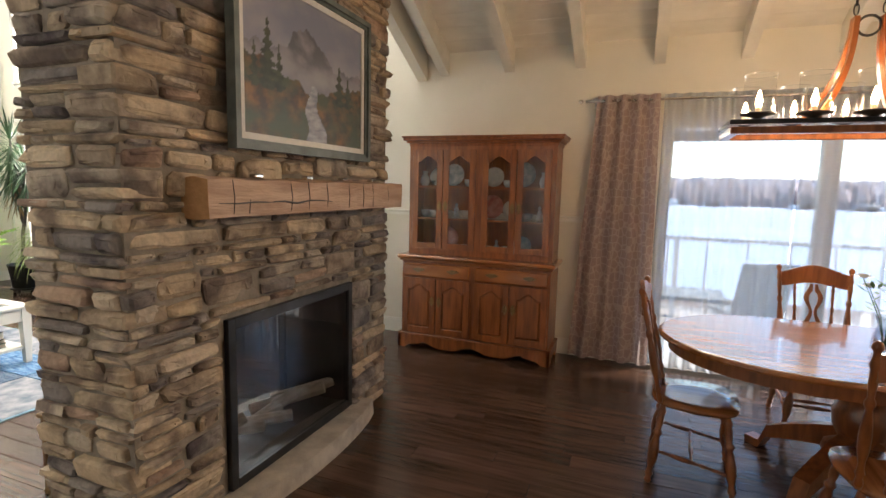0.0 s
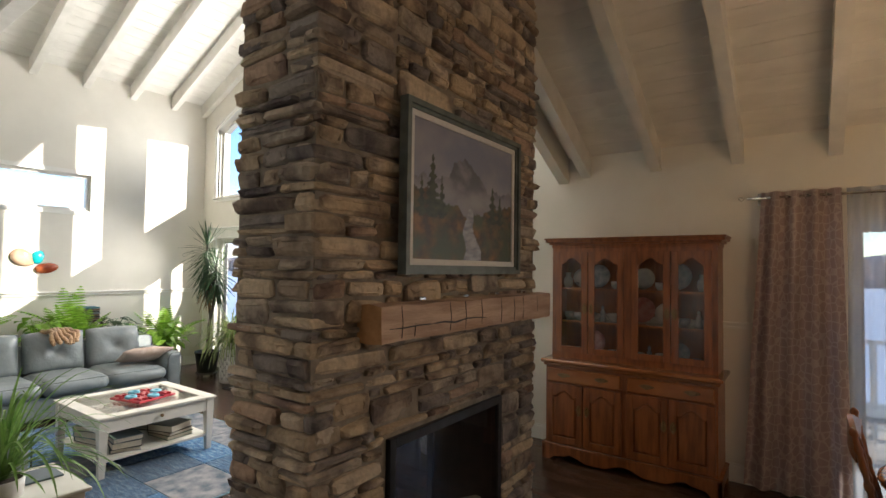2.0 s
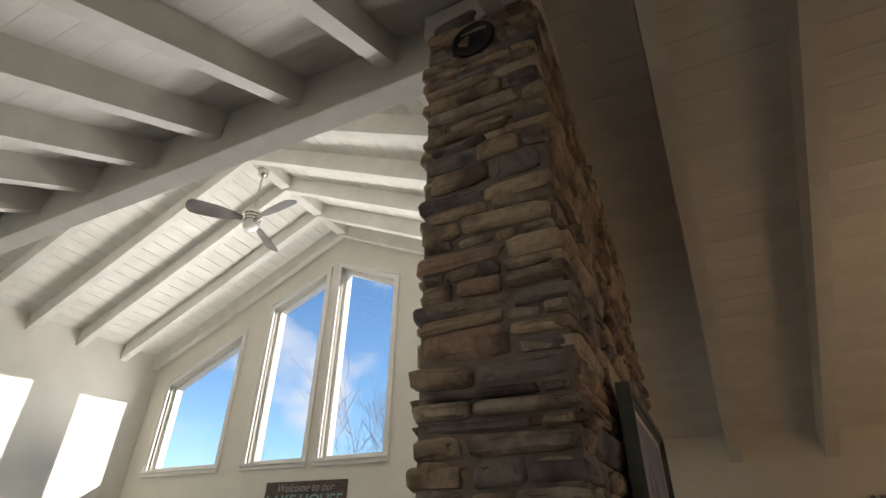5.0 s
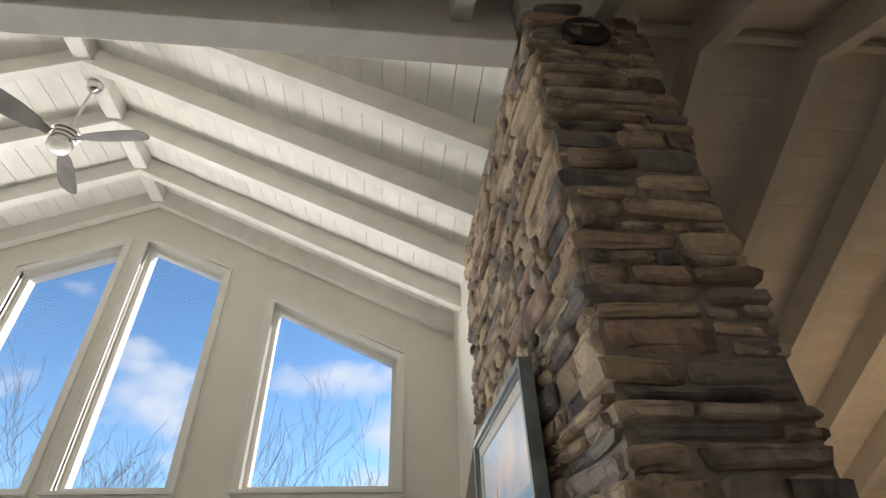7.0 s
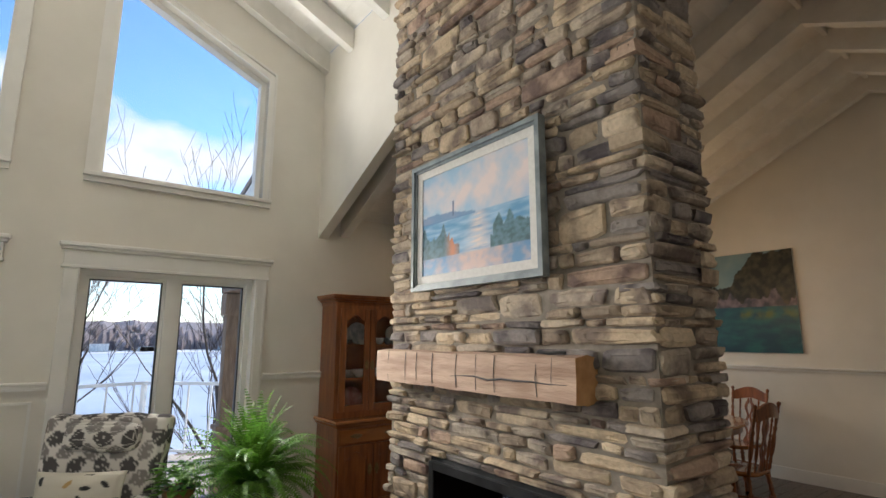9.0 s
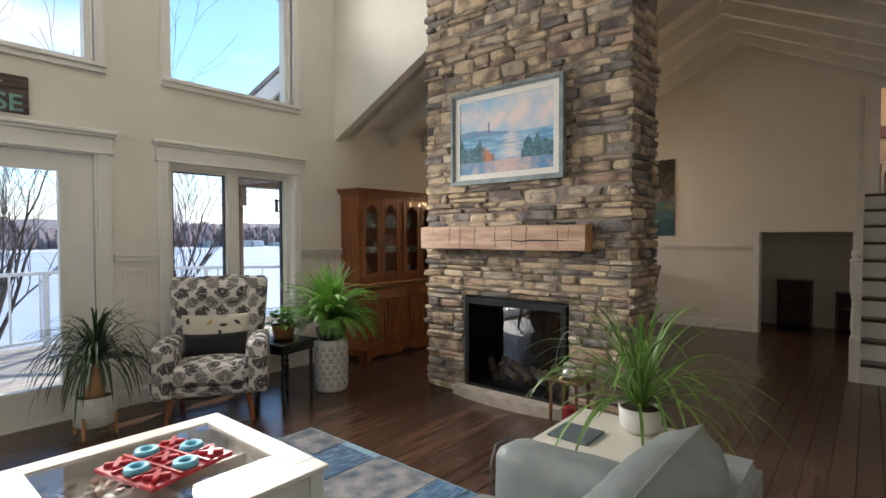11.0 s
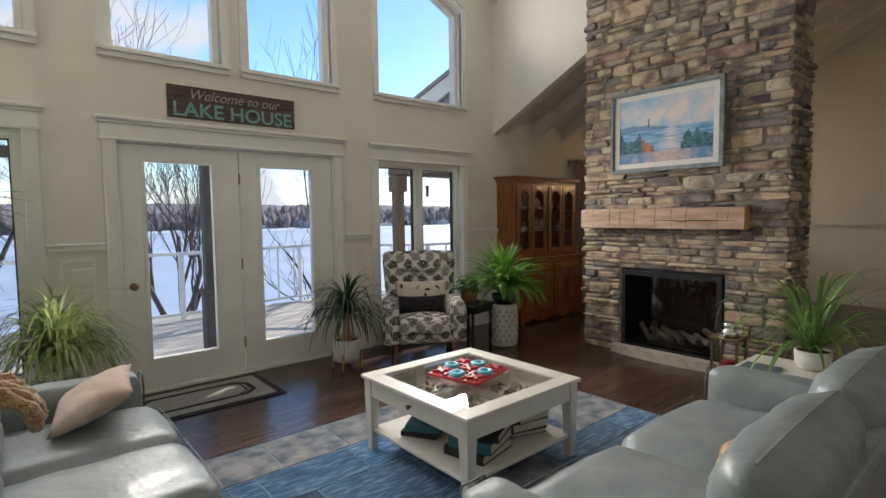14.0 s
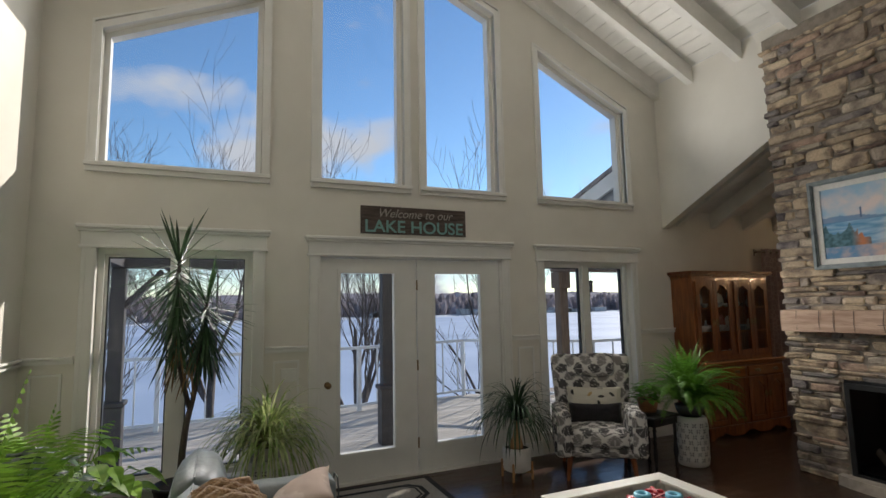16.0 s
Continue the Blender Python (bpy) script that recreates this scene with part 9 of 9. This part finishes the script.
bm.faces.new([bm.verts.new(p) for p in ((-900, 262, -4.96), (900, 262, -4.96), (900, 292, -4.4), (-900, 292, -4.4))])
part("ground_shore", bm, material("snowy_shore", (0.55, 0.57, 0.60), (0.85, 0.87, 0.90), 0.3, 0.8), label="snowy strip of the far shore", kind="structure")

# ---------------------------------------------------------------- floorboards and stones, piece by piece
rb = random.Random(17)
BW = 0.127
near_n, far_bm = 0, bmesh.new()
meshes = {}
floor_ob = bpy.data.objects["floor_base"]
floor_ob.name = "floor"
y = Y_S
while y < Y_N:
    y1 = min(y + BW, Y_N)
    x = X_W - rb.uniform(0, 1.0)
    while x < X_E + 1.95:
        L = rb.choice((0.6, 0.9, 1.2, 1.2))
        a, b = max(x, X_W), min(x + L, X_E + 1.9)
        x += L
        if b - a < 0.02:
            continue
        if near_n < 300 and ((y > 0.2 and y1 < 4.6 and -3.4 < a < 0.6) or (y > 3.0 and a < -4.0 and a > -7.4)) and b - a in (0.6, 0.9, 1.2) or (near_n < 300 and y > 1.0 and -3.2 < a < 0 and abs(y1 - y - BW) < 1e-6):
            key = (round(b - a, 3), round(y1 - y, 3))
            if key not in meshes:
                bm = bmesh.new()
                w, h = key[0] - 0.0016, key[1] - 0.0016
                lo = [(0, 0), (w, 0), (w, h), (0, h)]
                e = 0.0018
                hi = [(e, e), (w - e, e), (w - e, h - e), (e, h - e)]
                v0 = [bm.verts.new((p[0], p[1], -0.008)) for p in lo]
                v1 = [bm.verts.new((p[0], p[1], -0.0025)) for p in lo]
                v2 = [bm.verts.new((p[0], p[1], 0)) for p in hi]
                for i in range(4):
                    j = (i + 1) % 4
                    bm.faces.new((v0[i], v0[j], v1[j], v1[i]))
                    bm.faces.new((v1[i], v1[j], v2[j], v2[i]))
                bm.faces.new(v2)
                me = bpy.data.meshes.new("floorboard")
                bm.to_mesh(me)
                bm.free()
                me.materials.append(M_FLOOR)
                meshes[key] = me
            ob = new("floorboard", meshes[key])
            ob.parent = floor_ob
            ob.location = (a + 0.0008, y + 0.0008, 0)
            near_n += 1
        else:
            e = 0.0018
            w0, w1, h0, h1 = a + 0.0008, b - 0.0008, y + 0.0008, y1 - 0.0008
            v1 = [far_bm.verts.new(p) for p in ((w0, h0, -0.003), (w1, h0, -0.003), (w1, h1, -0.003), (w0, h1, -0.003))]
            v2 = [far_bm.verts.new(p) for p in ((w0 + e, h0 + e, 0), (w1 - e, h0 + e, 0), (w1 - e, h1 - e, 0), (w0 + e, h1 - e, 0))]
            for i in range(4):
                j = (i + 1) % 4
                far_bm.faces.new((v1[i], v1[j], v2[j], v2[i]))
            far_bm.faces.new(v2)
    y = y1
M_FLOOR_J = material("dark_brown_floorboards_joined", (0.056, 0.030, 0.020), (0.100, 0.056, 0.038), 7, 0.21, bump=0.12, bscale=30, stretch=(0.35, 4, 1), random_by="island", spread=0.25, spec=0.5, rvar=0.08)
part("floorboards", far_bm, M_FLOOR_J, floor_ob, kind="stuff")

joined = [bmesh.new() for _ in range(3)]
for i, (m, w, h, d, back) in enumerate(STONES):
    if i in NEAR_STONES:
        bm = bmesh.new()
        stone_bmesh(bm, w, h, d, back)
        bmesh.ops.recalc_face_normals(bm, faces=bm.faces)
        me = bpy.data.meshes.new("stone")
        bm.to_mesh(me)
        bm.free()
        me.materials.append(M_STONE)
        ob = new("stone", me)
        ob.parent = chimney
        ob.matrix_basis = m
    else:
        bm = joined[0 if i < n_south else 1 if i < n_east else 2]
        vs = stone_bmesh(bm, w, h, d, back)
        for v in vs:
            v.co = m @ v.co
for bm in joined:
    part("stonework", bm, M_STONE_J, chimney, kind="stuff")
